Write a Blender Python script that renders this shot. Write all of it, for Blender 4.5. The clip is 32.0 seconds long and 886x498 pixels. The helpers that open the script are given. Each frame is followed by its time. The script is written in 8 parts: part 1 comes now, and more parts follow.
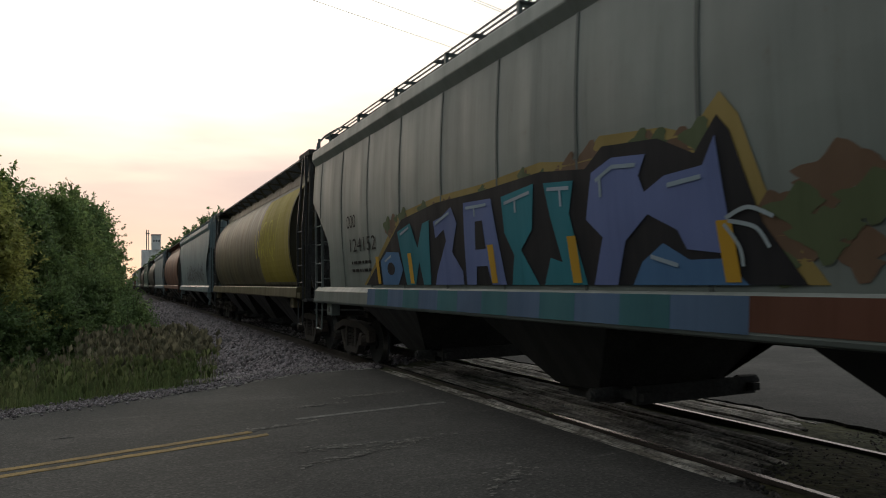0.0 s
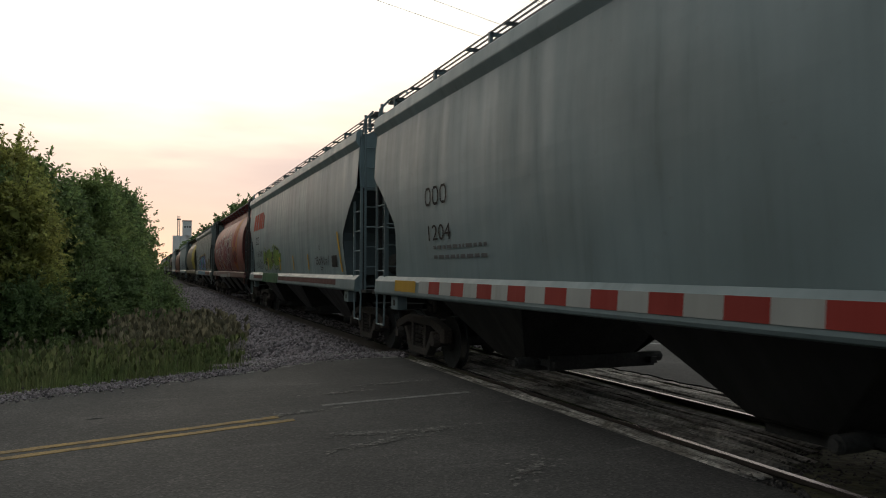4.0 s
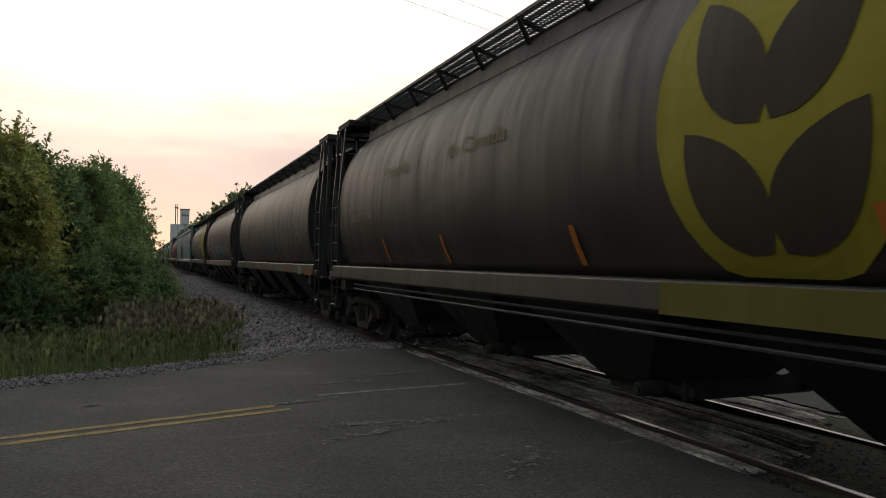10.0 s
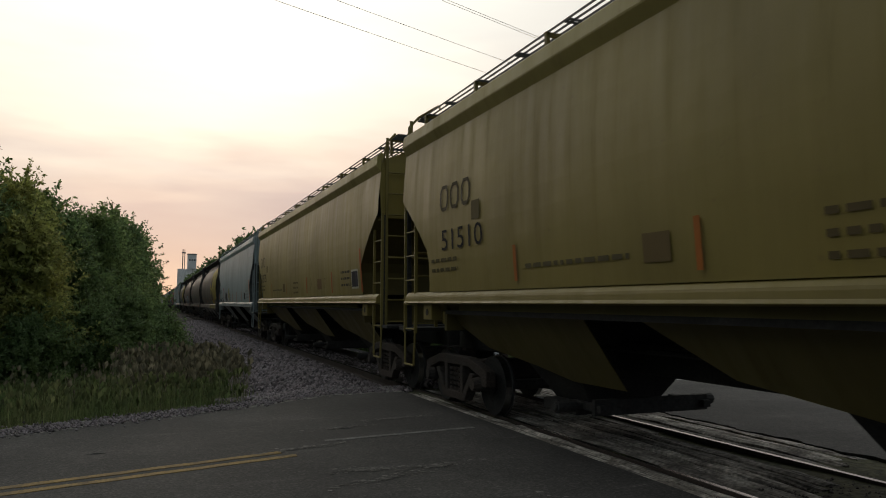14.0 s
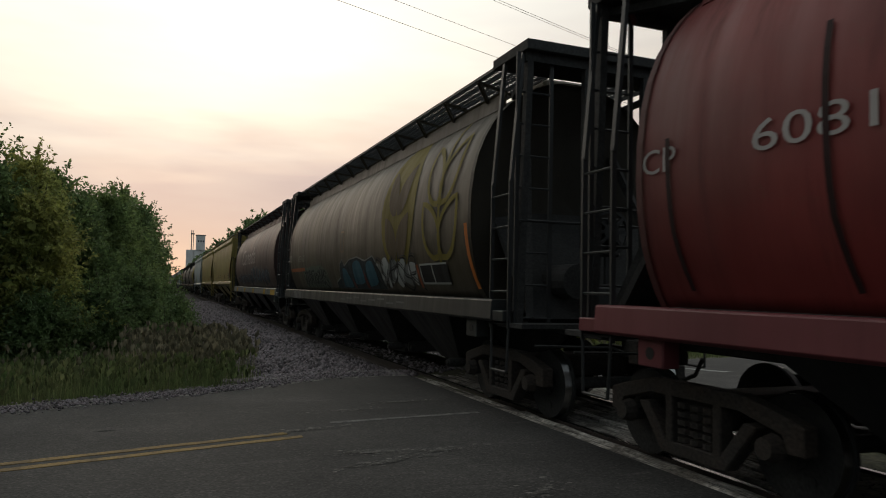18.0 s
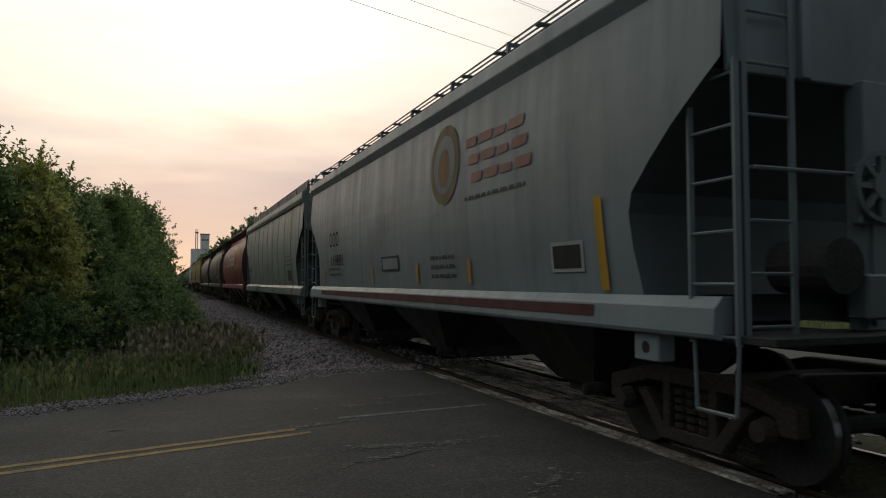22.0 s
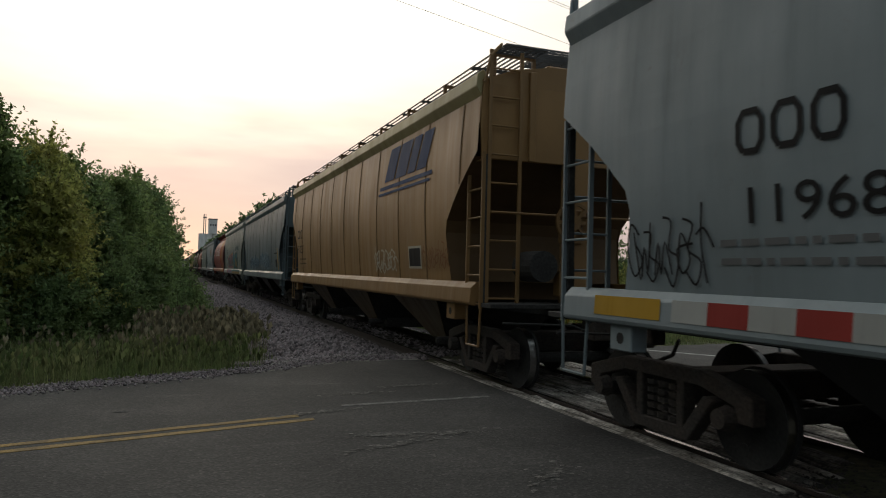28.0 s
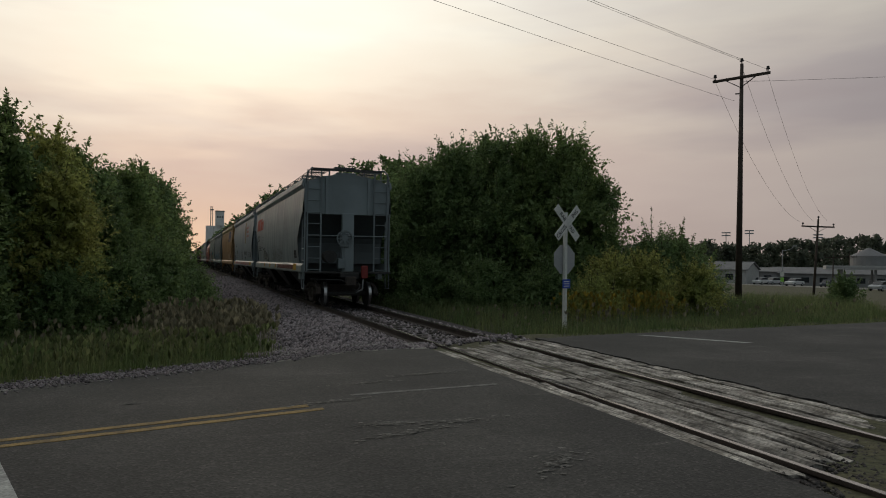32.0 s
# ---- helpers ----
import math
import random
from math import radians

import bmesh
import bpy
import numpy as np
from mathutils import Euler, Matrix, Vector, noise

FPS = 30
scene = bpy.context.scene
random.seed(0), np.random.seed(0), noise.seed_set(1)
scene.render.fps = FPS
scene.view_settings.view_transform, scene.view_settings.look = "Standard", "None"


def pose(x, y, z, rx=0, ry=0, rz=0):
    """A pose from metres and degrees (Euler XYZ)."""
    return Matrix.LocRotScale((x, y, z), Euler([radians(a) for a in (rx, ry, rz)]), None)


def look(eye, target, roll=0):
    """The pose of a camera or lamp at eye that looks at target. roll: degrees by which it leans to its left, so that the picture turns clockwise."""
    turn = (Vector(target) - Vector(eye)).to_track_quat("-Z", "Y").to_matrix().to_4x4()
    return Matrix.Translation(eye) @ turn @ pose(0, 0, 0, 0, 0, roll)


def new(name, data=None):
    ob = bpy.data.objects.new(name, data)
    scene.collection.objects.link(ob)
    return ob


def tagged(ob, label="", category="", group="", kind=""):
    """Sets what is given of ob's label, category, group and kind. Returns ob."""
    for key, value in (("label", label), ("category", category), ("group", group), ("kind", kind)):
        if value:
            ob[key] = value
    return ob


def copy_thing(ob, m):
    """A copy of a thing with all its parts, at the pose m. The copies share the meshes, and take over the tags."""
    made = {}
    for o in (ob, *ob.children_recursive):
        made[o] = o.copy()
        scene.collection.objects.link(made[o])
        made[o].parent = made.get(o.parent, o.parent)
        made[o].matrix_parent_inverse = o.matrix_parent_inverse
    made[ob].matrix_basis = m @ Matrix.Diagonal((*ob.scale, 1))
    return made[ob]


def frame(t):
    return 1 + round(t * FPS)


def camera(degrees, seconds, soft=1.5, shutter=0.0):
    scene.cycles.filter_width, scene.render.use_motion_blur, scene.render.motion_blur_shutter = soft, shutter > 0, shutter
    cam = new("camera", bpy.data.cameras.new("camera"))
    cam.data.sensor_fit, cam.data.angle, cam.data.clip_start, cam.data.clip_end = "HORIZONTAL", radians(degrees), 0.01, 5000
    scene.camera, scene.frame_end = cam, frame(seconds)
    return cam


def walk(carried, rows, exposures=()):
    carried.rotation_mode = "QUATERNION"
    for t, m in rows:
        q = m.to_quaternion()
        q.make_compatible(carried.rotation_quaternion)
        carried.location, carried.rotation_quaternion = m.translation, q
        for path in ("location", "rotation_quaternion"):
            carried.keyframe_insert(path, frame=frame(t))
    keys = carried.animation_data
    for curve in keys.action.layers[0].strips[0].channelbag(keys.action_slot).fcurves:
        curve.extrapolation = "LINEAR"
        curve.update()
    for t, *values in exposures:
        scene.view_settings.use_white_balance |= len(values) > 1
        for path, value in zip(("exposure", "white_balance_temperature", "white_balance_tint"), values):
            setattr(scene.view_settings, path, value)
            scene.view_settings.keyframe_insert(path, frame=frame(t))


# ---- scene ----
# Level of the rail heads and of the road: z = 0. The track runs along y, its middle at x = XC.
EYE_Z = 1.596
XC = 5.435
cam = camera(63.7, 32.0, soft=1.0, shutter=0.06)
# seconds, tilt from straight down, lean, heading
PATH = [
    (0.0, 92.48, -0.80, -24.57),
    (0.5, 92.45, -0.58, -23.45),
    (1.0, 92.35, -0.43, -23.21),
    (1.5, 92.26, -0.01, -22.74),
    (2.0, 92.15, -0.10, -22.54),
    (2.5, 92.00, -0.10, -22.40),
    (3.0, 91.91, -0.01, -22.27),
    (3.5, 91.79, 0.12, -22.40),
    (5.5, 91.46, 0.26, -22.36),
    (6.0, 91.33, 0.25, -22.73),
    (6.5, 91.23, 0.23, -22.95),
    (7.0, 91.14, 0.28, -22.97),
    (7.5, 91.10, 0.30, -23.02),
    (8.0, 91.05, 0.11, -22.94),
    (8.5, 91.00, 0.32, -22.72),
    (9.0, 90.99, 0.56, -22.69),
    (9.5, 91.00, 0.69, -22.63),
    (10.0, 91.02, 0.86, -22.58),
    (10.5, 91.08, 0.78, -22.53),
    (11.0, 91.11, 1.06, -22.51),
    (11.5, 91.69, 1.20, -22.46),
    (12.0, 92.16, 1.13, -22.45),
    (12.5, 93.07, 0.90, -22.47),
    (13.0, 94.35, 0.66, -22.43),
    (13.5, 94.80, 0.52, -22.30),
    (14.0, 94.38, 0.24, -22.05),
    (14.5, 94.11, 0.45, -21.83),
    (16.5, 94.03, 1.01, -21.48),
    (17.0, 93.91, 1.04, -21.45),
    (17.5, 93.31, 1.12, -21.47),
    (18.0, 93.18, 1.22, -21.44),
    (18.5, 93.13, 1.27, -21.36),
    (19.0, 93.09, 1.37, -21.24),
    (19.5, 93.10, 1.17, -21.01),
    (20.0, 93.04, 0.62, -20.75),
    (20.5, 92.93, 0.67, -20.31),
    (21.0, 92.82, 0.43, -20.20),
    (21.5, 92.67, 0.18, -20.39),
    (22.0, 92.66, -0.01, -21.12),
    (22.5, 92.67, -0.25, -20.95),
    (23.0, 93.04, 0.06, -19.63),
    (23.5, 93.00, 0.46, -19.48),
    (24.0, 92.66, 0.27, -19.38),
    (24.5, 92.55, 0.26, -19.41),
    (26.5, 92.19, 1.38, -20.23),
    (27.0, 92.08, 1.51, -20.31),
    (27.5, 91.97, 1.63, -20.46),
    (28.0, 91.92, 1.47, -20.58),
    (28.5, 91.83, 1.45, -20.72),
    (29.0, 91.76, 1.33, -20.74),
    (29.5, 91.62, 1.36, -20.62),
    (30.0, 91.50, 1.19, -20.56),
    (30.5, 91.40, 1.21, -20.53),
    (31.0, 91.31, 1.20, -20.56),
    (31.5, 91.19, 1.00, -20.55),
    (32.0, 91.01, 0.69, -20.05),
]

walk(cam, [(t, pose(0, 0, EYE_Z, rx, 0, rz) @ pose(0, 0, 0, 0, 0, lean)) for t, rx, lean, rz in PATH],
     exposures=[(0, 0.0), (11.5, 0.0), (13, -0.32), (17, -0.34), (24, -0.28), (26.5, -0.1), (30.3, -0.05), (31.0, 0.05), (31.5, 0.0), (31.8, -0.35), (32, -0.55)])

# ---- sky and sun: a hazy evening, the sun low behind thin cloud ahead of the camera ----
SUN_AZ, SUN_EL = 1.0, 9.0
world = bpy.data.worlds.new("evening_sky")
scene.world = world
world.use_nodes = True


def node(tree, kind, links=(), **values):
    """A node with its inputs set: values by name, links as (input, socket)."""
    n = tree.nodes.new(kind)
    for key, value in values.items():
        if key.startswith("i_"):
            n.inputs[key[2:].replace("_", " ")].default_value = value
        elif key == "op":
            n.operation = value
        elif key == "blend":
            n.data_type, n.blend_type = "RGBA", value
    for key, socket in links:
        tree.links.new(socket, n.inputs[key])
    return n


def ramp(tree, fac, stops):
    n = tree.nodes.new("ShaderNodeValToRGB")
    while len(n.color_ramp.elements) < len(stops):
        n.color_ramp.elements.new(0.5)
    for e, (at, col) in zip(n.color_ramp.elements, stops):
        e.position, e.color = at, (*col, 1)
    tree.links.new(fac, n.inputs["Fac"])
    return n


def make_sky():
    t = world.node_tree
    t.nodes.clear()
    co = t.nodes.new("ShaderNodeTexCoord")
    gen = co.outputs["Generated"]
    sep = node(t, "ShaderNodeSeparateXYZ", [(0, gen)])
    # closeness to the brightest part of the cloud, 0 to 1
    az, el = radians(SUN_AZ + 4), radians(SUN_EL + 12)
    sun = (math.sin(az) * math.cos(el), math.cos(az) * math.cos(el), math.sin(el))
    dot = node(t, "ShaderNodeVectorMath", [(0, gen)], op="DOT_PRODUCT")
    dot.inputs[1].default_value = sun
    glow = node(t, "ShaderNodeMapRange", [(0, dot.outputs["Value"])])
    glow.inputs[1].default_value, glow.inputs[2].default_value = 0.50, 1.0
    glow2 = node(t, "ShaderNodeMath", [(0, glow.outputs[0])], op="POWER")
    glow2.inputs[1].default_value = 2.6
    # soft flat bands of thin cloud, sloping down to the east
    mapping = node(t, "ShaderNodeMapping", [("Vector", gen)])
    mapping.inputs["Scale"].default_value = (1.5, 1.5, 7.0)
    mapping.inputs["Rotation"].default_value = (0.0, 0.34, 0.0)
    noise_n = node(t, "ShaderNodeTexNoise", [("Vector", mapping.outputs[0])], i_Scale=1.5, i_Detail=6.0, i_Roughness=0.52)
    lift = node(t, "ShaderNodeMath", [(0, noise_n.outputs["Fac"])], op="MULTIPLY_ADD")
    lift.inputs[1].default_value, lift.inputs[2].default_value = 0.26, -0.13
    high = node(t, "ShaderNodeMath", [(0, sep.outputs["Z"]), (1, lift.outputs[0])], op="ADD")
    base = ramp(t, high.outputs[0], [(0.0, (0.47, 0.405, 0.40)), (0.08, (0.52, 0.45, 0.435)), (0.18, (0.56, 0.497, 0.47)),
                                     (0.28, (0.62, 0.565, 0.52)), (0.45, (0.75, 0.72, 0.66)), (1.0, (0.74, 0.76, 0.76))])
    warm = ramp(t, high.outputs[0], [(0.0, (0.26, 0.125, 0.11)), (0.06, (0.35, 0.185, 0.15)), (0.11, (0.44, 0.268, 0.205)), (0.17, (0.58, 0.42, 0.30)),
                                     (0.24, (0.78, 0.68, 0.53)), (0.36, (0.84, 0.82, 0.70)), (1.0, (0.7, 0.7, 0.64))])
    add = node(t, "ShaderNodeMix", [(0, glow2.outputs[0]), (6, base.outputs[0]), (7, warm.outputs[0])], blend="ADD")
    # a trace of the clear sky above the haze
    sky = t.nodes.new("ShaderNodeTexSky")
    sky.sky_type, sky.sun_disc = "NISHITA", False
    sky.sun_elevation, sky.sun_rotation = radians(SUN_EL), radians(SUN_AZ)
    dim = node(t, "ShaderNodeMix", [(6, sky.outputs[0])], blend="MULTIPLY")
    dim.inputs[0].default_value, dim.inputs[7].default_value = 1.0, (0.008, 0.008, 0.008, 1)
    both = node(t, "ShaderNodeMix", [(6, add.outputs[2]), (7, dim.outputs[2])], blend="ADD")
    both.inputs[0].default_value = 1.0
    # streaks of thicker, mauve-grey cloud low in the sky
    m2 = node(t, "ShaderNodeMapping", [("Vector", gen)])
    m2.inputs["Scale"].default_value = (1.1, 1.1, 6.5)
    m2.inputs["Rotation"].default_value = (0.0, 0.42, 0.0)
    m2.inputs["Location"].default_value = (0.3, 0.0, 0.85)
    n2 = node(t, "ShaderNodeTexNoise", [("Vector", m2.outputs[0])], i_Scale=1.15, i_Detail=5.0, i_Roughness=0.5)
    veil = ramp(t, n2.outputs["Fac"], [(0.44, (1.04, 1.03, 1.0)), (0.58, (0.78, 0.77, 0.82)), (0.72, (0.72, 0.72, 0.78))])
    low = ramp(t, sep.outputs["Z"], [(0.03, (0.3, 0.3, 0.3)), (0.14, (1, 1, 1)), (0.30, (0.8, 0.8, 0.8)), (0.42, (0, 0, 0))])
    both = node(t, "ShaderNodeMix", [(0, low.outputs[0]), (6, both.outputs[2]), (7, veil.outputs[0])], blend="MULTIPLY")
    # the sky dims and cools away from the sunset
    turn = node(t, "ShaderNodeMapRange", [(0, dot.outputs["Value"])])
    turn.inputs[1].default_value, turn.inputs[2].default_value = -0.7, 0.75
    dusk = ramp(t, turn.outputs[0], [(0.0, (0.48, 0.60, 0.70)), (0.42, (0.44, 0.53, 0.59)), (0.72, (0.82, 0.87, 0.90)), (1.0, (1.0, 1.0, 1.0))])
    final = node(t, "ShaderNodeMix", [(6, both.outputs[2]), (7, dusk.outputs[0])], blend="MULTIPLY")
    final.inputs[0].default_value = 1.0
    bg = node(t, "ShaderNodeBackground", [("Color", final.outputs[2])], i_Strength=1.0)
    out = t.nodes.new("ShaderNodeOutputWorld")
    t.links.new(bg.outputs[0], out.inputs["Surface"])


make_sky()
sun_lamp = new("sun", bpy.data.lights.new("sun", "SUN"))
sun_lamp.data.energy, sun_lamp.data.angle, sun_lamp.data.color = 0.4, radians(25), (1.0, 0.8, 0.6)
sun_lamp.matrix_world = look((0, 0, 0), (-math.sin(radians(SUN_AZ)), -math.cos(radians(SUN_AZ)), -math.tan(radians(SUN_EL))))

# ---- materials ----
def stuff_material(name, colour, rough=0.8, metal=0.0, vary=0.25, scale=3.0, fine=40.0, bump=0.0, tint=None, by_object=False, by_island=0.0, specular=0.4):
    """Two scales of variation round a base colour, with fine relief. tint: a second colour that the coarse noise brings in."""
    m = bpy.data.materials.new(name)
    m.use_nodes = True
    t = m.node_tree
    b = t.nodes["Principled BSDF"]
    co = t.nodes.new("ShaderNodeTexCoord").outputs["Object"]
    big = node(t, "ShaderNodeTexNoise", [("Vector", co)], i_Scale=scale, i_Detail=4.0)
    small = node(t, "ShaderNodeTexNoise", [("Vector", co)], i_Scale=fine, i_Detail=3.0)
    tint = tint or tuple(c * (1 - vary) for c in colour)
    mixed = node(t, "ShaderNodeMix", [(0, ramp(t, big.outputs["Fac"], [(0.35, (0, 0, 0)), (0.65, (1, 1, 1))]).outputs[0])], blend="MIX")
    mixed.inputs[6].default_value, mixed.inputs[7].default_value = (*colour, 1), (*tint, 1)
    grain = ramp(t, small.outputs["Fac"], [(0.3, (1 - vary,) * 3), (0.7, (1 + vary,) * 3)])
    total = node(t, "ShaderNodeMix", [(6, mixed.outputs[2]), (7, grain.outputs[0])], blend="MULTIPLY")
    total.inputs[0].default_value = 1.0
    last = total.outputs[2]
    if by_object or by_island:
        source = t.nodes.new("ShaderNodeObjectInfo").outputs["Random"] if by_object else t.nodes.new("ShaderNodeNewGeometry").outputs["Random Per Island"]
        k = by_island or 0.35
        shade = ramp(t, source, [(0.0, (1 - k,) * 3), (1.0, (1 + k,) * 3)])
        more = node(t, "ShaderNodeMix", [(6, last), (7, shade.outputs[0])], blend="MULTIPLY")
        more.inputs[0].default_value = 1.0
        last = more.outputs[2]
    t.links.new(last, b.inputs["Base Color"])
    b.inputs["Roughness"].default_value, b.inputs["Metallic"].default_value = rough, metal
    b.inputs["Specular IOR Level"].default_value = specular
    if bump:
        bn = node(t, "ShaderNodeBump", [("Height", small.outputs["Fac"])], i_Strength=0.6, i_Distance=bump)
        t.links.new(bn.outputs[0], b.inputs["Normal"])
    return m


def paint_material(name, rust=0.25, rough=0.5, dirt=0.0, gloss=0.5):
    """Weathered car paint in the object's own colour: grime runs down it, rust blooms low, dents in the sheet."""
    m = bpy.data.materials.new(name)
    m.use_nodes = True
    t = m.node_tree
    b = t.nodes["Principled BSDF"]
    co = t.nodes.new("ShaderNodeTexCoord").outputs["Object"]
    info = t.nodes.new("ShaderNodeObjectInfo")
    far = node(t, "ShaderNodeVectorMath", [(0, co)], op="ADD")
    shift = node(t, "ShaderNodeCombineXYZ", [(1, node(t, "ShaderNodeMath", [(0, info.outputs["Random"])], op="MULTIPLY").outputs[0])])
    shift.inputs[1].links[0].from_node.inputs[1].default_value = 60.0
    t.links.new(shift.outputs[0], far.inputs[1])
    runs = node(t, "ShaderNodeMapping", [("Vector", far.outputs[0])])
    runs.inputs["Scale"].default_value = (1.0, 3.2, 0.25)
    streak = node(t, "ShaderNodeTexNoise", [("Vector", runs.outputs[0])], i_Scale=1.4, i_Detail=6.0, i_Roughness=0.65)
    cloud = node(t, "ShaderNodeTexNoise", [("Vector", far.outputs[0])], i_Scale=0.6, i_Detail=5.0)
    spots = node(t, "ShaderNodeTexNoise", [("Vector", far.outputs[0])], i_Scale=6.0, i_Detail=6.0, i_Roughness=0.7)
    grime = ramp(t, streak.outputs["Fac"], [(0.30, (1.02, 1.02, 1.02)), (0.58, (0.95, 0.95, 0.945)), (0.84 - 0.08 * dirt, tuple(c * (1 - 0.35 * dirt) for c in (0.72, 0.70, 0.68)))])
    soot = ramp(t, cloud.outputs["Fac"], [(0.35 + 0.03 * dirt, tuple(c * (1 - 0.3 * dirt) for c in (0.82, 0.815, 0.81))), (0.65, (1.05, 1.05, 1.05))])
    one = node(t, "ShaderNodeMix", [(6, info.outputs["Color"]), (7, grime.outputs[0])], blend="MULTIPLY")
    two = node(t, "ShaderNodeMix", [(6, one.outputs[2]), (7, soot.outputs[0])], blend="MULTIPLY")
    one.inputs[0].default_value = two.inputs[0].default_value = 1.0
    bloom = ramp(t, spots.outputs["Fac"], [(0.62, (0, 0, 0)), (0.75, (rust,) * 3)])
    three = node(t, "ShaderNodeMix", [(0, bloom.outputs[0]), (6, two.outputs[2])], blend="MIX")
    three.inputs[7].default_value = (0.11, 0.055, 0.03, 1)
    t.links.new(three.outputs[2], b.inputs["Base Color"])
    rg = ramp(t, streak.outputs["Fac"], [(0.3, (rough - 0.02,) * 3), (0.75, (rough + 0.25,) * 3)])
    t.links.new(rg.outputs[0], b.inputs["Roughness"])
    b.inputs["Specular IOR Level"].default_value = gloss
    dents = node(t, "ShaderNodeTexNoise", [("Vector", far.outputs[0])], i_Scale=1.1, i_Detail=2.0)
    bn = node(t, "ShaderNodeBump", [("Height", dents.outputs["Fac"])], i_Strength=0.35, i_Distance=0.06)
    t.links.new(bn.outputs[0], b.inputs["Normal"])
    return m


def glass_material(name):
    m = bpy.data.materials.new(name)
    m.use_nodes = True
    b = m.node_tree.nodes["Principled BSDF"]
    b.inputs["Base Color"].default_value, b.inputs["Roughness"].default_value = (0.02, 0.025, 0.03, 1), 0.06
    return m


def leaf_material(name, colour, tint):
    m = stuff_material(name, colour, rough=0.6, vary=0.2, scale=0.9, fine=6.0, tint=tint, by_island=0.45)
    t = m.node_tree
    b = t.nodes["Principled BSDF"]
    out = t.nodes["Material Output"]
    tr = t.nodes.new("ShaderNodeBsdfTranslucent")
    t.links.new(b.inputs["Base Color"].links[0].from_socket, tr.inputs[0])
    mix = node(t, "ShaderNodeMixShader", [(1, b.outputs[0]), (2, tr.outputs[0])])
    mix.inputs[0].default_value = 0.5
    t.links.new(mix.outputs[0], out.inputs[0])
    return m


PAINT = paint_material("weathered_paint", rough=0.43)
GRIMY = paint_material("grimy_paint", rust=0.4, rough=0.47, dirt=1.0)
OLD_PAINT = paint_material("faded_paint", rust=0.5, rough=0.6)
INK = paint_material("sprayed_ink", rust=0.08, rough=0.62, gloss=0.22)
STEEL = stuff_material("grimy_steel", (0.040, 0.038, 0.036), 0.8, vary=0.35, scale=2.5, fine=30, bump=0.004)
TRUCK = stuff_material("truck_casting", (0.040, 0.035, 0.031), 0.85, vary=0.4, scale=3, fine=35, bump=0.006, tint=(0.055, 0.041, 0.033))
DARK_SHEET = stuff_material("blue_black_sheet", (0.022, 0.027, 0.04), 0.6, vary=0.25, scale=1.5, fine=20)
TREAD = stuff_material("polished_tread", (0.45, 0.44, 0.43), 0.28, metal=1.0, vary=0.15)
GALV = stuff_material("galvanised_grating", (0.10, 0.10, 0.10), 0.6, metal=0.4, vary=0.3, fine=50)
RAIL = stuff_material("rusty_rail", (0.055, 0.04, 0.033), 0.75, vary=0.3, scale=5, fine=60, bump=0.002)
RAILHEAD = stuff_material("worn_rail_head", (0.30, 0.295, 0.29), 0.26, metal=1.0, vary=0.15, scale=4, fine=40)
TIMBER = stuff_material("weathered_timber", (0.45, 0.42, 0.385), 0.9, vary=0.5, scale=2.6, fine=24, bump=0.012, tint=(0.13, 0.115, 0.10), by_object=True)


def crack(m, size, dark):
    """Dark splits along the grain (y) of a timber material, and worn hollows."""
    tr = m.node_tree
    bs = tr.nodes["Principled BSDF"]
    src = bs.inputs["Base Color"].links[0].from_socket
    co = tr.nodes.new("ShaderNodeTexCoord").outputs["Object"]
    mp = node(tr, "ShaderNodeMapping", [("Vector", co)])
    mp.inputs["Scale"].default_value = (26.0, 1.1, 6.0)
    n1 = node(tr, "ShaderNodeTexNoise", [("Vector", mp.outputs[0])], i_Scale=size, i_Detail=7.0, i_Roughness=0.68)
    n2 = node(tr, "ShaderNodeTexNoise", [("Vector", co)], i_Scale=3.3, i_Detail=6.0, i_Roughness=0.7)
    c1 = ramp(tr, n1.outputs["Fac"], [(0.38, (dark, dark, dark)), (0.47, (0.8, 0.79, 0.77)), (0.62, (1.15, 1.14, 1.12))])
    c2 = ramp(tr, n2.outputs["Fac"], [(0.32, (0.34, 0.33, 0.32)), (0.43, (0.92, 0.92, 0.92)), (0.66, (1.12, 1.11, 1.1))])
    m1 = node(tr, "ShaderNodeMix", [(6, src), (7, c1.outputs[0])], blend="MULTIPLY")
    m2 = node(tr, "ShaderNodeMix", [(6, m1.outputs[2]), (7, c2.outputs[0])], blend="MULTIPLY")
    m1.inputs[0].default_value = m2.inputs[0].default_value = 1.0
    tr.links.new(m2.outputs[2], bs.inputs["Base Color"])


crack(TIMBER, 1.0, 0.25)
TIE = stuff_material("creosoted_tie", (0.055, 0.047, 0.04), 0.9, vary=0.35, scale=4, fine=30, bump=0.01, by_object=True)
STONE = stuff_material("ballast_stone", (0.165, 0.147, 0.152), 0.9, vary=0.3, scale=6, fine=50, bump=0.004, tint=(0.165, 0.135, 0.138), by_island=0.75)
DARK_STONE = stuff_material("dirty_ballast_stone", (0.075, 0.065, 0.06), 0.95, vary=0.35, scale=6, fine=50, bump=0.004, by_island=0.4)
BED = stuff_material("ballast_bed", (0.05, 0.044, 0.044), 0.95, vary=0.55, scale=9, fine=26, bump=0.04)
GRAVEL = stuff_material("roadside_gravel", (0.27, 0.26, 0.235), 0.95, vary=0.45, scale=4, fine=40, bump=0.015, tint=(0.17, 0.16, 0.14))
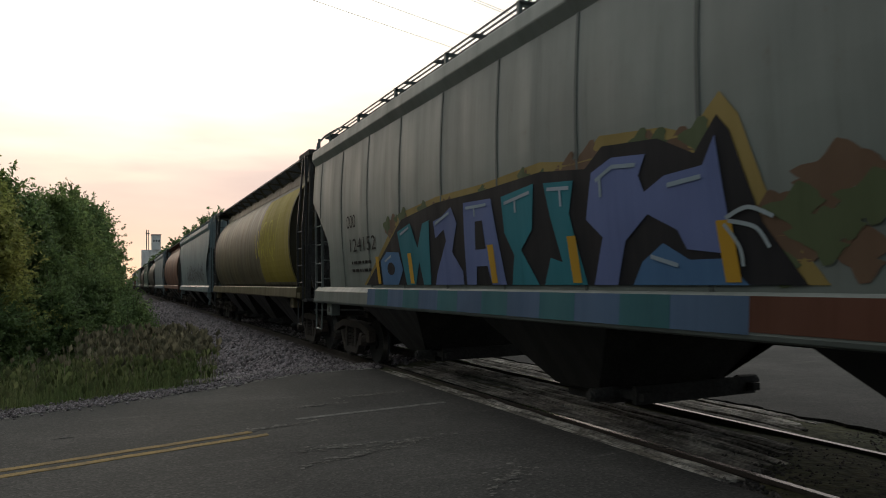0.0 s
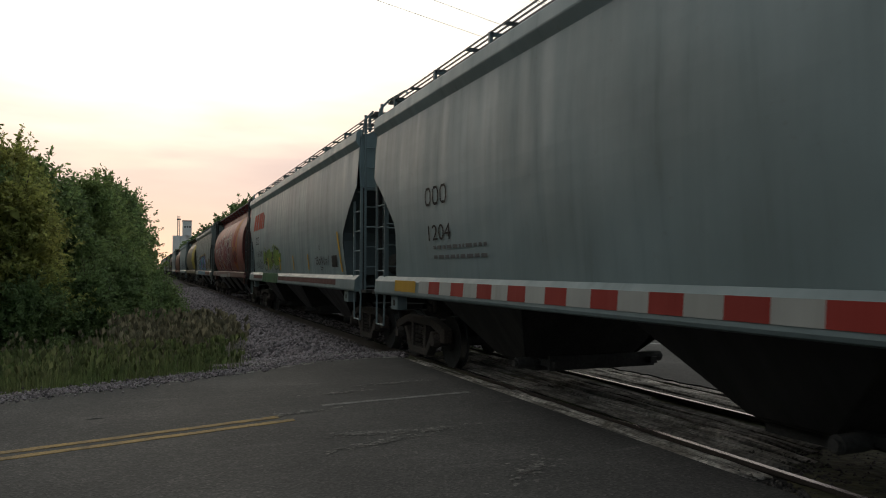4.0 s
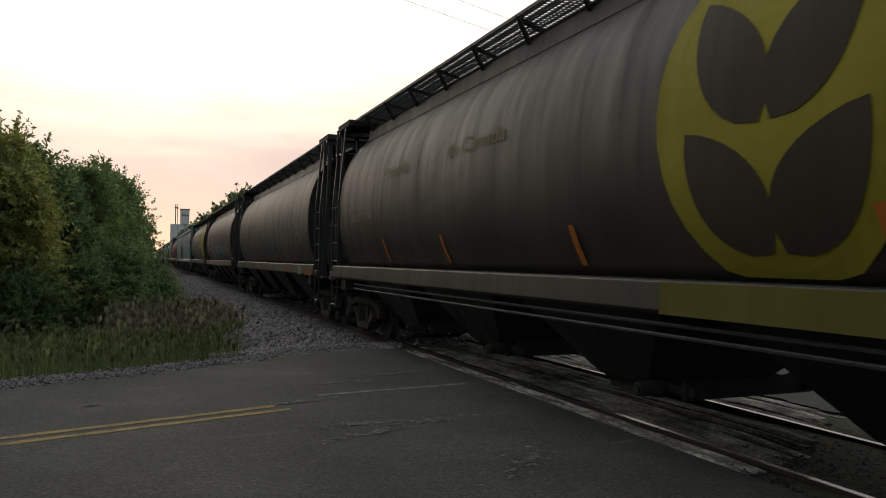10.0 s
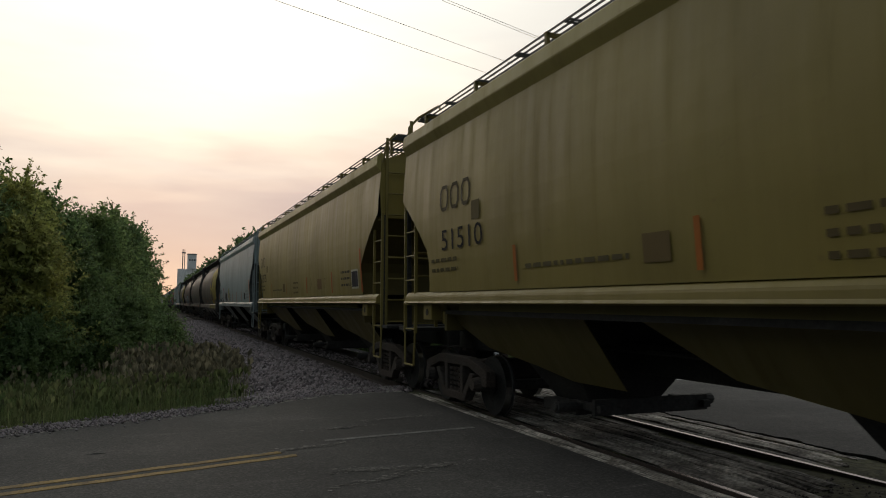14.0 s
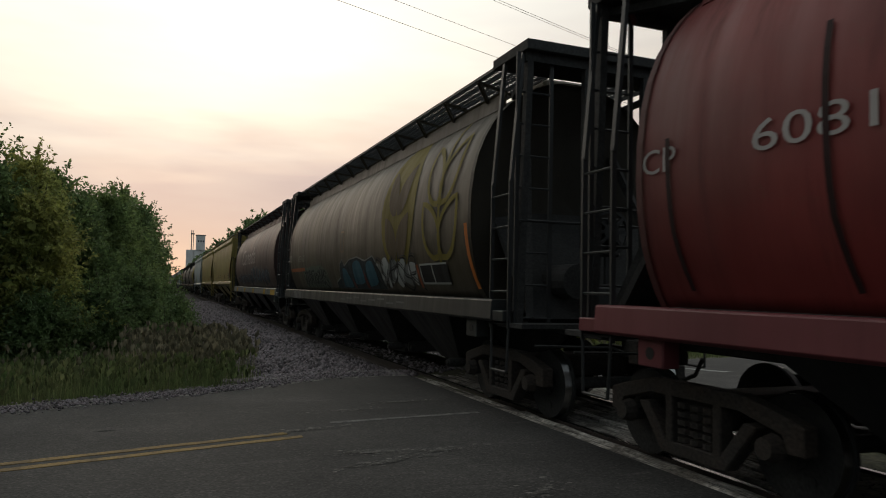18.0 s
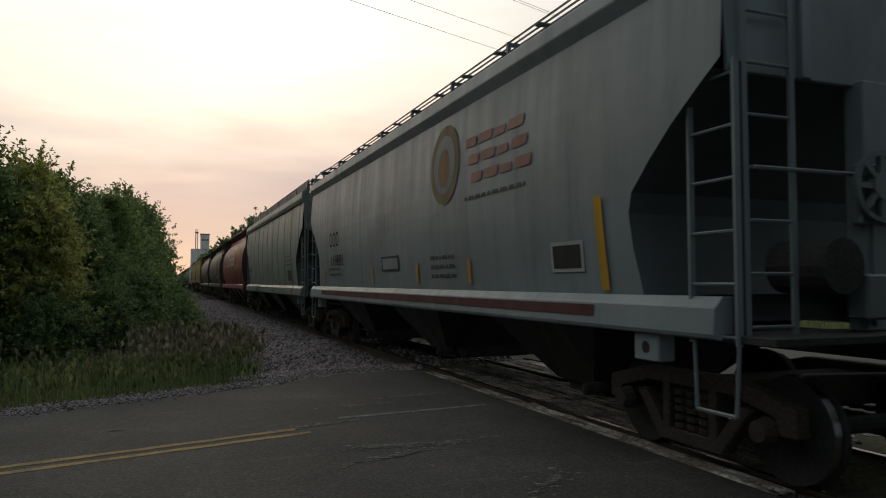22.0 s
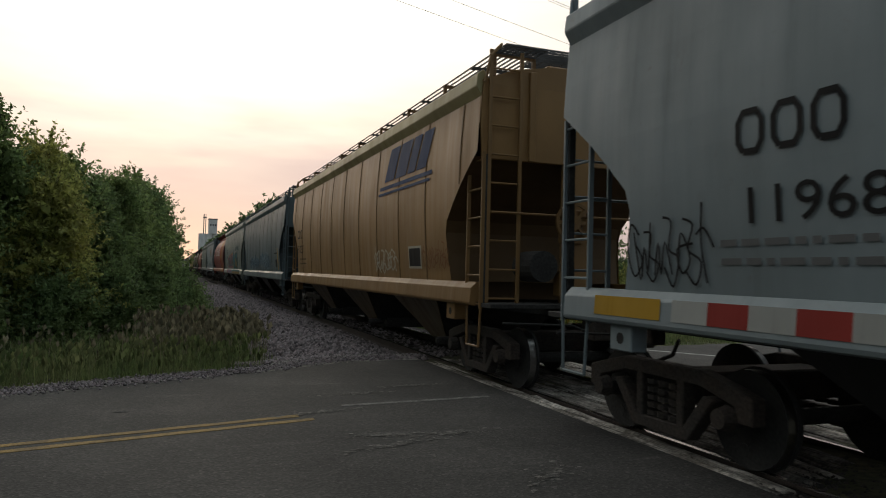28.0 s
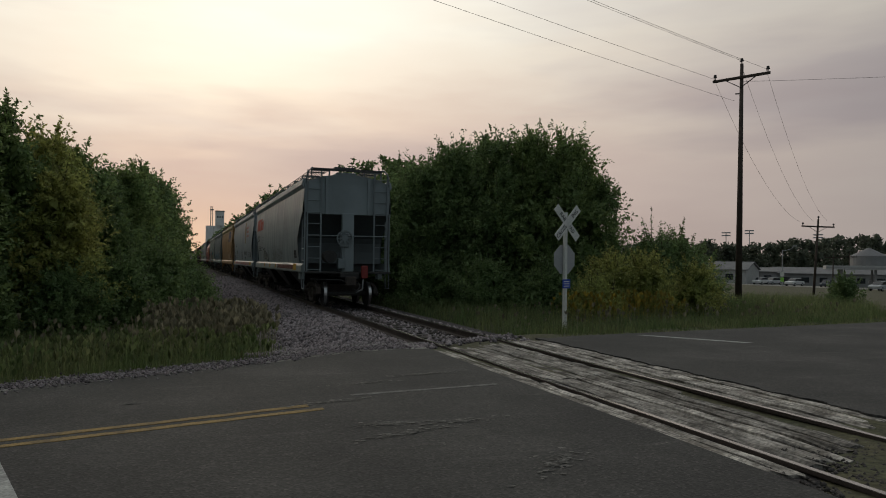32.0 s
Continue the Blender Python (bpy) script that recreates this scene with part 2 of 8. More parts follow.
SOIL = stuff_material("grassy_soil", (0.05, 0.055, 0.025), 0.95, vary=0.5, scale=0.8, fine=12, bump=0.03, tint=(0.07, 0.062, 0.032))
GRASS = leaf_material("grass_blades", (0.095, 0.145, 0.05), (0.165, 0.18, 0.08))
SEED = leaf_material("dry_seed_heads", (0.21, 0.195, 0.135), (0.17, 0.155, 0.10))
LEAF = leaf_material("leaves_green", (0.16, 0.235, 0.09), (0.205, 0.265, 0.09))
LEAF_Y = leaf_material("leaves_yellowing", (0.28, 0.32, 0.10), (0.36, 0.35, 0.105))
LEAF_D = leaf_material("leaves_dark", (0.13, 0.20, 0.08), (0.155, 0.215, 0.08))
FLOWER = leaf_material("goldenrod_flowers", (0.30, 0.22, 0.035), (0.22, 0.18, 0.04))
BARK = stuff_material("bark", (0.07, 0.055, 0.042), 0.95, vary=0.4, scale=5, fine=25, bump=0.02)
POLE_WOOD = stuff_material("old_pole_wood", (0.06, 0.045, 0.035), 0.9, vary=0.35, scale=3, fine=25, bump=0.01)
WIRE = stuff_material("wire_sheath", (0.03, 0.03, 0.032), 0.6)
ROAD_YELLOW = stuff_material("worn_yellow_line", (0.29, 0.19, 0.06), 0.85, vary=0.35, scale=5, fine=40, tint=(0.16, 0.11, 0.05))
ROAD_WHITE = stuff_material("worn_white_line", (0.40, 0.40, 0.38), 0.85, vary=0.35, scale=5, fine=40, tint=(0.2, 0.2, 0.19))
FADED = stuff_material("faded_white_line", (0.17, 0.165, 0.155), 0.9, vary=0.45, scale=7, fine=30, tint=(0.09, 0.087, 0.082))
FLECK = stuff_material("pale_aggregate", (0.15, 0.142, 0.13), 0.9, vary=0.4, scale=7, fine=30, by_island=0.4)
SIGN_WHITE = stuff_material("reflective_white", (0.62, 0.62, 0.58), 0.5, vary=0.12, scale=6)
SIGN_BACK = stuff_material("bare_aluminium", (0.36, 0.365, 0.37), 0.6, metal=0.1, vary=0.12)
SIGN_BLUE = stuff_material("blue_sign", (0.04, 0.09, 0.42), 0.5, vary=0.1)
SIGN_GREEN = stuff_material("fluorescent_green_sign", (0.25, 0.55, 0.08), 0.5, vary=0.1)
SIGN_BLACK = stuff_material("black_letters", (0.015, 0.015, 0.015), 0.6, vary=0.1)
WALL_WHITE = stuff_material("white_cladding", (0.36, 0.36, 0.35), 0.7, vary=0.1, scale=1)
WALL_GREY = stuff_material("grey_cladding", (0.25, 0.25, 0.25), 0.7, vary=0.15, scale=0.5)
ROOF_GREY = stuff_material("grey_roofing", (0.16, 0.16, 0.165), 0.7, vary=0.2, scale=0.5)
# concrete paler than its own tone: distance haze is put into the colour
HAZED_CONCRETE = stuff_material("hazed_elevator_concrete", (0.78, 0.76, 0.74), 0.9, vary=0.15, scale=0.2)
# far foliage lightened so that its colour carries the haze
HAZED_TREES = leaf_material("distant_woods", (0.085, 0.105, 0.075), (0.10, 0.115, 0.08))
GLASS = glass_material("window_glass")
RUBBER = stuff_material("tyre_rubber", (0.02, 0.02, 0.02), 0.85)
RED_PLASTIC = stuff_material("red_housing", (0.20, 0.025, 0.02), 0.5, vary=0.15)


def asphalt_material():
    """Coarse grey aggregate, pale scuffs and oil, in patches of old and newer surfacing."""
    m = bpy.data.materials.new("old_asphalt")
    m.use_nodes = True
    t = m.node_tree
    b = t.nodes["Principled BSDF"]
    co = t.nodes.new("ShaderNodeTexCoord").outputs["Object"]
    grit = node(t, "ShaderNodeTexVoronoi", [("Vector", co)], i_Scale=48.0)
    patch = node(t, "ShaderNodeTexNoise", [("Vector", co)], i_Scale=0.55, i_Detail=5.0, i_Roughness=0.6)
    lane = node(t, "ShaderNodeMapping", [("Vector", co)])
    lane.inputs["Rotation"].default_value = (0, 0, radians(-14))
    lane.inputs["Scale"].default_value = (0.35, 2.2, 1.0)
    scuff = node(t, "ShaderNodeTexNoise", [("Vector", lane.outputs[0])], i_Scale=1.3, i_Detail=6.0, i_Roughness=0.6)
    col = ramp(t, patch.outputs["Fac"], [(0.32, (0.036, 0.035, 0.034)), (0.5, (0.049, 0.0475, 0.045)), (0.68, (0.070, 0.067, 0.063))])
    pale = ramp(t, scuff.outputs["Fac"], [(0.60, (0, 0, 0)), (0.78, (0.45, 0.45, 0.45))])
    one = node(t, "ShaderNodeMix", [(0, pale.outputs[0]), (6, col.outputs[0])], blend="MIX")
    one.inputs[7].default_value = (0.15, 0.145, 0.135, 1)
    chips = ramp(t, grit.outputs["Color"], [(0.1, (0.66, 0.66, 0.66)), (0.6, (1.0, 1.0, 1.0)), (0.85, (1.35, 1.33, 1.3)), (0.97, (1.9, 1.86, 1.8))])
    two = node(t, "ShaderNodeMix", [(6, one.outputs[2]), (7, chips.outputs[0])], blend="MULTIPLY")
    two.inputs[0].default_value = 1.0
    t.links.new(two.outputs[2], b.inputs["Base Color"])
    b.inputs["Roughness"].default_value, b.inputs["Specular IOR Level"].default_value = 0.85, 0.25
    bn = node(t, "ShaderNodeBump", [("Height", grit.outputs["Distance"])], i_Strength=0.5, i_Distance=0.006)
    t.links.new(bn.outputs[0], b.inputs["Normal"])
    return m


ASPHALT = asphalt_material()


# ---- mesh building ----
class Geo:
    """Vertices and faces gathered from simple solids."""

    def __init__(self):
        self.v, self.f = [], []

    def add(self, v, f):
        n = len(self.v)
        self.v += [tuple(p) for p in v]
        self.f += [tuple(i + n for i in q) for q in f]
        return self

    def box(self, x0, y0, z0, x1, y1, z1):
        v = [(x, y, z) for z in (z0, z1) for y in (y0, y1) for x in (x0, x1)]
        return self.add(v, [(0, 2, 3, 1), (4, 5, 7, 6), (0, 1, 5, 4), (2, 6, 7, 3), (0, 4, 6, 2), (1, 3, 7, 5)])

    def bar(self, p, q, w, h=None):
        """A bar of w by h from p to q."""
        h = h or w
        p, q = Vector(p), Vector(q)
        way = (q - p).normalized()
        side = way.cross(Vector((0, 0, 1)))
        side = side.normalized() if side.length > 0.05 else Vector((1, 0, 0))
        up = side.cross(way)
        ring = [side * (a * w / 2) + up * (b * h / 2) for a, b in ((-1, -1), (1, -1), (1, 1), (-1, 1))]
        return self.add([p + r for r in ring] + [q + r for r in ring],
                        [(0, 1, 2, 3), (7, 6, 5, 4), (0, 4, 5, 1), (1, 5, 6, 2), (2, 6, 7, 3), (3, 7, 4, 0)])

    def tube(self, p, q, r, n=8, r2=None, caps=True):
        p, q = Vector(p), Vector(q)
        r2 = r if r2 is None else r2
        way = (q - p).normalized()
        side = way.orthogonal().normalized()
        up = side.cross(way)
        ring = [(math.cos(a) * side + math.sin(a) * up) for a in (2 * math.pi * k / n for k in range(n))]
        f = [(k, k + n, (k + 1) % n + n, (k + 1) % n) for k in range(n)]
        if caps:
            f += [tuple(range(n)), tuple(reversed(range(n, 2 * n)))]
        return self.add([p + u * r for u in ring] + [q + u * r2 for u in ring], f)

    def path(self, points, r, n=6):
        for a, b in zip(points, points[1:]):
            self.tube(a, b, r, n)
        return self

    def prism(self, poly, axis, lo, hi):
        """A flat outline pushed along an axis from lo to hi."""
        put = {"x": lambda a, b, c: (c, a, b), "y": lambda a, b, c: (a, c, b), "z": lambda a, b, c: (a, b, c)}[axis]
        n = len(poly)
        v = [put(a, b, lo) for a, b in poly] + [put(a, b, hi) for a, b in poly]
        f = [tuple(range(n)), tuple(reversed(range(n, 2 * n)))] + [(k, k + n, (k + 1) % n + n, (k + 1) % n) for k in range(n)]
        return self.add(v, f)

    def ring(self, centre, r, thick, axis="y", n=20):
        """A hoop of square section."""
        c = Vector(centre)
        a, b, d = {"x": (Vector((0, 1, 0)), Vector((0, 0, 1)), Vector((1, 0, 0))), "y": (Vector((1, 0, 0)), Vector((0, 0, 1)), Vector((0, 1, 0)))}[axis]
        v, f = [], []
        for k in range(n):
            u = math.cos(2 * math.pi * k / n) * a + math.sin(2 * math.pi * k / n) * b
            v += [c + u * (r - thick / 2) - d * thick / 2, c + u * (r + thick / 2) - d * thick / 2, c + u * (r + thick / 2) + d * thick / 2, c + u * (r - thick / 2) + d * thick / 2]
            m = 4 * ((k + 1) % n)
            f += [(4 * k + j, 4 * k + (j + 1) % 4, m + (j + 1) % 4, m + j) for j in range(4)]
        return self.add(v, f)

    def mesh(self, name, material, bevel=0.0, smooth=False):
        me = bpy.data.meshes.new(name)
        me.from_pydata(self.v, [], self.f)
        bm = bmesh.new()
        bm.from_mesh(me)
        bmesh.ops.recalc_face_normals(bm, faces=bm.faces)
        if bevel:
            sharp = [e for e in bm.edges if len(e.link_faces) == 2 and e.calc_face_angle(0) > 0.6]
            bmesh.ops.bevel(bm, geom=sharp, offset=bevel, segments=1, affect="EDGES", clamp_overlap=True)
        bm.to_mesh(me)
        bm.free()
        if smooth:
            me.polygons.foreach_set("use_smooth", [True] * len(me.polygons))
        me.materials.append(material)
        return me


def thing(name, geo, material, label, category, group="", kind="", at=None, bevel=0.0, smooth=False):
    ob = new(name, geo.mesh(name, material, bevel, smooth) if geo else None)
    if at is not None:
        ob.matrix_basis = at
    return tagged(ob, label, category, group, kind)


def part(name, geo, material, parent, label="", at=None, bevel=0.0, smooth=False, colour=None):
    me = geo.mesh(name, material, bevel, smooth) if isinstance(geo, Geo) else geo
    if material and not me.materials:
        me.materials.append(material)
    ob = new(name, me)
    ob.parent = parent
    if at is not None:
        ob.matrix_basis = at
    if colour:
        ob.color = (*colour, 1)
    return tagged(ob, label)


def array_mesh(name, verts, faces, material):
    """A mesh from arrays; all faces have as many corners."""
    me = bpy.data.meshes.new(name)
    verts, faces = np.asarray(verts, np.float32), np.asarray(faces, np.int32)
    me.vertices.add(len(verts))
    me.vertices.foreach_set("co", verts.ravel())
    k = faces.shape[1]
    me.loops.add(faces.size)
    me.loops.foreach_set("vertex_index", faces.ravel())
    me.polygons.add(len(faces))
    me.polygons.foreach_set("loop_start", np.arange(0, faces.size, k, dtype=np.int32))
    me.update(calc_edges=True)
    me.validate()
    me.materials.append(material)
    return me

# ---- ground, road and track ----
rng = np.random.default_rng(7)
NEAR_RAIL, FAR_RAIL = XC - 0.7525, XC + 0.7525
# edges of the asphalt: far side and near side, in the order of x
NORTH = [(-60, -12.5), (-12, 4.9), (-2.0, 9.75), (1.33, 11.30), (2.9, 12.35), (4.3, 12.45), (7.1, 13.35), (8.0, 13.70), (19.0, 15.0), (21.5, 15.8)]
SOUTH = [(-60, -31), (-14, -9), (0, -3.4), (4.5, 2.6), (7.2, 3.4), (19, 2.0), (46, -2)]


def north_y(x):
    return np.interp(x, [p[0] for p in NORTH], [p[1] for p in NORTH])


def south_y(x):
    return np.interp(x, [p[0] for p in SOUTH], [p[1] for p in SOUTH])


def smooth_step(v):
    v = np.clip(v, 0, 1)
    return v * v * (3 - 2 * v)


def ground_z(x, y):
    """The lie of the land: level at the road, a shallow ditch beside the track, falling gently to the east."""
    x, y = np.asarray(x, float), np.asarray(y, float)
    off = np.maximum(np.maximum(y - north_y(x), south_y(x) - y), 0)
    ditch = -0.06 - 0.45 * smooth_step((off - 0.6) / 4.0)
    east = -0.022 * np.clip(x - 25, 0, 260)
    return ditch + east * smooth_step((off + np.clip(x - 30, 0, 30)) / 12) + 0.03 * np.sin(x * 1.3 + 2 * np.sin(y * 0.7))


def make_ground():
    xs = np.unique(np.r_[np.linspace(-1500, -40, 14), np.arange(-40, -8, 2.0), np.arange(-8, 30, 0.6), np.arange(30, 80, 4.0), np.linspace(80, 1500, 16)])
    ys = np.unique(np.r_[np.linspace(-800, -30, 12), np.arange(-30, 0, 3.0), np.arange(0, 40, 0.6), np.arange(40, 100, 5.0), np.linspace(100, 2500, 18)])
    gx, gy = np.meshgrid(xs, ys, indexing="ij")
    v = np.stack([gx, gy, ground_z(gx, gy)], -1).reshape(-1, 3)
    i = np.arange(len(xs) * len(ys)).reshape(len(xs), len(ys))
    f = np.stack([i[:-1, :-1], i[1:, :-1], i[1:, 1:], i[:-1, 1:]], -1).reshape(-1, 4)
    tagged(new("ground", array_mesh("ground", v, f, SOIL)), "grassy soil sloping gently away from the road", "ground", kind="structure")


def strip(name, pairs, z, material, label, category="road"):
    """A level sheet with a skirt between two edges given in pairs of points."""
    v, f = [], []
    for a, b in pairs:
        v += [(*a, z), (*b, z), (*a, z - 0.25), (*b, z - 0.25)]
    for k in range(len(pairs) - 1):
        n = 4 * k
        f += [(n, n + 1, n + 5, n + 4), (n, n + 4, n + 6, n + 2), (n + 1, n + 3, n + 7, n + 5)]
    return thing(name, Geo().add(v, f), material, label, category, kind="structure")


def make_road():
    rough = lambda x: 0.05 * math.sin(7.3 * x) + 0.04 * math.sin(17.1 * x + 1)
    west = [-60, -40, -25, -12] + [-8 + 0.25 * k for k in range(50)]
    west = [x for x in west if x < 4.28] + [4.28]
    strip("road", [((x, float(south_y(x))), (x, float(north_y(x)) + rough(x))) for x in west], 0.0, ASPHALT, "worn grey asphalt road with pale scuffs and patches")
    east = [7.1] + [7.5 + 0.5 * k for k in range(28)] + [21.5]
    strip("road", [((x, float(south_y(x))), (x, float(north_y(x)) + 0.6 * rough(x))) for x in east], 0.004, ASPHALT, "grey asphalt road beyond the track")
    for inner, outer, y0, y1 in ((7.055, 7.25, 3.6, 13.5),):
        n = 150
        v, f = [], []
        for k in range(n + 1):
            y = y0 + (y1 - y0) * k / n
            ragged = inner + 0.045 * (rng.random() - 0.5) + 0.03 * math.sin(5.1 * y) + 0.02 * math.sin(13 * y)
            v += [(ragged, y, 0.007), (outer, y, 0.007), (ragged, y, -0.03), (outer, y, -0.03)]
        for k in range(n):
            a = 4 * k
            f += [(a, a + 1, a + 5, a + 4), (a, a + 4, a + 6, a + 2)]
        thing("asphalt_edge", Geo().add(v, f), ASPHALT, "ragged asphalt edge beside the crossing timbers", "road", kind="structure")
    # the side road that turns off beyond the grass
    strip("road", [((21.5, 2.0), (21.5, 15.8)), ((24, 1.2), (24, 17.2)), ((27, 0.4), (27, 19.5)), ((31, -0.4), (31, 21.5)), ((46, -2), (46, 24)), ((90, -8), (90, 31))], -0.006, ASPHALT, "asphalt junction of a side road")
    # gravel along the edge of the asphalt
    strip("gravel_verge", [((x, float(north_y(x)) - 0.25), (x, float(north_y(x)) + 0.72 + 2 * rough(x * 1.7) + 0.3 * float(smooth_step((x - 0.5) / 2)))) for x in west if x > -30], -0.012, GRAVEL, "strip of loose pale gravel beside the asphalt", "gravel")
    # centre line: two worn yellow stripes
    for shift in (0.0, 0.24):
        pts = [(-9 + 0.35 * k) for k in range(31)]
        pts = [x for x in pts if x < 1.45 - 0.55 * shift] + [1.45 - 0.55 * shift]
        yc = lambda x: 6.97 + 0.262 * (x + 1.4) - 0.115 + shift - 0.012 * max(0, -1.4 - x)
        strip("centre_line", [((x, yc(x) + 0.008 * math.sin(9 * x)), (x, yc(x) + 0.105 + 0.008 * math.sin(11 * x))) for x in pts], 0.005, ROAD_YELLOW, "worn yellow double centre line", "road marking")
    strip("lane_line", [((1.9 + 0.25 * k, 8.28 + 0.027 * k), (1.9 + 0.25 * k, 8.38 + 0.027 * k)) for k in range(9)], 0.004, FADED, "almost worn away pale line", "road marking")
    strip("stop_line", [((-1.62, 6.42), (-1.30, 6.38)), ((-1.32, 5.4), (-0.98, 5.36)), ((-0.95, 4.1), (-0.6, 4.06))], 0.005, ROAD_WHITE, "white stop line", "road marking")
    strip("stop_line", [((9.55, 13.5), (9.75, 13.5)), ((10.84, 11.6), (11.05, 11.6))], 0.009, ROAD_WHITE, "thin white stop line", "road marking")
    # pale worn patches in the surfacing
    for x, y, rx, ry, turn in ((2.62, 6.66, 0.34, 0.06, 0.1), (1.9, 6.75, 0.35, 0.07, -0.15), (2.0, 6.35, 0.5, 0.05, 0.3), (2.85, 5.05, 0.42, 0.1, 0.6), (1.6, 8.0, 0.4, 0.05, 0.2), (3.2, 9.6, 0.55, 0.05, 0.1), (2.3, 9.1, 0.4, 0.04, 0.2)):
        g = Geo()
        for k in range(170):
            a = 6.283 * rng.random()
            w = abs(0.55 * rng.standard_normal())
            u, s = rx * 1.3 * w * math.cos(a), ry * 1.8 * w * math.sin(a) + 0.02 * rng.standard_normal()
            cx, cy = x + u * math.cos(turn) - s * math.sin(turn), y + u * math.sin(turn) + s * math.cos(turn)
            r = 0.005 + 0.02 * rng.random() ** 2
            g.add([(cx + r * (1 + rng.random()) * math.cos(1.26 * j), cy + r * (0.6 + 0.6 * rng.random()) * math.sin(1.26 * j), 0.003 + 0.00004 * k) for j in range(5)], [(0, 1, 2, 3, 4)])
        tagged(new("worn_patch", g.mesh("worn_patch", FLECK)), "pale worn flecks in the asphalt", "road patch", kind="stuff")
    g = Geo()
    g.add([(-0.62, 8.44, 0.004), (-0.5, 8.47, 0.012), (-0.38, 8.47, 0.004), (-0.48, 8.51, 0.004)], [(0, 1, 3), (1, 2, 3), (0, 3, 2), (0, 2, 1)])
    thing("debris", g, STEEL, "small dark scrap lying on the asphalt", "debris")


make_ground()
make_road()


def make_track():
    # trapezoid beds of stone north and south of the crossing
    for y0, y1, steps in ((12.3, 900.0, 60), (-400.0, 4.7, 40)):
        g = Geo()
        ys = np.linspace(0, 1, steps) ** (2.2 if y0 > 0 else 1) * (y1 - y0) + y0
        prof = [(-4.3, -0.75), (-2.15, -0.24), (-1.4, -0.2), (1.4, -0.2), (2.15, -0.24), (4.3, -0.75)]
        v = [(XC + x + (0.12 * math.sin(y * 0.9) if abs(x) > 3 else 0), y, z) for y in ys for x, z in prof]
        n = len(prof)
        f = [(k * n + j, k * n + j + 1, (k + 1) * n + j + 1, (k + 1) * n + j) for k in range(steps - 1) for j in range(n - 1)]
        f += [tuple(range(n)), tuple(range((steps - 1) * n, steps * n))]
        thing("ballast_bed", g.add(v, f), BED, "bed of crushed grey stone under the track", "ballast", kind="structure")
    thing("ballast_bed", Geo().box(4.0, -2.0, -0.3, 7.4, 4.7, -0.055), BED, "dark dirty stone between the rails south of the crossing", "ballast", kind="structure")
    # base under the crossing
    thing("crossing_base", Geo().box(4.2, 4.6, -0.6, 7.2, 12.5, -0.175), BED, "dirt packed under the crossing timbers", "ballast", kind="structure")
    prof = [(-0.075, -0.165), (0.075, -0.165), (0.075, -0.15), (0.015, -0.13), (0.012, -0.045), (0.036, -0.035), (0.036, -0.003), (-0.036, -0.003), (-0.036, -0.035), (-0.012, -0.045), (-0.015, -0.13), (-0.075, -0.15)]
    for x in (NEAR_RAIL, FAR_RAIL):
        rail = thing("rail", Geo().prism([(x + a, b) for a, b in prof], "y", -400.0, 900.0), RAIL, "rusty steel running rail", "rail", "running rails", kind="structure")
        part("rail_head", Geo().box(x - 0.031, -400, -0.004, x + 0.031, 900, 0.001), RAILHEAD, rail, "shiny worn top of the rail")


make_track()


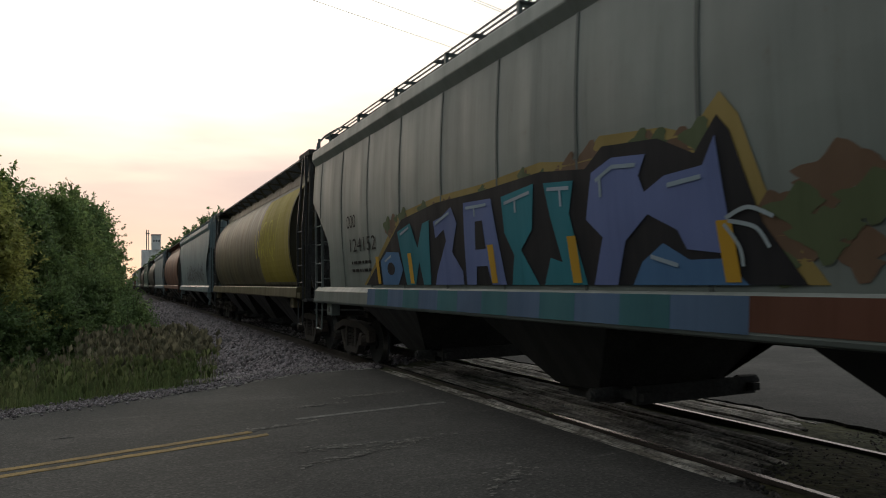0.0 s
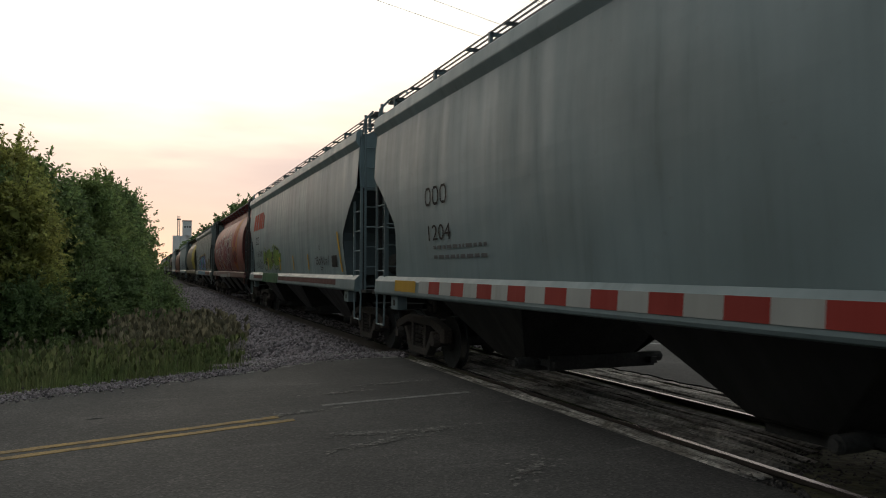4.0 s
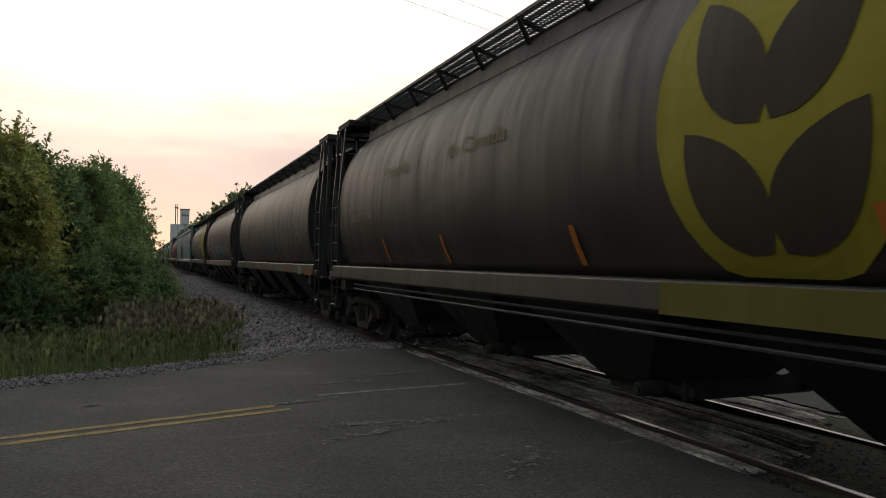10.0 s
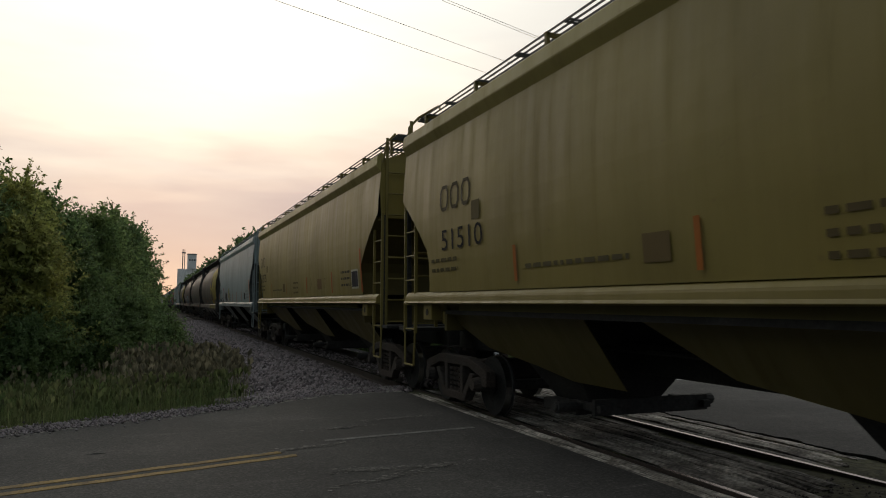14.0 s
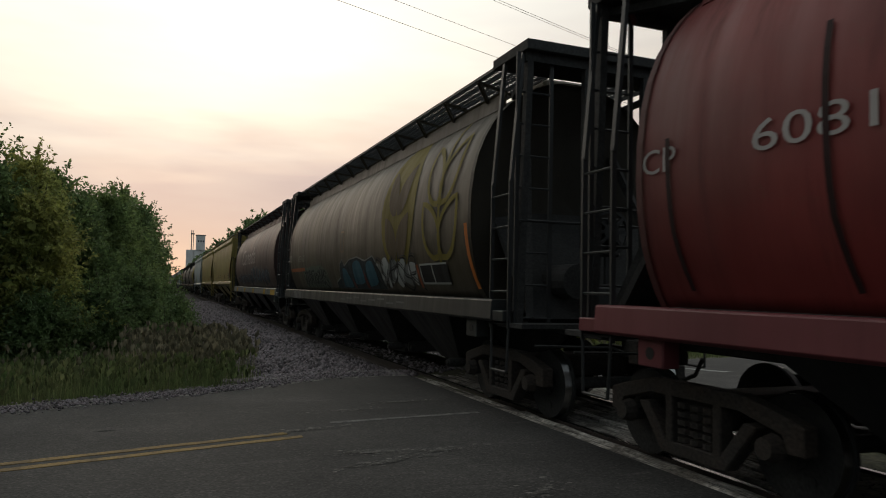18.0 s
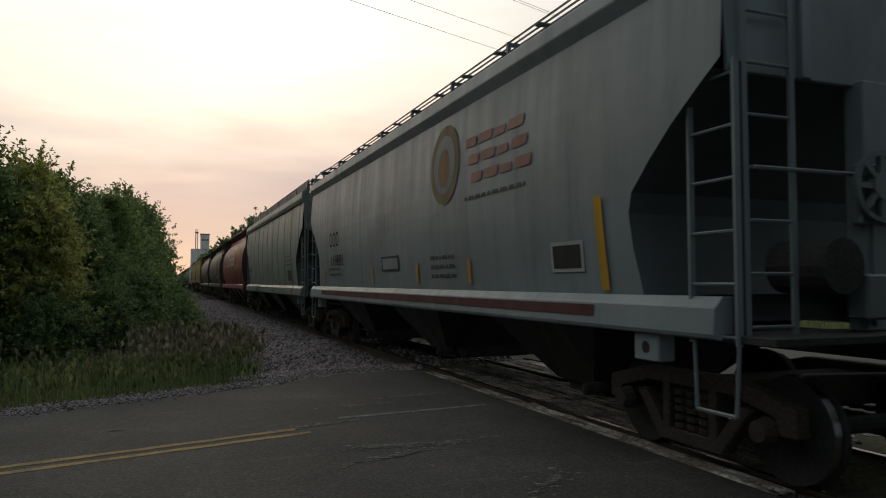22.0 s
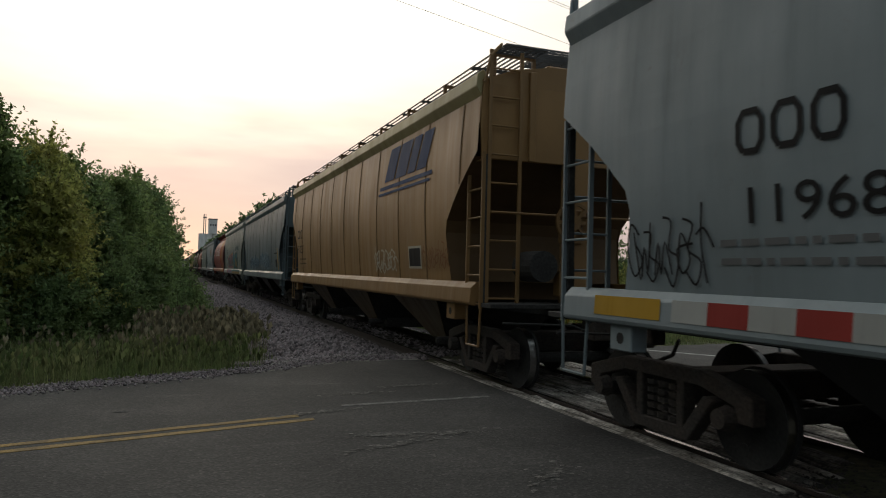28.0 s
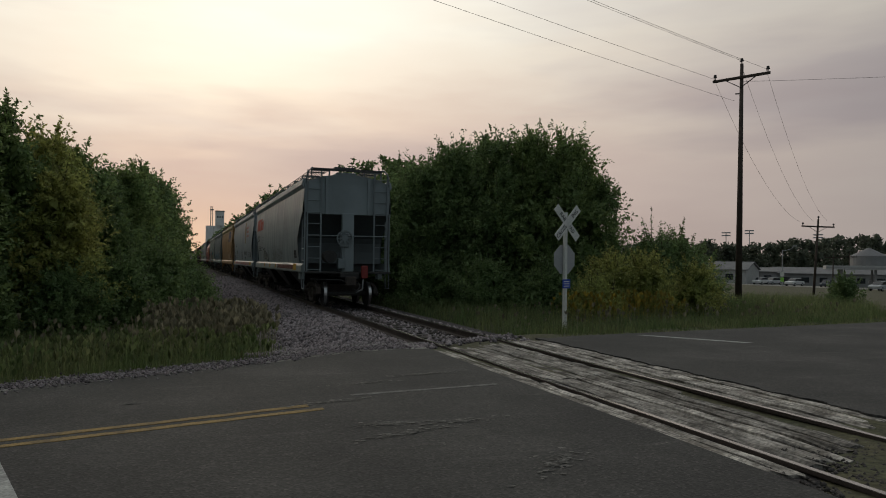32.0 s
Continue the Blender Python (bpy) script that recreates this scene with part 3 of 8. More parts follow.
def make_stones():
    """Loose stone on the shoulders of the bed, and in the open track."""
    n = 30000
    y = 12.6 + 60 * rng.random(n) ** 2.2
    x = XC - 4.4 + 3.75 * rng.random(n)
    m = 5200
    x, y = np.r_[x, XC + (rng.random(m) - 0.5) * 3.2, XC + (rng.random(40) - 0.5) * 4.4], np.r_[y, 12.7 + 40 * rng.random(m) ** 1.5, 1.5 - 5 * rng.random(40)]
    keep = ~((np.abs(x - NEAR_RAIL) < 0.1) | (np.abs(x - FAR_RAIL) < 0.1)) & ((y < 8) | (y > north_y(x) + 0.15 + 0.5 * rng.random(len(x))))
    x, y = x[keep], y[keep]
    off = np.abs(x - XC)
    z = np.interp(off, [0, 1.4, 2.15, 4.3], [-0.2, -0.2, -0.24, -0.75])
    z = np.maximum(z, ground_z(x, y) - 0.0)
    n = len(x)
    r = 0.028 + 0.046 * rng.random(n) + 0.0008 * np.maximum(y - 14, 0)
    base = np.array([(1, 0, 0), (0, 1, 0), (-1, 0, 0), (0, -1, 0), (0, 0, 0.8), (0, 0, -0.6)])
    v = base[None] * r[:, None, None] * (0.65 + 0.7 * rng.random((n, 6, 1)))
    a = rng.random(n) * 6.28
    c, s = np.cos(a)[:, None], np.sin(a)[:, None]
    v = np.stack([v[..., 0] * c - v[..., 1] * s, v[..., 0] * s + v[..., 1] * c, v[..., 2] + 0.5 * v[..., 0] * (rng.random((n, 1)) - 0.5)], -1)
    v += np.stack([x, y, z + 0.3 * r], -1)[:, None]
    tri = np.array([(0, 1, 4), (1, 2, 4), (2, 3, 4), (3, 0, 4), (1, 0, 5), (2, 1, 5), (3, 2, 5), (0, 3, 5)])
    f = (np.arange(n)[:, None, None] * 6 + tri[None]).reshape(-1, 3)
    tagged(new("ballast_stones", array_mesh("ballast_stones", v.reshape(-1, 3), f, STONE)), "loose crushed grey and pinkish ballast stones", "ballast", kind="stuff")
    n = 9000
    x, y = 4.0 + 3.4 * rng.random(n), 5.0 - 5.5 * rng.random(n)
    keep = ~((np.abs(x - NEAR_RAIL) < 0.1) | (np.abs(x - FAR_RAIL) < 0.1))
    x, y = x[keep], y[keep]
    n = len(x)
    r = 0.010 + 0.02 * rng.random(n)
    v = base[None] * r[:, None, None] * (0.6 + 0.8 * rng.random((n, 6, 1))) + np.stack([x, y, -0.05 + 0.2 * r], -1)[:, None]
    f = (np.arange(n)[:, None, None] * 6 + tri[None]).reshape(-1, 3)
    tagged(new("dirty_ballast", array_mesh("dirty_ballast", v.reshape(-1, 3), f, DARK_STONE)), "dark dirty ballast stones south of the crossing", "ballast", kind="stuff")
    # gravel spilt over the edge of the asphalt
    n = 9000
    x = -9 + 13 * rng.random(n)
    y = north_y(x) + 0.3 + 0.2 * rng.standard_normal(n) + 0.3 * smooth_step((x - 0.5) / 2) * rng.random(n)
    r = 0.007 + 0.018 * rng.random(n)
    v = base[None] * r[:, None, None] * (0.6 + 0.8 * rng.random((n, 6, 1))) + np.stack([x, y, r * 0.3], -1)[:, None]
    f = (np.arange(n)[:, None, None] * 6 + tri[None]).reshape(-1, 3)
    tagged(new("verge_pebbles", array_mesh("verge_pebbles", v.reshape(-1, 3), f, STONE)), "pale pebbles scattered along the road edge", "gravel", kind="stuff")


make_stones()


# ---- grass ----
def blades(name, x, y, height, lean, width, material, label):
    """Tapered, bent blades: two quads and a tip each."""
    n = len(x)
    a, b = rng.random(n) * 6.28, rng.random(n) * 6.28
    z = ground_z(x, y) - 0.03
    side = np.stack([np.cos(a), np.sin(a), 0 * a], -1) * (width * (0.6 + 0.8 * rng.random(n)))[:, None]
    way = np.stack([np.cos(b), np.sin(b), 0 * b], -1) * (height * lean * rng.random(n))[:, None]
    root = np.stack([x, y, z], -1)
    up = np.array([0, 0, 1.0]) * height[:, None]
    mid, tip = root + 0.55 * up + 0.3 * way, root + up * (1 - 0.25 * lean) + way
    v = np.stack([root - side, root + side, mid - 0.7 * side, mid + 0.7 * side, tip], 1).reshape(-1, 3)
    k = np.arange(n)[:, None, None] * 5
    f = (k + np.array([(0, 1, 3), (0, 3, 2), (2, 3, 4)])[None]).reshape(-1, 3)
    return tagged(new(name, array_mesh(name, v, f, material)), label, "grass", kind="stuff")


def heads(name, x, y, height, size, material, label, category="grass"):
    """Seed or flower heads on thin stems: small tufts of three crossed slivers."""
    n = len(x)
    z = ground_z(x, y)
    vs, fs = [], []
    top = np.stack([x + 0.1 * rng.standard_normal(n) * height, y, z + height], -1)
    root = np.stack([x, y, z], -1)
    for k in range(3):
        a = rng.random(n) * 6.28
        side = np.stack([np.cos(a), np.sin(a), 0.3 * np.sin(3 * a)], -1) * (size * 0.28)[:, None]
        up = np.stack([0.3 * np.cos(a * 2), 0.3 * np.sin(a * 2), 1 + 0 * a], -1) * size[:, None]
        vs.append(np.stack([top, top + 0.5 * up + side, top + up, top + 0.5 * up - side], 1))
    stem = np.array([0.003, 0, 0])
    vs.append(np.stack([root - stem, root + stem, top + stem, top - stem], 1))
    v = np.concatenate(vs).reshape(-1, 3)
    f = np.arange(len(v)).reshape(-1, 4)
    return tagged(new(name, array_mesh(name, v, f, material)), label, category, kind="stuff")


def make_grass():
    # tall verge north of the road, west of the track
    n = 46000
    x = -14 + 16.6 * rng.random(n)
    y = north_y(x) + 0.55 + 0.25 * rng.random(n) + 13 * rng.random(n) ** 1.6
    keep = (x < 1.0 + 0.9 * rng.random(n) - 0.02 * (y - 11)) & (x < XC - 3.3)
    x, y = x[keep], y[keep]
    off = y - north_y(x)
    h = (0.06 + 0.38 * smooth_step((off - 0.4) / 2.4)) * (0.5 + 0.8 * rng.random(len(x)))
    blades("tall_grass", x, y, h, 0.7, 0.006 + 0 * x, GRASS, "tall unmown green grass on the verge")
    n = 150
    x = -7 + 9 * rng.random(n)
    y = north_y(x) + 1.0 + 8 * rng.random(n)
    keep = x < 1.6 - 0.02 * y
    heads("seed_heads", x[keep], y[keep], 0.35 + 0.4 * rng.random(keep.sum()), 0.08 + 0.10 * rng.random(keep.sum()), SEED, "dry pinkish grass seed heads")
    # plumes beside the stone bed
    n = 650
    x, y = -0.9 + 2.7 * rng.random(n) ** 0.7, 14.2 + 7 * rng.random(n)
    heads("seed_heads", x, y, 0.45 + 0.45 * rng.random(n), 0.10 + 0.12 * rng.random(n), SEED, "pale reddish grass plumes beside the stone bed")
    # broad weeds among the grass
    n = 2600
    x = -9 + 10.5 * rng.random(n)
    y = north_y(x) + 0.5 + 7 * rng.random(n) ** 1.3
    heads("weeds", x, y, 0.12 + 0.4 * rng.random(n), 0.07 + 0.08 * rng.random(n), GRASS, "green broad-leaved weeds in the verge", "weeds")
    # meadow east of the track
    n = 52000
    x = 7.6 + 30 * rng.random(n)
    y = north_y(x) + 0.1 + 20 * rng.random(n) ** 1.5
    keep = (y < 44) & (x < 22.6 + 0.95 * (y - 15.8)) & (x > XC + 2.6)
    x, y = x[keep], y[keep]
    h = (0.12 + 0.36 * smooth_step((y - north_y(x)) / 3) + 0.3 * smooth_step((y - north_y(x) - 3) / 6)) * (0.5 + 0.8 * rng.random(len(x)))
    blades("meadow_grass", x, y, h, 0.7, 0.008 + 0 * x, GRASS, "unmown green and yellowing meadow grass")
    n = 160
    x = 8.2 + 12 * rng.random(n)
    y = north_y(x) + 1.0 + 7 * rng.random(n)
    heads("seed_heads", x, y, 0.3 + 0.35 * rng.random(n), 0.08 + 0.08 * rng.random(n), SEED, "dry seed heads in the meadow")
    n = 150
    x, y = 12.0 + 4.2 * rng.random(n), 19.6 + 2.6 * rng.random(n)
    heads("goldenrod", x, y, 0.5 + 0.55 * rng.random(n), 0.10 + 0.1 * rng.random(n), FLOWER, "yellow goldenrod in flower", "wildflowers")


make_grass()


# ---- trees ----
def leaf_cloud(centres, radii, count, size, squash=0.8):
    """Leaves on the outer parts of many small clumps: bent quads, turned at random."""
    n = count
    pick = rng.integers(0, len(centres), n)
    d = rng.standard_normal((n, 3))
    d /= np.linalg.norm(d, axis=1)[:, None]
    r = rng.random(n) ** 0.45
    p = centres[pick] + d * (radii[pick] * r)[:, None] * np.array([1, 1, squash])
    a = rng.standard_normal((n, 3))
    a /= np.linalg.norm(a, axis=1)[:, None]
    b = np.cross(a, rng.standard_normal((n, 3)))
    b /= np.linalg.norm(b, axis=1)[:, None] + 1e-6
    s = size * (0.5 + 0.9 * rng.random(n))[:, None]
    v = np.stack([p - a * s, p + b * s * 0.5, p + a * s, p - b * s * 0.5], 1).reshape(-1, 3)
    return v, np.arange(4 * n).reshape(-1, 4)


def shoot_leaves(base, tip, per, leaf, thick):
    """Leaves set along many thin shoots, fewer and smaller towards the tips."""
    n = len(base) * per
    k = np.repeat(np.arange(len(base)), per)
    s = rng.random(n) ** 0.8
    d = tip[k] - base[k]
    length = np.linalg.norm(d, axis=1)[:, None]
    axis = d / (length + 1e-6)
    off = rng.standard_normal((n, 3))
    p = base[k] + d * s[:, None] + off * (thick * (1.15 - 0.85 * s))[:, None]
    a = off * 0.7 + axis * 0.6 + 0.5 * rng.standard_normal((n, 3)) - np.array([0, 0, 0.35])
    a /= np.linalg.norm(a, axis=1)[:, None] + 1e-6
    b = np.cross(a, rng.standard_normal((n, 3)))
    b /= np.linalg.norm(b, axis=1)[:, None] + 1e-6
    w = leaf * (0.5 + 0.8 * rng.random(n))[:, None] * (1.1 - 0.35 * s)[:, None]
    v = np.stack([p - a * w, p + b * w * 0.48, p + a * w * 1.1, p - b * w * 0.48], 1).reshape(-1, 3)
    return v, np.arange(4 * n).reshape(-1, 4)


def make_tree(x, y, height, spread, count, leaf, material, label, low=0.1, trunk_r=0.11, category="tree", name="tree"):
    """Trunk, limbs and an uneven crown of leafy shoots. low: where the crown starts, as a share of the height."""
    z = float(ground_z(x, y)) - 0.08
    tree = tagged(new(name), label, category)
    tree.matrix_basis = pose(x, y, z)
    g = Geo()
    top = Vector((0.25 * rng.standard_normal(), 0.25 * rng.standard_normal(), height * 0.72))
    mid = top * 0.5 + Vector((0.12 * rng.standard_normal(), 0.12 * rng.standard_normal(), 0))
    g.tube((0, 0, 0), mid, trunk_r, 7, trunk_r * 0.7).tube(mid, top, trunk_r * 0.7, 6, trunk_r * 0.3)
    ph = rng.random(5) * 6.28
    scale = min(1.5, 0.35 + 0.4 * spread)

    def reach(u, a):
        """Half width of the crown at share u of its height and bearing a: lumpy, round-topped."""
        shape = np.clip((1.03 - u) / 0.56, 0, 1) ** 0.66 * (0.78 + 0.22 * np.clip(u / 0.3, 0, 1))
        lumps = 1 + 0.26 * np.sin(3 * a + ph[0] + 5 * u) + 0.20 * np.sin(5 * a + ph[1] - 9 * u) + 0.18 * np.sin(2 * a + ph[2] + 14 * u)
        return spread * shape * lumps

    per = 26
    m = max(40, count // per)
    u = low + (1 - low) * rng.random(m) ** 0.85
    a = rng.random(m) * 6.28
    deep = 0.25 + 0.65 * rng.random(m) ** 0.6
    r = reach(u, a) * deep
    base = np.stack([r * np.cos(a), r * np.sin(a), height * u - 0.1], 1)
    out = np.stack([np.cos(a), np.sin(a), np.zeros(m)], 1)
    rise = 0.15 + 0.75 * rng.random(m) + 0.7 * np.clip(u - 0.6, 0, 1)
    way = out * (0.9 - 0.5 * np.clip(u - 0.55, 0, 1))[:, None] + np.stack([0 * a, 0 * a, rise], 1) + 0.35 * rng.standard_normal((m, 3))
    way /= np.linalg.norm(way, axis=1)[:, None]
    tip = base + way * (scale * (0.3 + 0.9 * rng.random(m) ** 1.6))[:, None]
    v, f = shoot_leaves(base, tip, per, leaf, 0.115 * scale)
    # single shoots that stand out of the outline at the top
    k = max(10, int(18 * spread)) if leaf < 0.14 else 4
    ua = 0.62 + 0.36 * rng.random(k)
    aa = rng.random(k) * 6.28
    rr = reach(ua, aa) * (0.2 + 0.7 * rng.random(k))
    b2 = np.stack([rr * np.cos(aa), rr * np.sin(aa), height * ua], 1)
    t2 = b2 + np.stack([0.25 * scale * np.cos(aa), 0.25 * scale * np.sin(aa), scale * (0.4 + 0.85 * rng.random(k))], 1) + 0.1 * rng.standard_normal((k, 3))
    v3, f3 = shoot_leaves(b2, t2, max(14, min(40, int(40 * 0.08 / leaf))), leaf * 1.1, 0.085 * scale)
    # limbs and twigs
    for j in range(0, m, max(1, m // 16)):
        root = mid * min(1.4, base[j][2] * 0.6 / max(mid.z, 0.1))
        g.tube(root, tuple(base[j]), trunk_r * 0.32, 5, 0.012)
    for p, q in zip(b2, t2):
        g.tube(tuple(p), tuple(q), 0.014, 4, 0.005)
    part("trunk", g, BARK, tree, "forked trunk with thin limbs")
    # larger leaves close the inside of the crown
    kk = max(16, int(30 * spread))
    uu = low + (0.9 - low) * rng.random(kk)
    a4 = rng.random(kk) * 6.28
    r4 = reach(uu, a4) * 0.62 * rng.random(kk) ** 0.5
    cs = np.stack([r4 * np.cos(a4), r4 * np.sin(a4), height * uu], 1)
    v2, f2 = leaf_cloud(cs, np.full(kk, 0.5 * scale), count // 6, leaf * 2.2)
    part("crown", array_mesh("crown", np.r_[v, v2, v3], np.r_[f, f2 + len(v), f3 + len(v) + len(v2)], material), None, tree)
    return tree


def make_trees():
    g = "leafy young tree in a dense hedgerow beside the track"
    # west hedgerow, nearest first
    for x, y, h, s, n, m in (
            (-5.6, 19.5, 6.3, 1.6, 20000, LEAF), (-4.8, 22.0, 5.9, 1.4, 18000, LEAF), (-3.7, 23.4, 5.5, 1.3, 15000, LEAF_Y), (-3.2, 21.8, 4.2, 1.1, 12000, LEAF_Y), (-3.4, 25.2, 5.5, 1.3, 12000, LEAF),
            (-2.9, 26.5, 4.8, 1.4, 16000, LEAF_D), (-2.3, 30.5, 5.4, 1.5, 16000, LEAF), (-1.9, 34.5, 5.8, 1.6, 15000, LEAF), (-1.5, 39.0, 6.0, 1.6, 12000, LEAF_D),
            (-1.4, 45.0, 6.2, 1.8, 11000, LEAF), (-1.4, 52.0, 6.4, 2.0, 10000, LEAF_D), (-6.8, 24.5, 6.0, 1.8, 12000, LEAF_D), (-5.2, 28.0, 5.4, 1.8, 12000, LEAF_D), (-8.8, 20.0, 6.6, 2.0, 11000, LEAF)):
        make_tree(x, y, h, s, n, 0.078 + 0.0012 * (y - 20), m, "young tree in a dense hedgerow, leaves turning yellow" if m is LEAF_Y else g, 0.03)
    # unseen taller trees added along the road, beside and behind the camera, blocking sky
    for k in range(9):
        make_tree(-13.5 - 1.1 * k + 1.5 * rng.random(), 17.5 - 4.2 * k, 9.0 + 2.5 * rng.random(), 3.4, 5000, 0.26, LEAF_D, "tall leafy tree added out of view to block the sky", 0.03, 0.2)
    for k in range(20):
        y = 62 + 11 * k + 3 * rng.random()
        make_tree(-3.4 - 0.05 * k * rng.random(), y, 7.0 + 1.6 * rng.random(), 2.8, 4200, 0.17 + 0.0012 * y, LEAF_D, "dark leafy tree in the hedgerow far along the track", 0.05)
    # low scrub at the foot of the hedgerow
    for x, y, h, s in ((-4.6, 19.6, 1.6, 1.0), (-2.8, 20.8, 1.7, 0.9), (-1.6, 22.5, 1.9, 0.9), (-0.9, 24.5, 2.2, 0.9), (-0.7, 27.5, 2.4, 1.0), (-0.9, 31.5, 2.6, 1.1), (-1.2, 36.5, 2.9, 1.2), (-1.4, 42, 3.2, 1.4), (0.2, 23.2, 0.9, 0.6), (0.4, 26.5, 1.2, 0.7), (0.2, 29.5, 1.6, 0.9), (0.1, 33.5, 2.0, 1.0), (-6.8, 18.2, 1.5, 1.0)):
        make_tree(x, y, h, s, 7500, 0.06, LEAF_D, "low dark bush at the foot of the hedgerow", 0.0, 0.03, "bush", "bush")
    # wood east of the track, behind the crossing sign
    for x, y, h, s, n in ((9.2, 34.0, 5.9, 1.9, 17000), (10.5, 31.5, 6.3, 1.9, 18000), (11.6, 30.6, 7.3, 2.0, 18000), (12.9, 28.8, 7.3, 2.0, 19000), (14.3, 28.0, 7.5, 2.0, 20000), (15.8, 27.4, 7.3, 2.1, 20000), (17.2, 27.4, 5.9, 1.6, 11000), (13.4, 32.5, 7.6, 2.2, 15000), (15.8, 31.5, 7.2, 2.0, 15000), (11.4, 36.0, 7.0, 2.4, 12000)):
        make_tree(x, y, h, s, n, 0.085, LEAF_D if n != 20000 else LEAF, "broad dark leafy tree in a small wood", 0.08)
    for x, y, h, s, m in ((9.6, 28.5, 1.9, 1.2, LEAF_D), (11.4, 26.2, 2.0, 1.2, LEAF_D), (13.6, 24.6, 1.8, 1.2, LEAF_D), (15.2, 23.2, 2.2, 1.2, LEAF_Y), (16.6, 22.9, 2.3, 1.1, LEAF_Y), (18.3, 24.6, 3.2, 1.5, LEAF_D), (19.9, 25.3, 3.1, 1.5, LEAF_D), (21.6, 26.6, 2.6, 1.5, LEAF_D), (23.0, 28.0, 2.2, 1.3, LEAF_D), (14.0, 22.4, 1.3, 0.9, LEAF_Y), (19.0, 23.0, 1.9, 1.0, LEAF_Y)):
        make_tree(x, y, h, s, 9000, 0.06, m, "dense green bush at the edge of the wood", 0.0, 0.03, "bush", "bush")
    for k in range(22):
        y = 42 + 11 * k + 3 * rng.random()
        make_tree((11.8 if y < 70 else 9.6) + 1.5 * rng.random(), y, (8.2 if y < 70 else 8.4) + 1.8 * rng.random(), 3.0, 4200, 0.14 + 0.0012 * y, LEAF_D, "dark leafy tree beside the track", 0.05)
    make_tree(34.6, 29.6, 1.7, 0.8, 6000, 0.06, LEAF_D, "dark rounded shrub by the car park", 0.0, 0.04, "bush", "bush")


make_trees()


def make_far_woods():
    """The wooded skyline, as low clumped canopies far off."""
    cs, rs = [], []
    for k in range(260):
        a = radians(-70 + 175 * rng.random())
        d = 330 + 220 * rng.random()
        if -3.0 < math.degrees(a) < 9:
            d = 560 + 120 * rng.random()
        x, y = d * math.sin(a), d * math.cos(a)
        h = 9 + 5 * rng.random()
        for j in range(4):
            cs.append((x + 6 * rng.standard_normal(), y + 6 * rng.standard_normal(), float(ground_z(x, y)) + h * (0.25 + 0.22 * j)))
            rs.append(5.5 - 0.7 * j)
    v, f = leaf_cloud(np.array(cs), np.array(rs), 60000, 1.1)
    ca, ra = [], []
    for k in range(210):
        a = radians(26 + 44 * (k + rng.random()) / 210)
        d = 265 + 45 * rng.random()
        h = 12.5 + 2.2 * math.sin(9 * a) + 1.6 * math.sin(31 * a) + 2.5 * rng.random()
        x, y = d * math.sin(a), d * math.cos(a)
        for j in range(4):
            ca.append((x + 1.5 * rng.standard_normal(), y + 1.5 * rng.standard_normal(), float(ground_z(x, y)) + h * (0.12 + 0.24 * j)))
            ra.append(3.2 - 0.35 * j)
    v2, f2 = leaf_cloud(np.array(ca), np.array(ra), 70000, 0.75, 1.0)
    v, f = np.r_[v, v2], np.r_[f, f2 + len(v)]
    tagged(new("distant_woods", array_mesh("distant_woods", v, f, HAZED_TREES)), "wooded skyline far away, lightened for haze", "woods", kind="stuff")


make_far_woods()


# ---- signs, poles, wires ----
def make_crossing_sign():
    x, y = 9.57, 16.73
    z = float(ground_z(x, y))
    sign = tagged(new("railroad_crossing_sign"), "white crossbuck above the bare back of a stop sign", "crossing sign")
    sign.matrix_basis = pose(x, y, z, 0, 0, 16)
    part("post", Geo().box(-0.045, -0.045, -0.3, 0.045, 0.045, 3.3), SIGN_WHITE, sign, "white square post", bevel=0.006)
    for a in (45, -45):
        blade = part("blade", Geo().box(-0.58, -0.02, -0.11, 0.58, 0.0, 0.11), SIGN_WHITE, sign, "white reflective board with black lettering",
                     at=pose(0, -0.05 - (0.024 if a < 0 else 0), 3.02, 0, a, 0) , bevel=0.004)
        words = ("RAILROAD",) if a > 0 else ("CROSS", "ING")
        for w, at in zip(words, (0.0,) if a > 0 else (-0.33, 0.36)):
            part("lettering", text_mesh(w, 0.15, 0.002), SIGN_BLACK, blade, at=pose(at, -0.023, -0.05, 90, 0, 0))
    g = Geo()
    g.prism([(0.385 / math.cos(math.pi / 8) * math.cos(radians(22.5 + 45 * k)), 0.385 / math.cos(math.pi / 8) * math.sin(radians(22.5 + 45 * k))) for k in range(8)], "y", 0.05, 0.058)
    part("stop_sign_back", g, SIGN_BACK, sign, "bare aluminium back of an octagonal sign", at=pose(0.03, 0, 2.05))
    part("second_post", Geo().box(0.06, 0.06, -0.3, 0.12, 0.10, 2.5), SIGN_BACK, sign, "thin steel post of the stop sign")
    part("notice", Geo().box(-0.14, -0.062, 1.28, 0.14, -0.05, 1.52), SIGN_BLUE, sign, "small blue notice plate")
    for k in range(3):
        part("notice_line", Geo().box(-0.1, -0.066, 1.33 + 0.06 * k, 0.1, -0.062, 1.35 + 0.06 * k), SIGN_WHITE, sign)


def text_mesh(words, size, depth, align="CENTER", shear=0.0):
    """The mesh of a word in the built-in font, lying in x and y."""
    cu = bpy.data.curves.new("words", "FONT")
    cu.body, cu.size, cu.extrude, cu.align_x, cu.shear, cu.resolution_u = words, size, depth, align, shear, 3
    ob = bpy.data.objects.new("words", cu)
    scene.collection.objects.link(ob)
    me = bpy.data.meshes.new_from_object(ob.evaluated_get(bpy.context.evaluated_depsgraph_get()))
    bpy.data.objects.remove(ob)
    return me


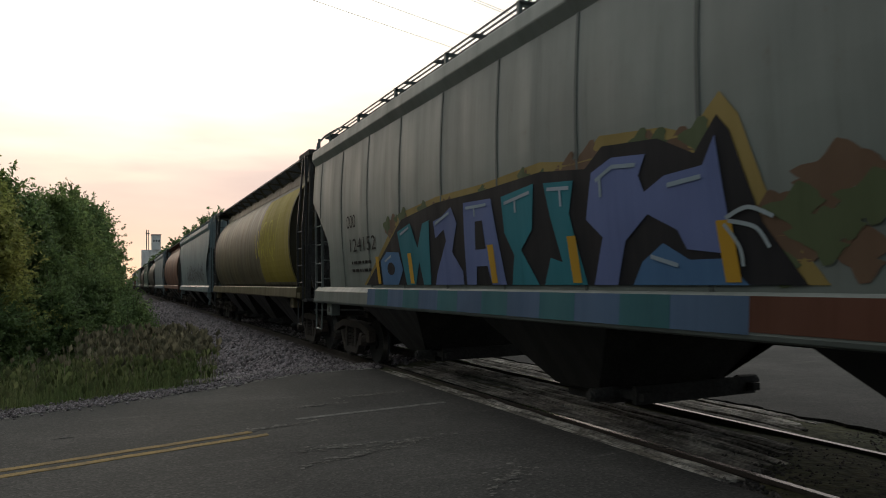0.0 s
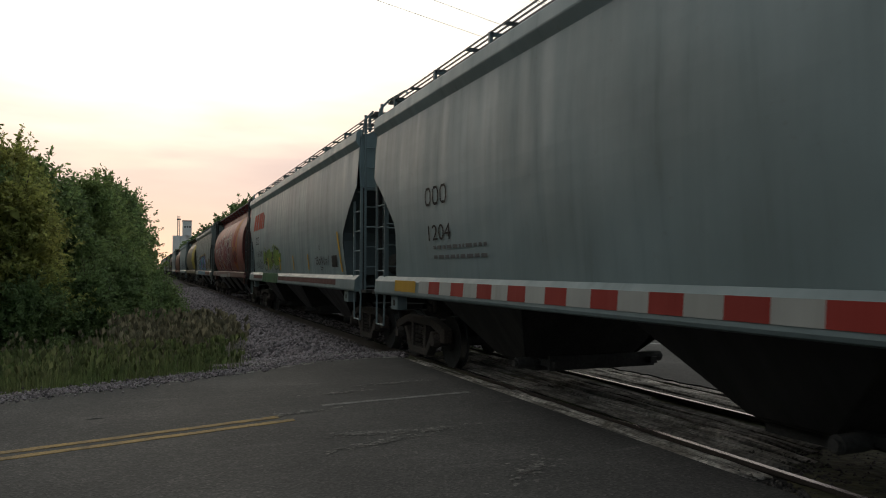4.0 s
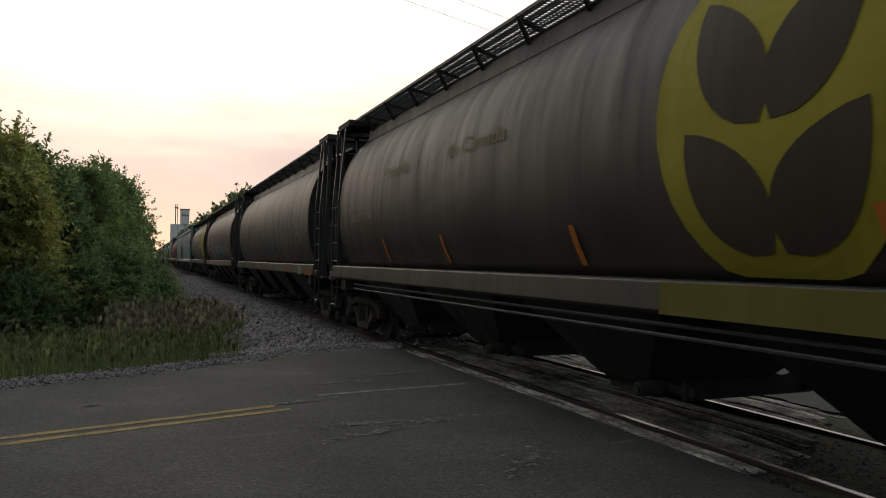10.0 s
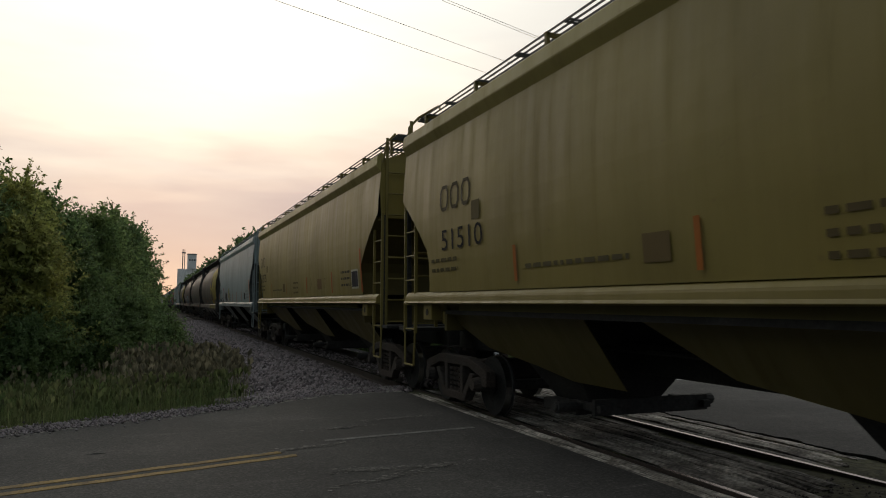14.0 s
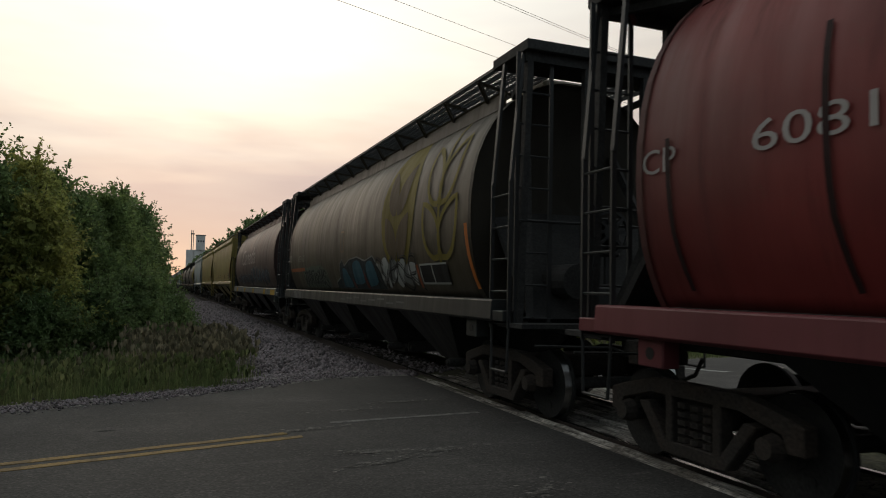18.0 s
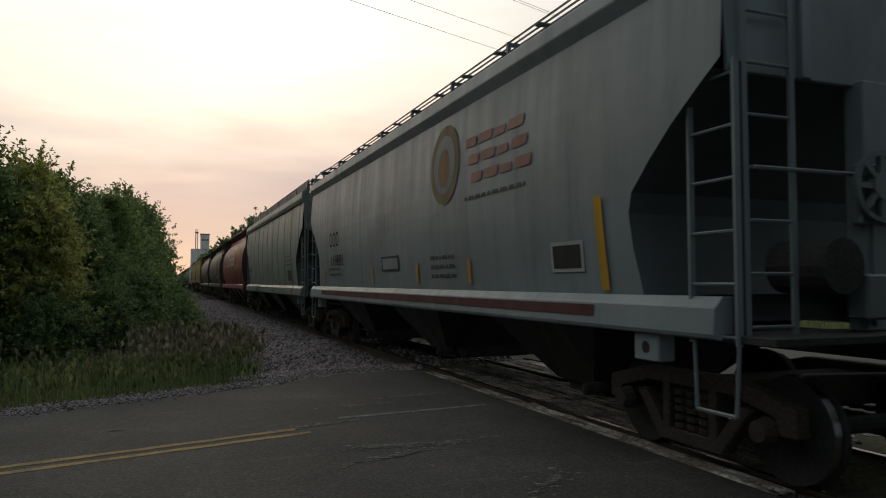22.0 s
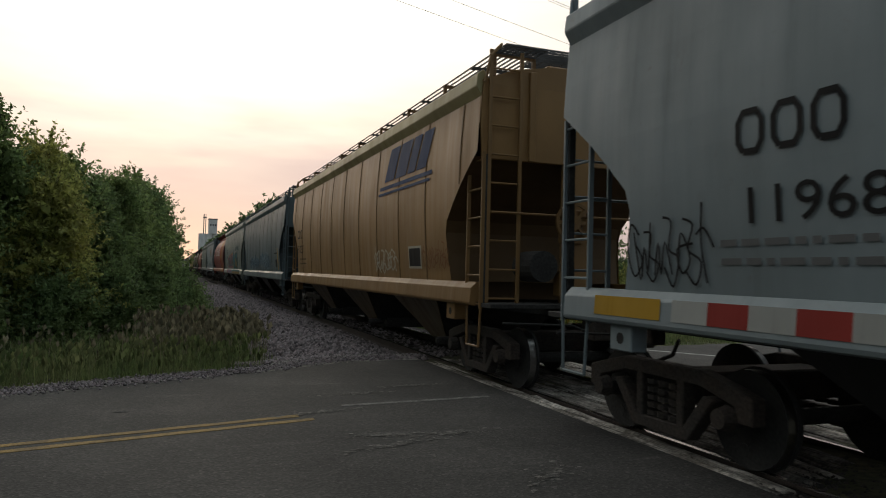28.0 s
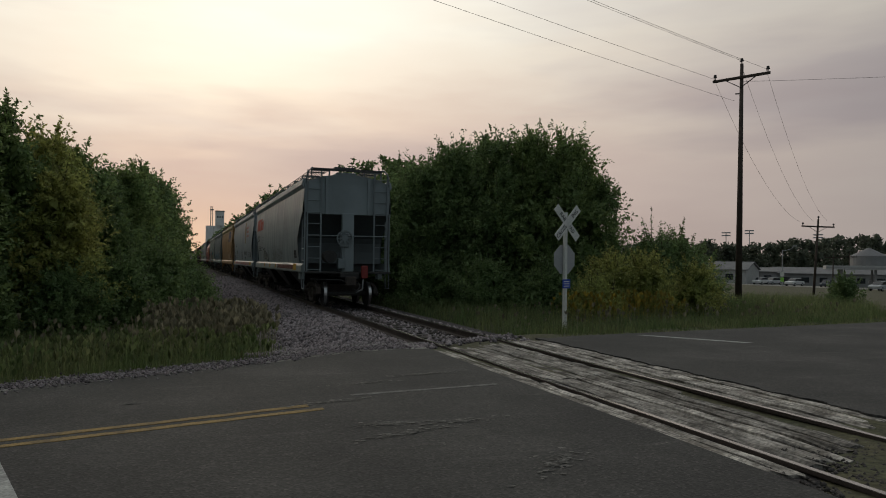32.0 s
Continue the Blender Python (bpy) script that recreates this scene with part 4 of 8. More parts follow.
make_crossing_sign()


def make_pole(x, y, z, height, turn, arm, label, lean=0.0):
    pole = tagged(new("utility_pole"), label, "utility pole", "utility poles")
    pole.matrix_basis = pose(x, y, z, 0, lean, turn)
    part("shaft", Geo().tube((0, 0, -0.5), (0, 0, height), 0.15 * height / 12 + 0.03, 10, 0.09), POLE_WOOD, pole, smooth=True)
    zc = height - 0.75
    part("crossarm", Geo().box(-arm / 2, -0.16, zc - 0.07, arm / 2, -0.05, zc + 0.07), POLE_WOOD, pole, bevel=0.01)
    for s in (-1, 1):
        part("brace", Geo().bar((s * arm * 0.26, -0.11, zc - 0.06), (0, -0.11, zc - 0.55), 0.04), STEEL, pole)
        part("insulator", Geo().tube((s * arm * 0.46, -0.1, zc + 0.07), (s * arm * 0.46, -0.1, zc + 0.2), 0.03, 8).tube((s * arm * 0.46, -0.1, zc + 0.2), (s * arm * 0.46, -0.1, zc + 0.36), 0.10, 8, 0.07), STEEL, pole)
    part("insulator", Geo().tube((0, 0, height), (0, 0, height + 0.14), 0.03, 8).tube((0, 0, height + 0.14), (0, 0, height + 0.3), 0.1, 8, 0.07), STEEL, pole)
    part("bracket", Geo().bar((0, 0, height - 1.6), (-0.3, -0.1, height - 1.6), 0.06), STEEL, pole)
    return pole


def wire(p, q, sag, label="thin overhead power wire"):
    p, q = Vector(p), Vector(q)
    n = 24
    pts = [p.lerp(q, k / n) - Vector((0, 0, 4 * sag * (k / n) * (1 - k / n))) for k in range(n + 1)]
    thing("overhead_wire", Geo().path(pts, 0.008, 4), WIRE, label, "wire", "overhead wires")


POLE = (28.1, 30.6)
pole_z = float(ground_z(*POLE))
make_pole(*POLE, pole_z, 12.45 - pole_z, -66, 3.1, "tall dark wooden utility pole with one crossarm", 0.6)
ARM = (0.41, -0.91)
FAR = (79 * math.sin(radians(47.5)), 79 * math.cos(radians(47.5)))
for a, dz, rise in ((-1.42, 11.9, 2.9), (0.0, 12.7, 2.9), (1.42, 11.95, 2.9), (-0.25, 10.5, 2.9)):
    x, y = POLE[0] + a * ARM[0], POLE[1] + a * ARM[1]
    wire((x, y, dz), (x - 47, y - 13.6, dz + rise), 0.25)
    if dz > 11:
        wire((x, y, dz), (FAR[0] + 0.9 * a * ARM[0], FAR[1] + 0.9 * a * ARM[1], 6.0), 1.4)
make_pole(POLE[0] - 47, POLE[1] - 13.6, -0.6, 15.8, -70, 3.1, "tall dark wooden utility pole beside the road")
wire((POLE[0] + 0.3, POLE[1], 11.55), (POLE[0] + 34, POLE[1] - 28, 11.9), 0.6)
for d, bearing, top, h, turn, arm in ((79, 47.5, 3.35, 8.2, -45, 2.9), (150, 48.7, 0.9, 8.5, -40, 3.0), (190, 49.7, 0.9, 8.5, -40, 3.0)):
    x, y = d * math.sin(radians(bearing)), d * math.cos(radians(bearing))
    zt = EYE_Z + d * math.tan(radians(top))
    make_pole(x, y, zt - h, h, turn, arm, "wooden utility pole with one crossarm, far off", 3.0 if d < 100 else 1.0)

g = Geo().tube((0, 0, -0.4), (0.04, 0, 0.95), 0.022, 6)
thing("marker_post", g, STEEL, "thin dark marker post beside the stone bed", "post", at=pose(1.51, 23.2, float(ground_z(1.51, 23.2))))


# ---- distant buildings ----
def at_bearing(d, bearing):
    return d * math.sin(radians(bearing)), d * math.cos(radians(bearing))


def make_elevator():
    x, y = at_bearing(520, 2.45)
    ob = tagged(new("grain_elevator"), "concrete grain elevator with a headhouse on top, paled for haze", "grain elevator")
    ob.matrix_basis = pose(x, y, 0, 0, 0, 2)
    for k in range(3):
        part("silo", Geo().tube((-5 + 4.6 * k, 0, -1), (-5 + 4.6 * k, 0, 24.5), 2.6, 20), HAZED_CONCRETE, ob)
    part("headhouse", Geo().box(-1.2, -3, 24.5, 4.4, 3, 34.5), HAZED_CONCRETE, ob, bevel=0.1)
    part("roof_slab", Geo().box(-1.5, -3.4, 34.5, 4.7, 3.4, 35.0), ROOF_GREY, ob)
    part("leg_tower", Geo().bar((-4.4, -1, 24.5), (-4.4, -1, 38), 0.6).bar((-3.2, -1, 24.5), (-3.2, -1, 38), 0.4).box(-5.0, -1.6, 35.2, -2.6, 0.2, 36.0), ROOF_GREY, ob)
    for k in range(3):
        part("window", Geo().box(-0.4 + 1.6 * k, -3.06, 30, 0.5 + 1.6 * k, -3.0, 31.2), GLASS, ob)


make_elevator()


def make_shed(d, bearing, w, depth, wall_h, roof_h, turn, wall, label, doors=3, name="warehouse"):
    x, y = at_bearing(d, bearing)
    ob = tagged(new(name), label, "building")
    ob.matrix_basis = pose(x, y, float(ground_z(x, y)) - 0.2, 0, 0, turn)
    part("wall", Geo().box(-w / 2, -depth / 2, 0, w / 2, depth / 2, wall_h), wall, ob)
    g = Geo().prism([(-depth / 2 - 0.4, wall_h), (0, wall_h + roof_h), (depth / 2 + 0.4, wall_h), (depth / 2 + 0.4, wall_h + 0.15), (0, wall_h + roof_h + 0.18), (-depth / 2 - 0.4, wall_h + 0.15)], "x", -w / 2 - 0.4, w / 2 + 0.4)
    part("roof", g, ROOF_GREY, ob)
    part("gable", Geo().prism([(-depth / 2, wall_h), (0, wall_h + roof_h), (depth / 2, wall_h)], "x", -w / 2 + 0.02, w / 2 - 0.02), wall, ob)
    for k in range(doors):
        xx = -w / 2 + w * (k + 0.7) / (doors + 0.4)
        part("window", Geo().box(xx - 0.8, -depth / 2 - 0.05, wall_h * 0.35, xx + 0.8, -depth / 2, wall_h * 0.75), GLASS, ob)
    part("door", Geo().box(w / 2 - 2.2, -depth / 2 - 0.05, 0, w / 2 - 1.1, -depth / 2, 2.1), ROOF_GREY, ob)
    return ob


make_shed(172, 41.6, 12, 10, 3.2, 1.7, -58, WALL_WHITE, "white clad shed with a low grey gable roof", 2)
make_shed(185, 43.4, 10, 9, 3.0, 0.9, -35, WALL_GREY, "grey flat clad workshop", 3)
make_shed(190, 48.6, 24, 10, 3.0, 1.4, -44, WALL_GREY, "long grey commercial building", 6)
make_shed(200, 52.0, 16, 10, 3.2, 1.2, -44, WALL_WHITE, "long white commercial building", 5)


def make_canopy():
    x, y = at_bearing(172, 51.2)
    ob = tagged(new("fuel_canopy"), "flat white canopy of a filling station on posts", "canopy")
    ob.matrix_basis = pose(x, y, float(ground_z(x, y)) - 0.1, 0, 0, -44)
    part("roof", Geo().box(-9, -4, 4.0, 9, 4, 4.8), WALL_WHITE, ob, bevel=0.03)
    part("fascia_stripe", Geo().box(-9.02, -4.03, 4.3, 9.02, -4.0, 4.4), WALL_GREY, ob)
    for sx in (-6, 0, 6):
        for sy in (-2.5, 2.5):
            part("column", Geo().box(sx - 0.2, sy - 0.2, 0, sx + 0.2, sy + 0.2, 4.0), WALL_GREY, ob)
        part("pump", Geo().box(sx - 0.9, -0.4, 0, sx - 0.3, 0.4, 1.8), WALL_WHITE, ob, bevel=0.05)


make_canopy()


def make_silo(d, bearing, r, h):
    x, y = at_bearing(d, bearing)
    ob = tagged(new("steel_bin"), "round corrugated steel grain bin with a conical roof", "grain bin", "steel bins")
    ob.matrix_basis = pose(x, y, float(ground_z(x, y)))
    part("shell", Geo().tube((0, 0, 0), (0, 0, h), r, 24), WALL_GREY, ob)
    part("roof", Geo().tube((0, 0, h), (0, 0, h + r * 0.5), r + 0.1, 24, 0.3), ROOF_GREY, ob)


make_silo(220, 50.9, 4.5, 8)
make_silo(228, 51.9, 3.6, 6.5)


def make_street_lamp(d, bearing, h):
    x, y = at_bearing(d, bearing)
    ob = tagged(new("street_lamp"), "grey steel street lamp with a curved arm", "street lamp")
    ob.matrix_basis = pose(x, y, float(ground_z(x, y)), 0, 0, -45)
    part("shaft", Geo().tube((0, 0, 0), (0, 0, h - 0.8), 0.11, 8, 0.07), SIGN_BACK, ob)
    pts = [(1.9 * math.sin(a), 0, h - 0.8 + 0.9 * (1 - math.cos(a))) for a in (0, 0.4, 0.8, 1.2, 1.57)]
    part("arm", Geo().path(pts, 0.05, 6), SIGN_BACK, ob)
    part("sign_plate", Geo().box(-0.35, -0.16, 1.9, 0.35, -0.12, 2.8), SIGN_WHITE, ob, "small white sign on the shaft")
    part("notice", Geo().box(-0.3, -0.16, 0.9, 0.3, -0.12, 1.7), SIGN_GREEN, ob, "bright green sign below it")
    part("lantern", Geo().box(1.8, -0.12, h + 0.0, 2.5, 0.12, h + 0.16), SIGN_BACK, ob, bevel=0.03)


def make_floodlight(d, bearing, h):
    x, y = at_bearing(d, bearing)
    ob = tagged(new("floodlight_mast"), "tall thin mast with a bank of unlit floodlights", "floodlight", "floodlight masts")
    ob.matrix_basis = pose(x, y, float(ground_z(x, y)), 0, 0, -45)
    part("mast", Geo().tube((0, 0, 0), (0, 0, h), 0.25, 8, 0.15), SIGN_BACK, ob)
    for k in range(2):
        part("lamp_bar", Geo().box(-1.8, -0.3, h - 1.2 * k - 0.5, 1.8, 0.3, h - 1.2 * k), SIGN_BACK, ob)


for bearing, h in ((41.7, 20.5), (43.3, 21.5), (47.8, 20)):
    make_floodlight(330, bearing, h)
make_street_lamp(150, 45.5, 7.6)


def make_car(d, bearing, turn, colour, label, body=0):
    """A parked car: body, cabin with glass, wheels with rims."""
    x, y = at_bearing(d, bearing)
    ob = tagged(new("parked_car"), label, "car", "parked cars")
    ob.matrix_basis = pose(x, y, float(ground_z(x, y)) + 0.02, 0, 0, turn)
    hull = [(-2.25, 0.35), (-2.3, 0.75), (-2.1, 0.92), (-1.0, 1.0), (1.6, 1.0), (2.2, 0.9), (2.3, 0.4)]
    part("body", Geo().prism(hull, "y", -0.88, 0.88), PAINT, ob, bevel=0.06, colour=colour)
    cabin = [(-1.3, 0.99), (-0.55, 1.5), (1.1, 1.52), (1.8, 0.99)]
    part("cabin", Geo().prism(cabin, "y", -0.74, 0.74), GLASS, ob, bevel=0.05)
    part("roof", Geo().box(-0.6, -0.72, 1.48, 1.15, 0.72, 1.55), PAINT, ob, bevel=0.03, colour=colour)
    for sx in (-1.4, 1.4):
        for s in (-1, 1):
            w = part("wheel", Geo().tube((sx, s * 0.72, 0.33), (sx, s * 0.92, 0.33), 0.33, 16), RUBBER, ob)
            part("rim", Geo().tube((sx, s * 0.91, 0.33), (sx, s * 0.935, 0.33), 0.2, 12), SIGN_BACK, w)
    for s in (-0.6, 0.6):
        part("headlight", Geo().box(-2.34, s - 0.18, 0.62, -2.24, s + 0.18, 0.78), SIGN_WHITE, ob)
        part("tail_light", Geo().box(2.24, s - 0.18, 0.65, 2.33, s + 0.18, 0.82), RED_PLASTIC, ob)


for d, b, turn, col, lab in ((168, 44.1, 20, (0.6, 0.6, 0.6), "white car parked on gravel"), (175, 44.9, 10, (0.5, 0.5, 0.52), "silver car parked on gravel"), (160, 46.3, 15, (0.55, 0.55, 0.55), "white car parked on gravel"), (165, 48.4, 25, (0.05, 0.06, 0.08), "dark car parked on gravel"), (130, 51.6, 15, (0.45, 0.46, 0.48), "silver car parked on gravel")):
    make_car(d, b, turn, col, lab)


def lot():
    x, y = at_bearing(150, 46.5)
    return [((x - 24, y + 26), (x - 10, y + 40)), ((x, y - 4), (x + 26, y + 12)), ((x + 22, y - 30), (x + 50, y - 14))]


lots = lot()
for k, ((ax, ay), (bx, by)) in enumerate(lots[:-1]):
    (cx, cy), (dx, dy) = lots[k + 1]
    z = lambda p, q: float(ground_z(p, q)) + 0.05
    thing("car_park", Geo().add([(ax, ay, z(ax, ay)), (bx, by, z(bx, by)), (dx, dy, z(dx, dy)), (cx, cy, z(cx, cy))], [(0, 1, 2, 3)]), GRAVEL, "pale gravel car park", "car park", kind="structure")


# ---- crossing timbers and ties, piece by piece ----
def make_crossing():
    deck = tagged(new("crossing_deck"), "weathered grey timber planks of the level crossing, ends split and ragged", "crossing deck", kind="structure")
    rows = [(4.30, 4.46, 4.32, 12.40), (4.47, 4.61, 4.30, 12.46),
            (4.78, 4.99, 4.42, 12.72), (5.005, 5.22, 4.52, 12.80), (5.235, 5.43, 4.50, 12.82), (5.445, 5.65, 4.66, 12.86), (5.665, 5.87, 4.78, 12.9), (5.885, 6.05, 7.5, 12.95),
            (6.27, 6.46, 5.2, 13.45), (6.475, 6.68, 5.3, 13.5), (6.695, 6.9, 5.36, 13.55), (6.91, 7.115, 5.45, 13.3)]
    k = 0
    for x0, x1, y0, y1 in rows:
        cuts = [y0] + sorted(y0 + (y1 - y0) * c for c in ((0.36, 0.7) if k % 2 else (0.52,))) + [y1]
        for a, b in zip(cuts, cuts[1:]):
            k += 1
            n = 9
            v, f = [], []
            drop = 0.022 * rng.random()
            for j in range(n + 1):
                y = a + 0.006 + (b - a - 0.012) * j / n
                end = (j == 0 and a == y0) or (j == n and b == y1)
                for i in range(4):
                    x = x0 + 0.012 + (x1 - x0 - 0.024) * i / 3
                    yy = y + (0.14 * (rng.random() - 0.5) if end else 0)
                    edge = 0.03 * (i in (0, 3)) * rng.random()
                    v.append((x + 0.02 * (rng.random() - 0.5) * (i in (0, 3)), yy, -drop - 0.010 * rng.random() - edge - (0.03 * rng.random() if end else 0)))
                v += [(x0 + 0.004, y, -0.17), (x1 - 0.004, y, -0.17)]
            for j in range(n):
                p, q = 6 * j, 6 * (j + 1)
                f += [(p + i, p + i + 1, q + i + 1, q + i) for i in range(3)] + [(p, q, q + 4, p + 4), (p + 3, p + 5, q + 5, q + 3)]
            f += [(0, 4, 5, 3, 2, 1), (6 * n, 6 * n + 1, 6 * n + 2, 6 * n + 3, 6 * n + 5, 6 * n + 4)]
            part("plank", Geo().add(v, f), TIMBER, deck)
    track = tagged(new("track_ties"), "dark creosoted wooden cross ties in the stone bed", "ties", kind="structure")
    base = Geo().box(-1.3, -0.115, -0.18, 1.3, 0.115, 0.0).mesh("tie", TIE, 0.012)
    ys = [13.2 + 0.52 * j for j in range(170)] + [4.0 - 0.52 * j for j in range(40)]
    for y in ys:
        part("tie", base, None, track, at=pose(XC + 0.04 * rng.standard_normal(), y, -0.166, 0, 0, 0.8 * rng.standard_normal()))
    g = Geo()
    for j in range(110):
        for x in (NEAR_RAIL, FAR_RAIL):
            y = 13.2 + 0.52 * j
            g.box(x - 0.15, y - 0.09, -0.166, x + 0.15, y + 0.09, -0.158)
    tagged(new("tie_plates", g.mesh("tie_plates", RAIL)), "rusty steel plates between rails and ties", "rail fastening", kind="stuff")


make_crossing()


# ---- the grain train ----
# In a car's own space y points to its front, z = 0 is the rail head, and the side seen from the road is at -x.
SILL_HALF, BODY_HALF = 8.0, 8.22
SILL_LONG = 8.12


def wide_flat(z):
    """Half width of the smooth-sided body at a height."""
    return 1.50 + 0.085 * math.sin(math.pi * min(1, max(0, (z - 1.5) / 2.85)))


def wide_round(z):
    """Half width of the cylindrical body at a height."""
    if z < 2.6:
        return 1.59 * math.sqrt(1 - ((2.6 - z) / 1.9) ** 2.2)
    return 1.59 * math.sqrt(max(0.0, 1 - ((z - 2.6) / 1.98) ** 2.4))


def end_at(z):
    """How far the side sheet of the smooth-sided body reaches towards its end at a height."""
    return float(np.interp(z, [1.5, 1.9, 2.22, 2.40, 2.65, 2.9, 3.16, 3.24, 3.3], [7.16, 7.06, 7.03, 7.09, 7.36, 7.66, 8.02, 8.14, BODY_HALF]))


def grating(y0, y1, x0, x1, z):
    """Open walkway grating: long bearing bars and a few doubled cross bars."""
    g = Geo()
    along = y1 - y0 > x1 - x0
    n = 7 if along else 4
    for k in range(n + 1):
        x = x0 + (x1 - x0) * k / n
        g.box(x - 0.005, y0, z - 0.018, x + 0.005, y1, z + 0.008)
    n = max(2, int((y1 - y0) / (1.15 if along else 0.09)))
    for k in range(n + 1):
        y = y0 + (y1 - y0) * k / n
        for o in ((-0.04, 0.04) if along else (0.0,)):
            g.box(x0, y + o - 0.006, z - 0.026, x1, y + o + 0.006, z + 0.004)
    return g


def mesh_grating(y0, y1, x0, x1, z):
    """Expanded-metal walkway: crossed diagonal strands in a frame."""
    g = Geo()
    for x in (x0, x1):
        g.box(x - 0.012, y0, z - 0.03, x + 0.012, y1, z + 0.012)
    n = int((y1 - y0) / 0.075)
    w = (y1 - y0) / n
    for k in range(n):
        y = y0 + w * k
        g.bar((x0, y, z), (x1, y + 3 * w, z), 0.010, 0.014).bar((x0, y + 3 * w, z), (x1, y, z), 0.010, 0.014)
    for k in range(1, 10):
        x = x0 + (x1 - x0) * k / 10
        g.box(x - 0.006, y0, z - 0.012, x + 0.006, y1, z + 0.008)
    return g


def ladder(x, y0, y1, z0, z1, step=0.40, across="y", r=0.014):
    """Two stiles and their rungs; across: the way that the rungs run."""
    g = Geo()
    a = (lambda u, z: (x, u, z)) if across == "y" else (lambda u, z: (u, x, z))
    for u in (y0, y1):
        g.bar(a(u, z0), a(u, z1), 0.05, 0.03)
    z = z0 + 0.06
    while z < z1 - 0.02:
        g.tube(a(y0, z), a(y1, z), r, 6)
        z += step
    return g


def make_truck(car, y):
    """A three-piece truck: bolster, two cast side frames with springs and bearing caps, two wheelsets."""
    truck = part("truck", Geo().box(-1.0, -0.22, 0.42, 1.0, 0.22, 0.72), TRUCK, car, "cast steel three-piece truck", at=pose(0, y, 0), bevel=0.02)
    for s in (-1, 1):
        x0, x1 = (s * 0.93, s * 1.08)
        g = Geo()
        # top chord, bottom chord and columns, so that the windows stay open
        g.prism([(-1.18, 0.42), (-1.18, 0.64), (-0.98, 0.70), (-0.55, 0.80), (0.55, 0.80), (0.98, 0.70), (1.18, 0.64), (1.18, 0.42), (1.02, 0.42), (0.98, 0.55), (0.55, 0.66), (-0.55, 0.66), (-0.98, 0.55), (-1.02, 0.42)], "x", x0, x1)
        g.prism([(-0.74, 0.56), (-0.40, 0.14), (0.40, 0.14), (0.74, 0.56), (0.60, 0.58), (0.34, 0.26), (-0.34, 0.26), (-0.60, 0.58)], "x", x0, x1)
        for u in (-0.30, 0.30):
            g.box(min(x0, x1), u - 0.05, 0.24, max(x0, x1), u + 0.05, 0.70)
        part("side_frame", g, TRUCK, truck, "cast side frame", bevel=0.012)
        for u in (-0.16, 0.0, 0.16):
            c = Geo()
            for k in range(5):
                c.tube((s * 1.0, u, 0.27 + 0.075 * k), (s * 1.0, u, 0.315 + 0.075 * k), 0.07, 8)
            part("spring", c, TRUCK, truck)
        for u in (-0.889, 0.889):
            part("bearing_cap", Geo().tube((s * 1.06, u, 0.44), (s * 1.17, u, 0.44), 0.115, 10, 0.085), TRUCK, truck, "roller bearing end cap")
    wheel = Geo()
    wheel.tube((-1.05, 0, 0), (1.05, 0, 0), 0.075, 10)
    for s in (-1, 1):
        wheel.tube((s * 0.70, 0, 0), (s * 0.735, 0, 0), 0.445, 28).tube((s * 0.735, 0, 0), (s * 0.835, 0, 0), 0.42, 28)
        wheel.tube((s * 0.83, 0, 0), (s * 0.87, 0, 0), 0.15, 14)
        for k in range(3):
            a = 2 * math.pi * k / 3
            wheel.tube((s * 0.832, 0.26 * math.cos(a), 0.26 * math.sin(a)), (s * 0.84, 0.26 * math.cos(a), 0.26 * math.sin(a)), 0.05, 8)
    for u in (-0.889, 0.889):
        ws = part("wheelset", wheel, STEEL, truck, "two dark steel wheels on an axle", at=pose(0, u, 0.42))
        ws.data.materials.append(TREAD)
        for p in ws.data.polygons:
            c = p.center
            rad = math.hypot(c.y, c.z)
            if 0.40 < rad and 0.738 < abs(c.x) < 0.832:
                p.material_index = 1


def plate(outline, x_at, thick):
    """A sheet in the shape of an outline (along the car, height), leaning with x_at(height)."""
    n = len(outline)
    v = [(x_at(z), u, z) for u, z in outline] + [(x_at(z) - thick, u, z) for u, z in outline]
    return Geo().add(v, [tuple(range(n)), tuple(reversed(range(n, 2 * n)))] + [(j, (j + 1) % n, (j + 1) % n + n, j + n) for j in range(n)])


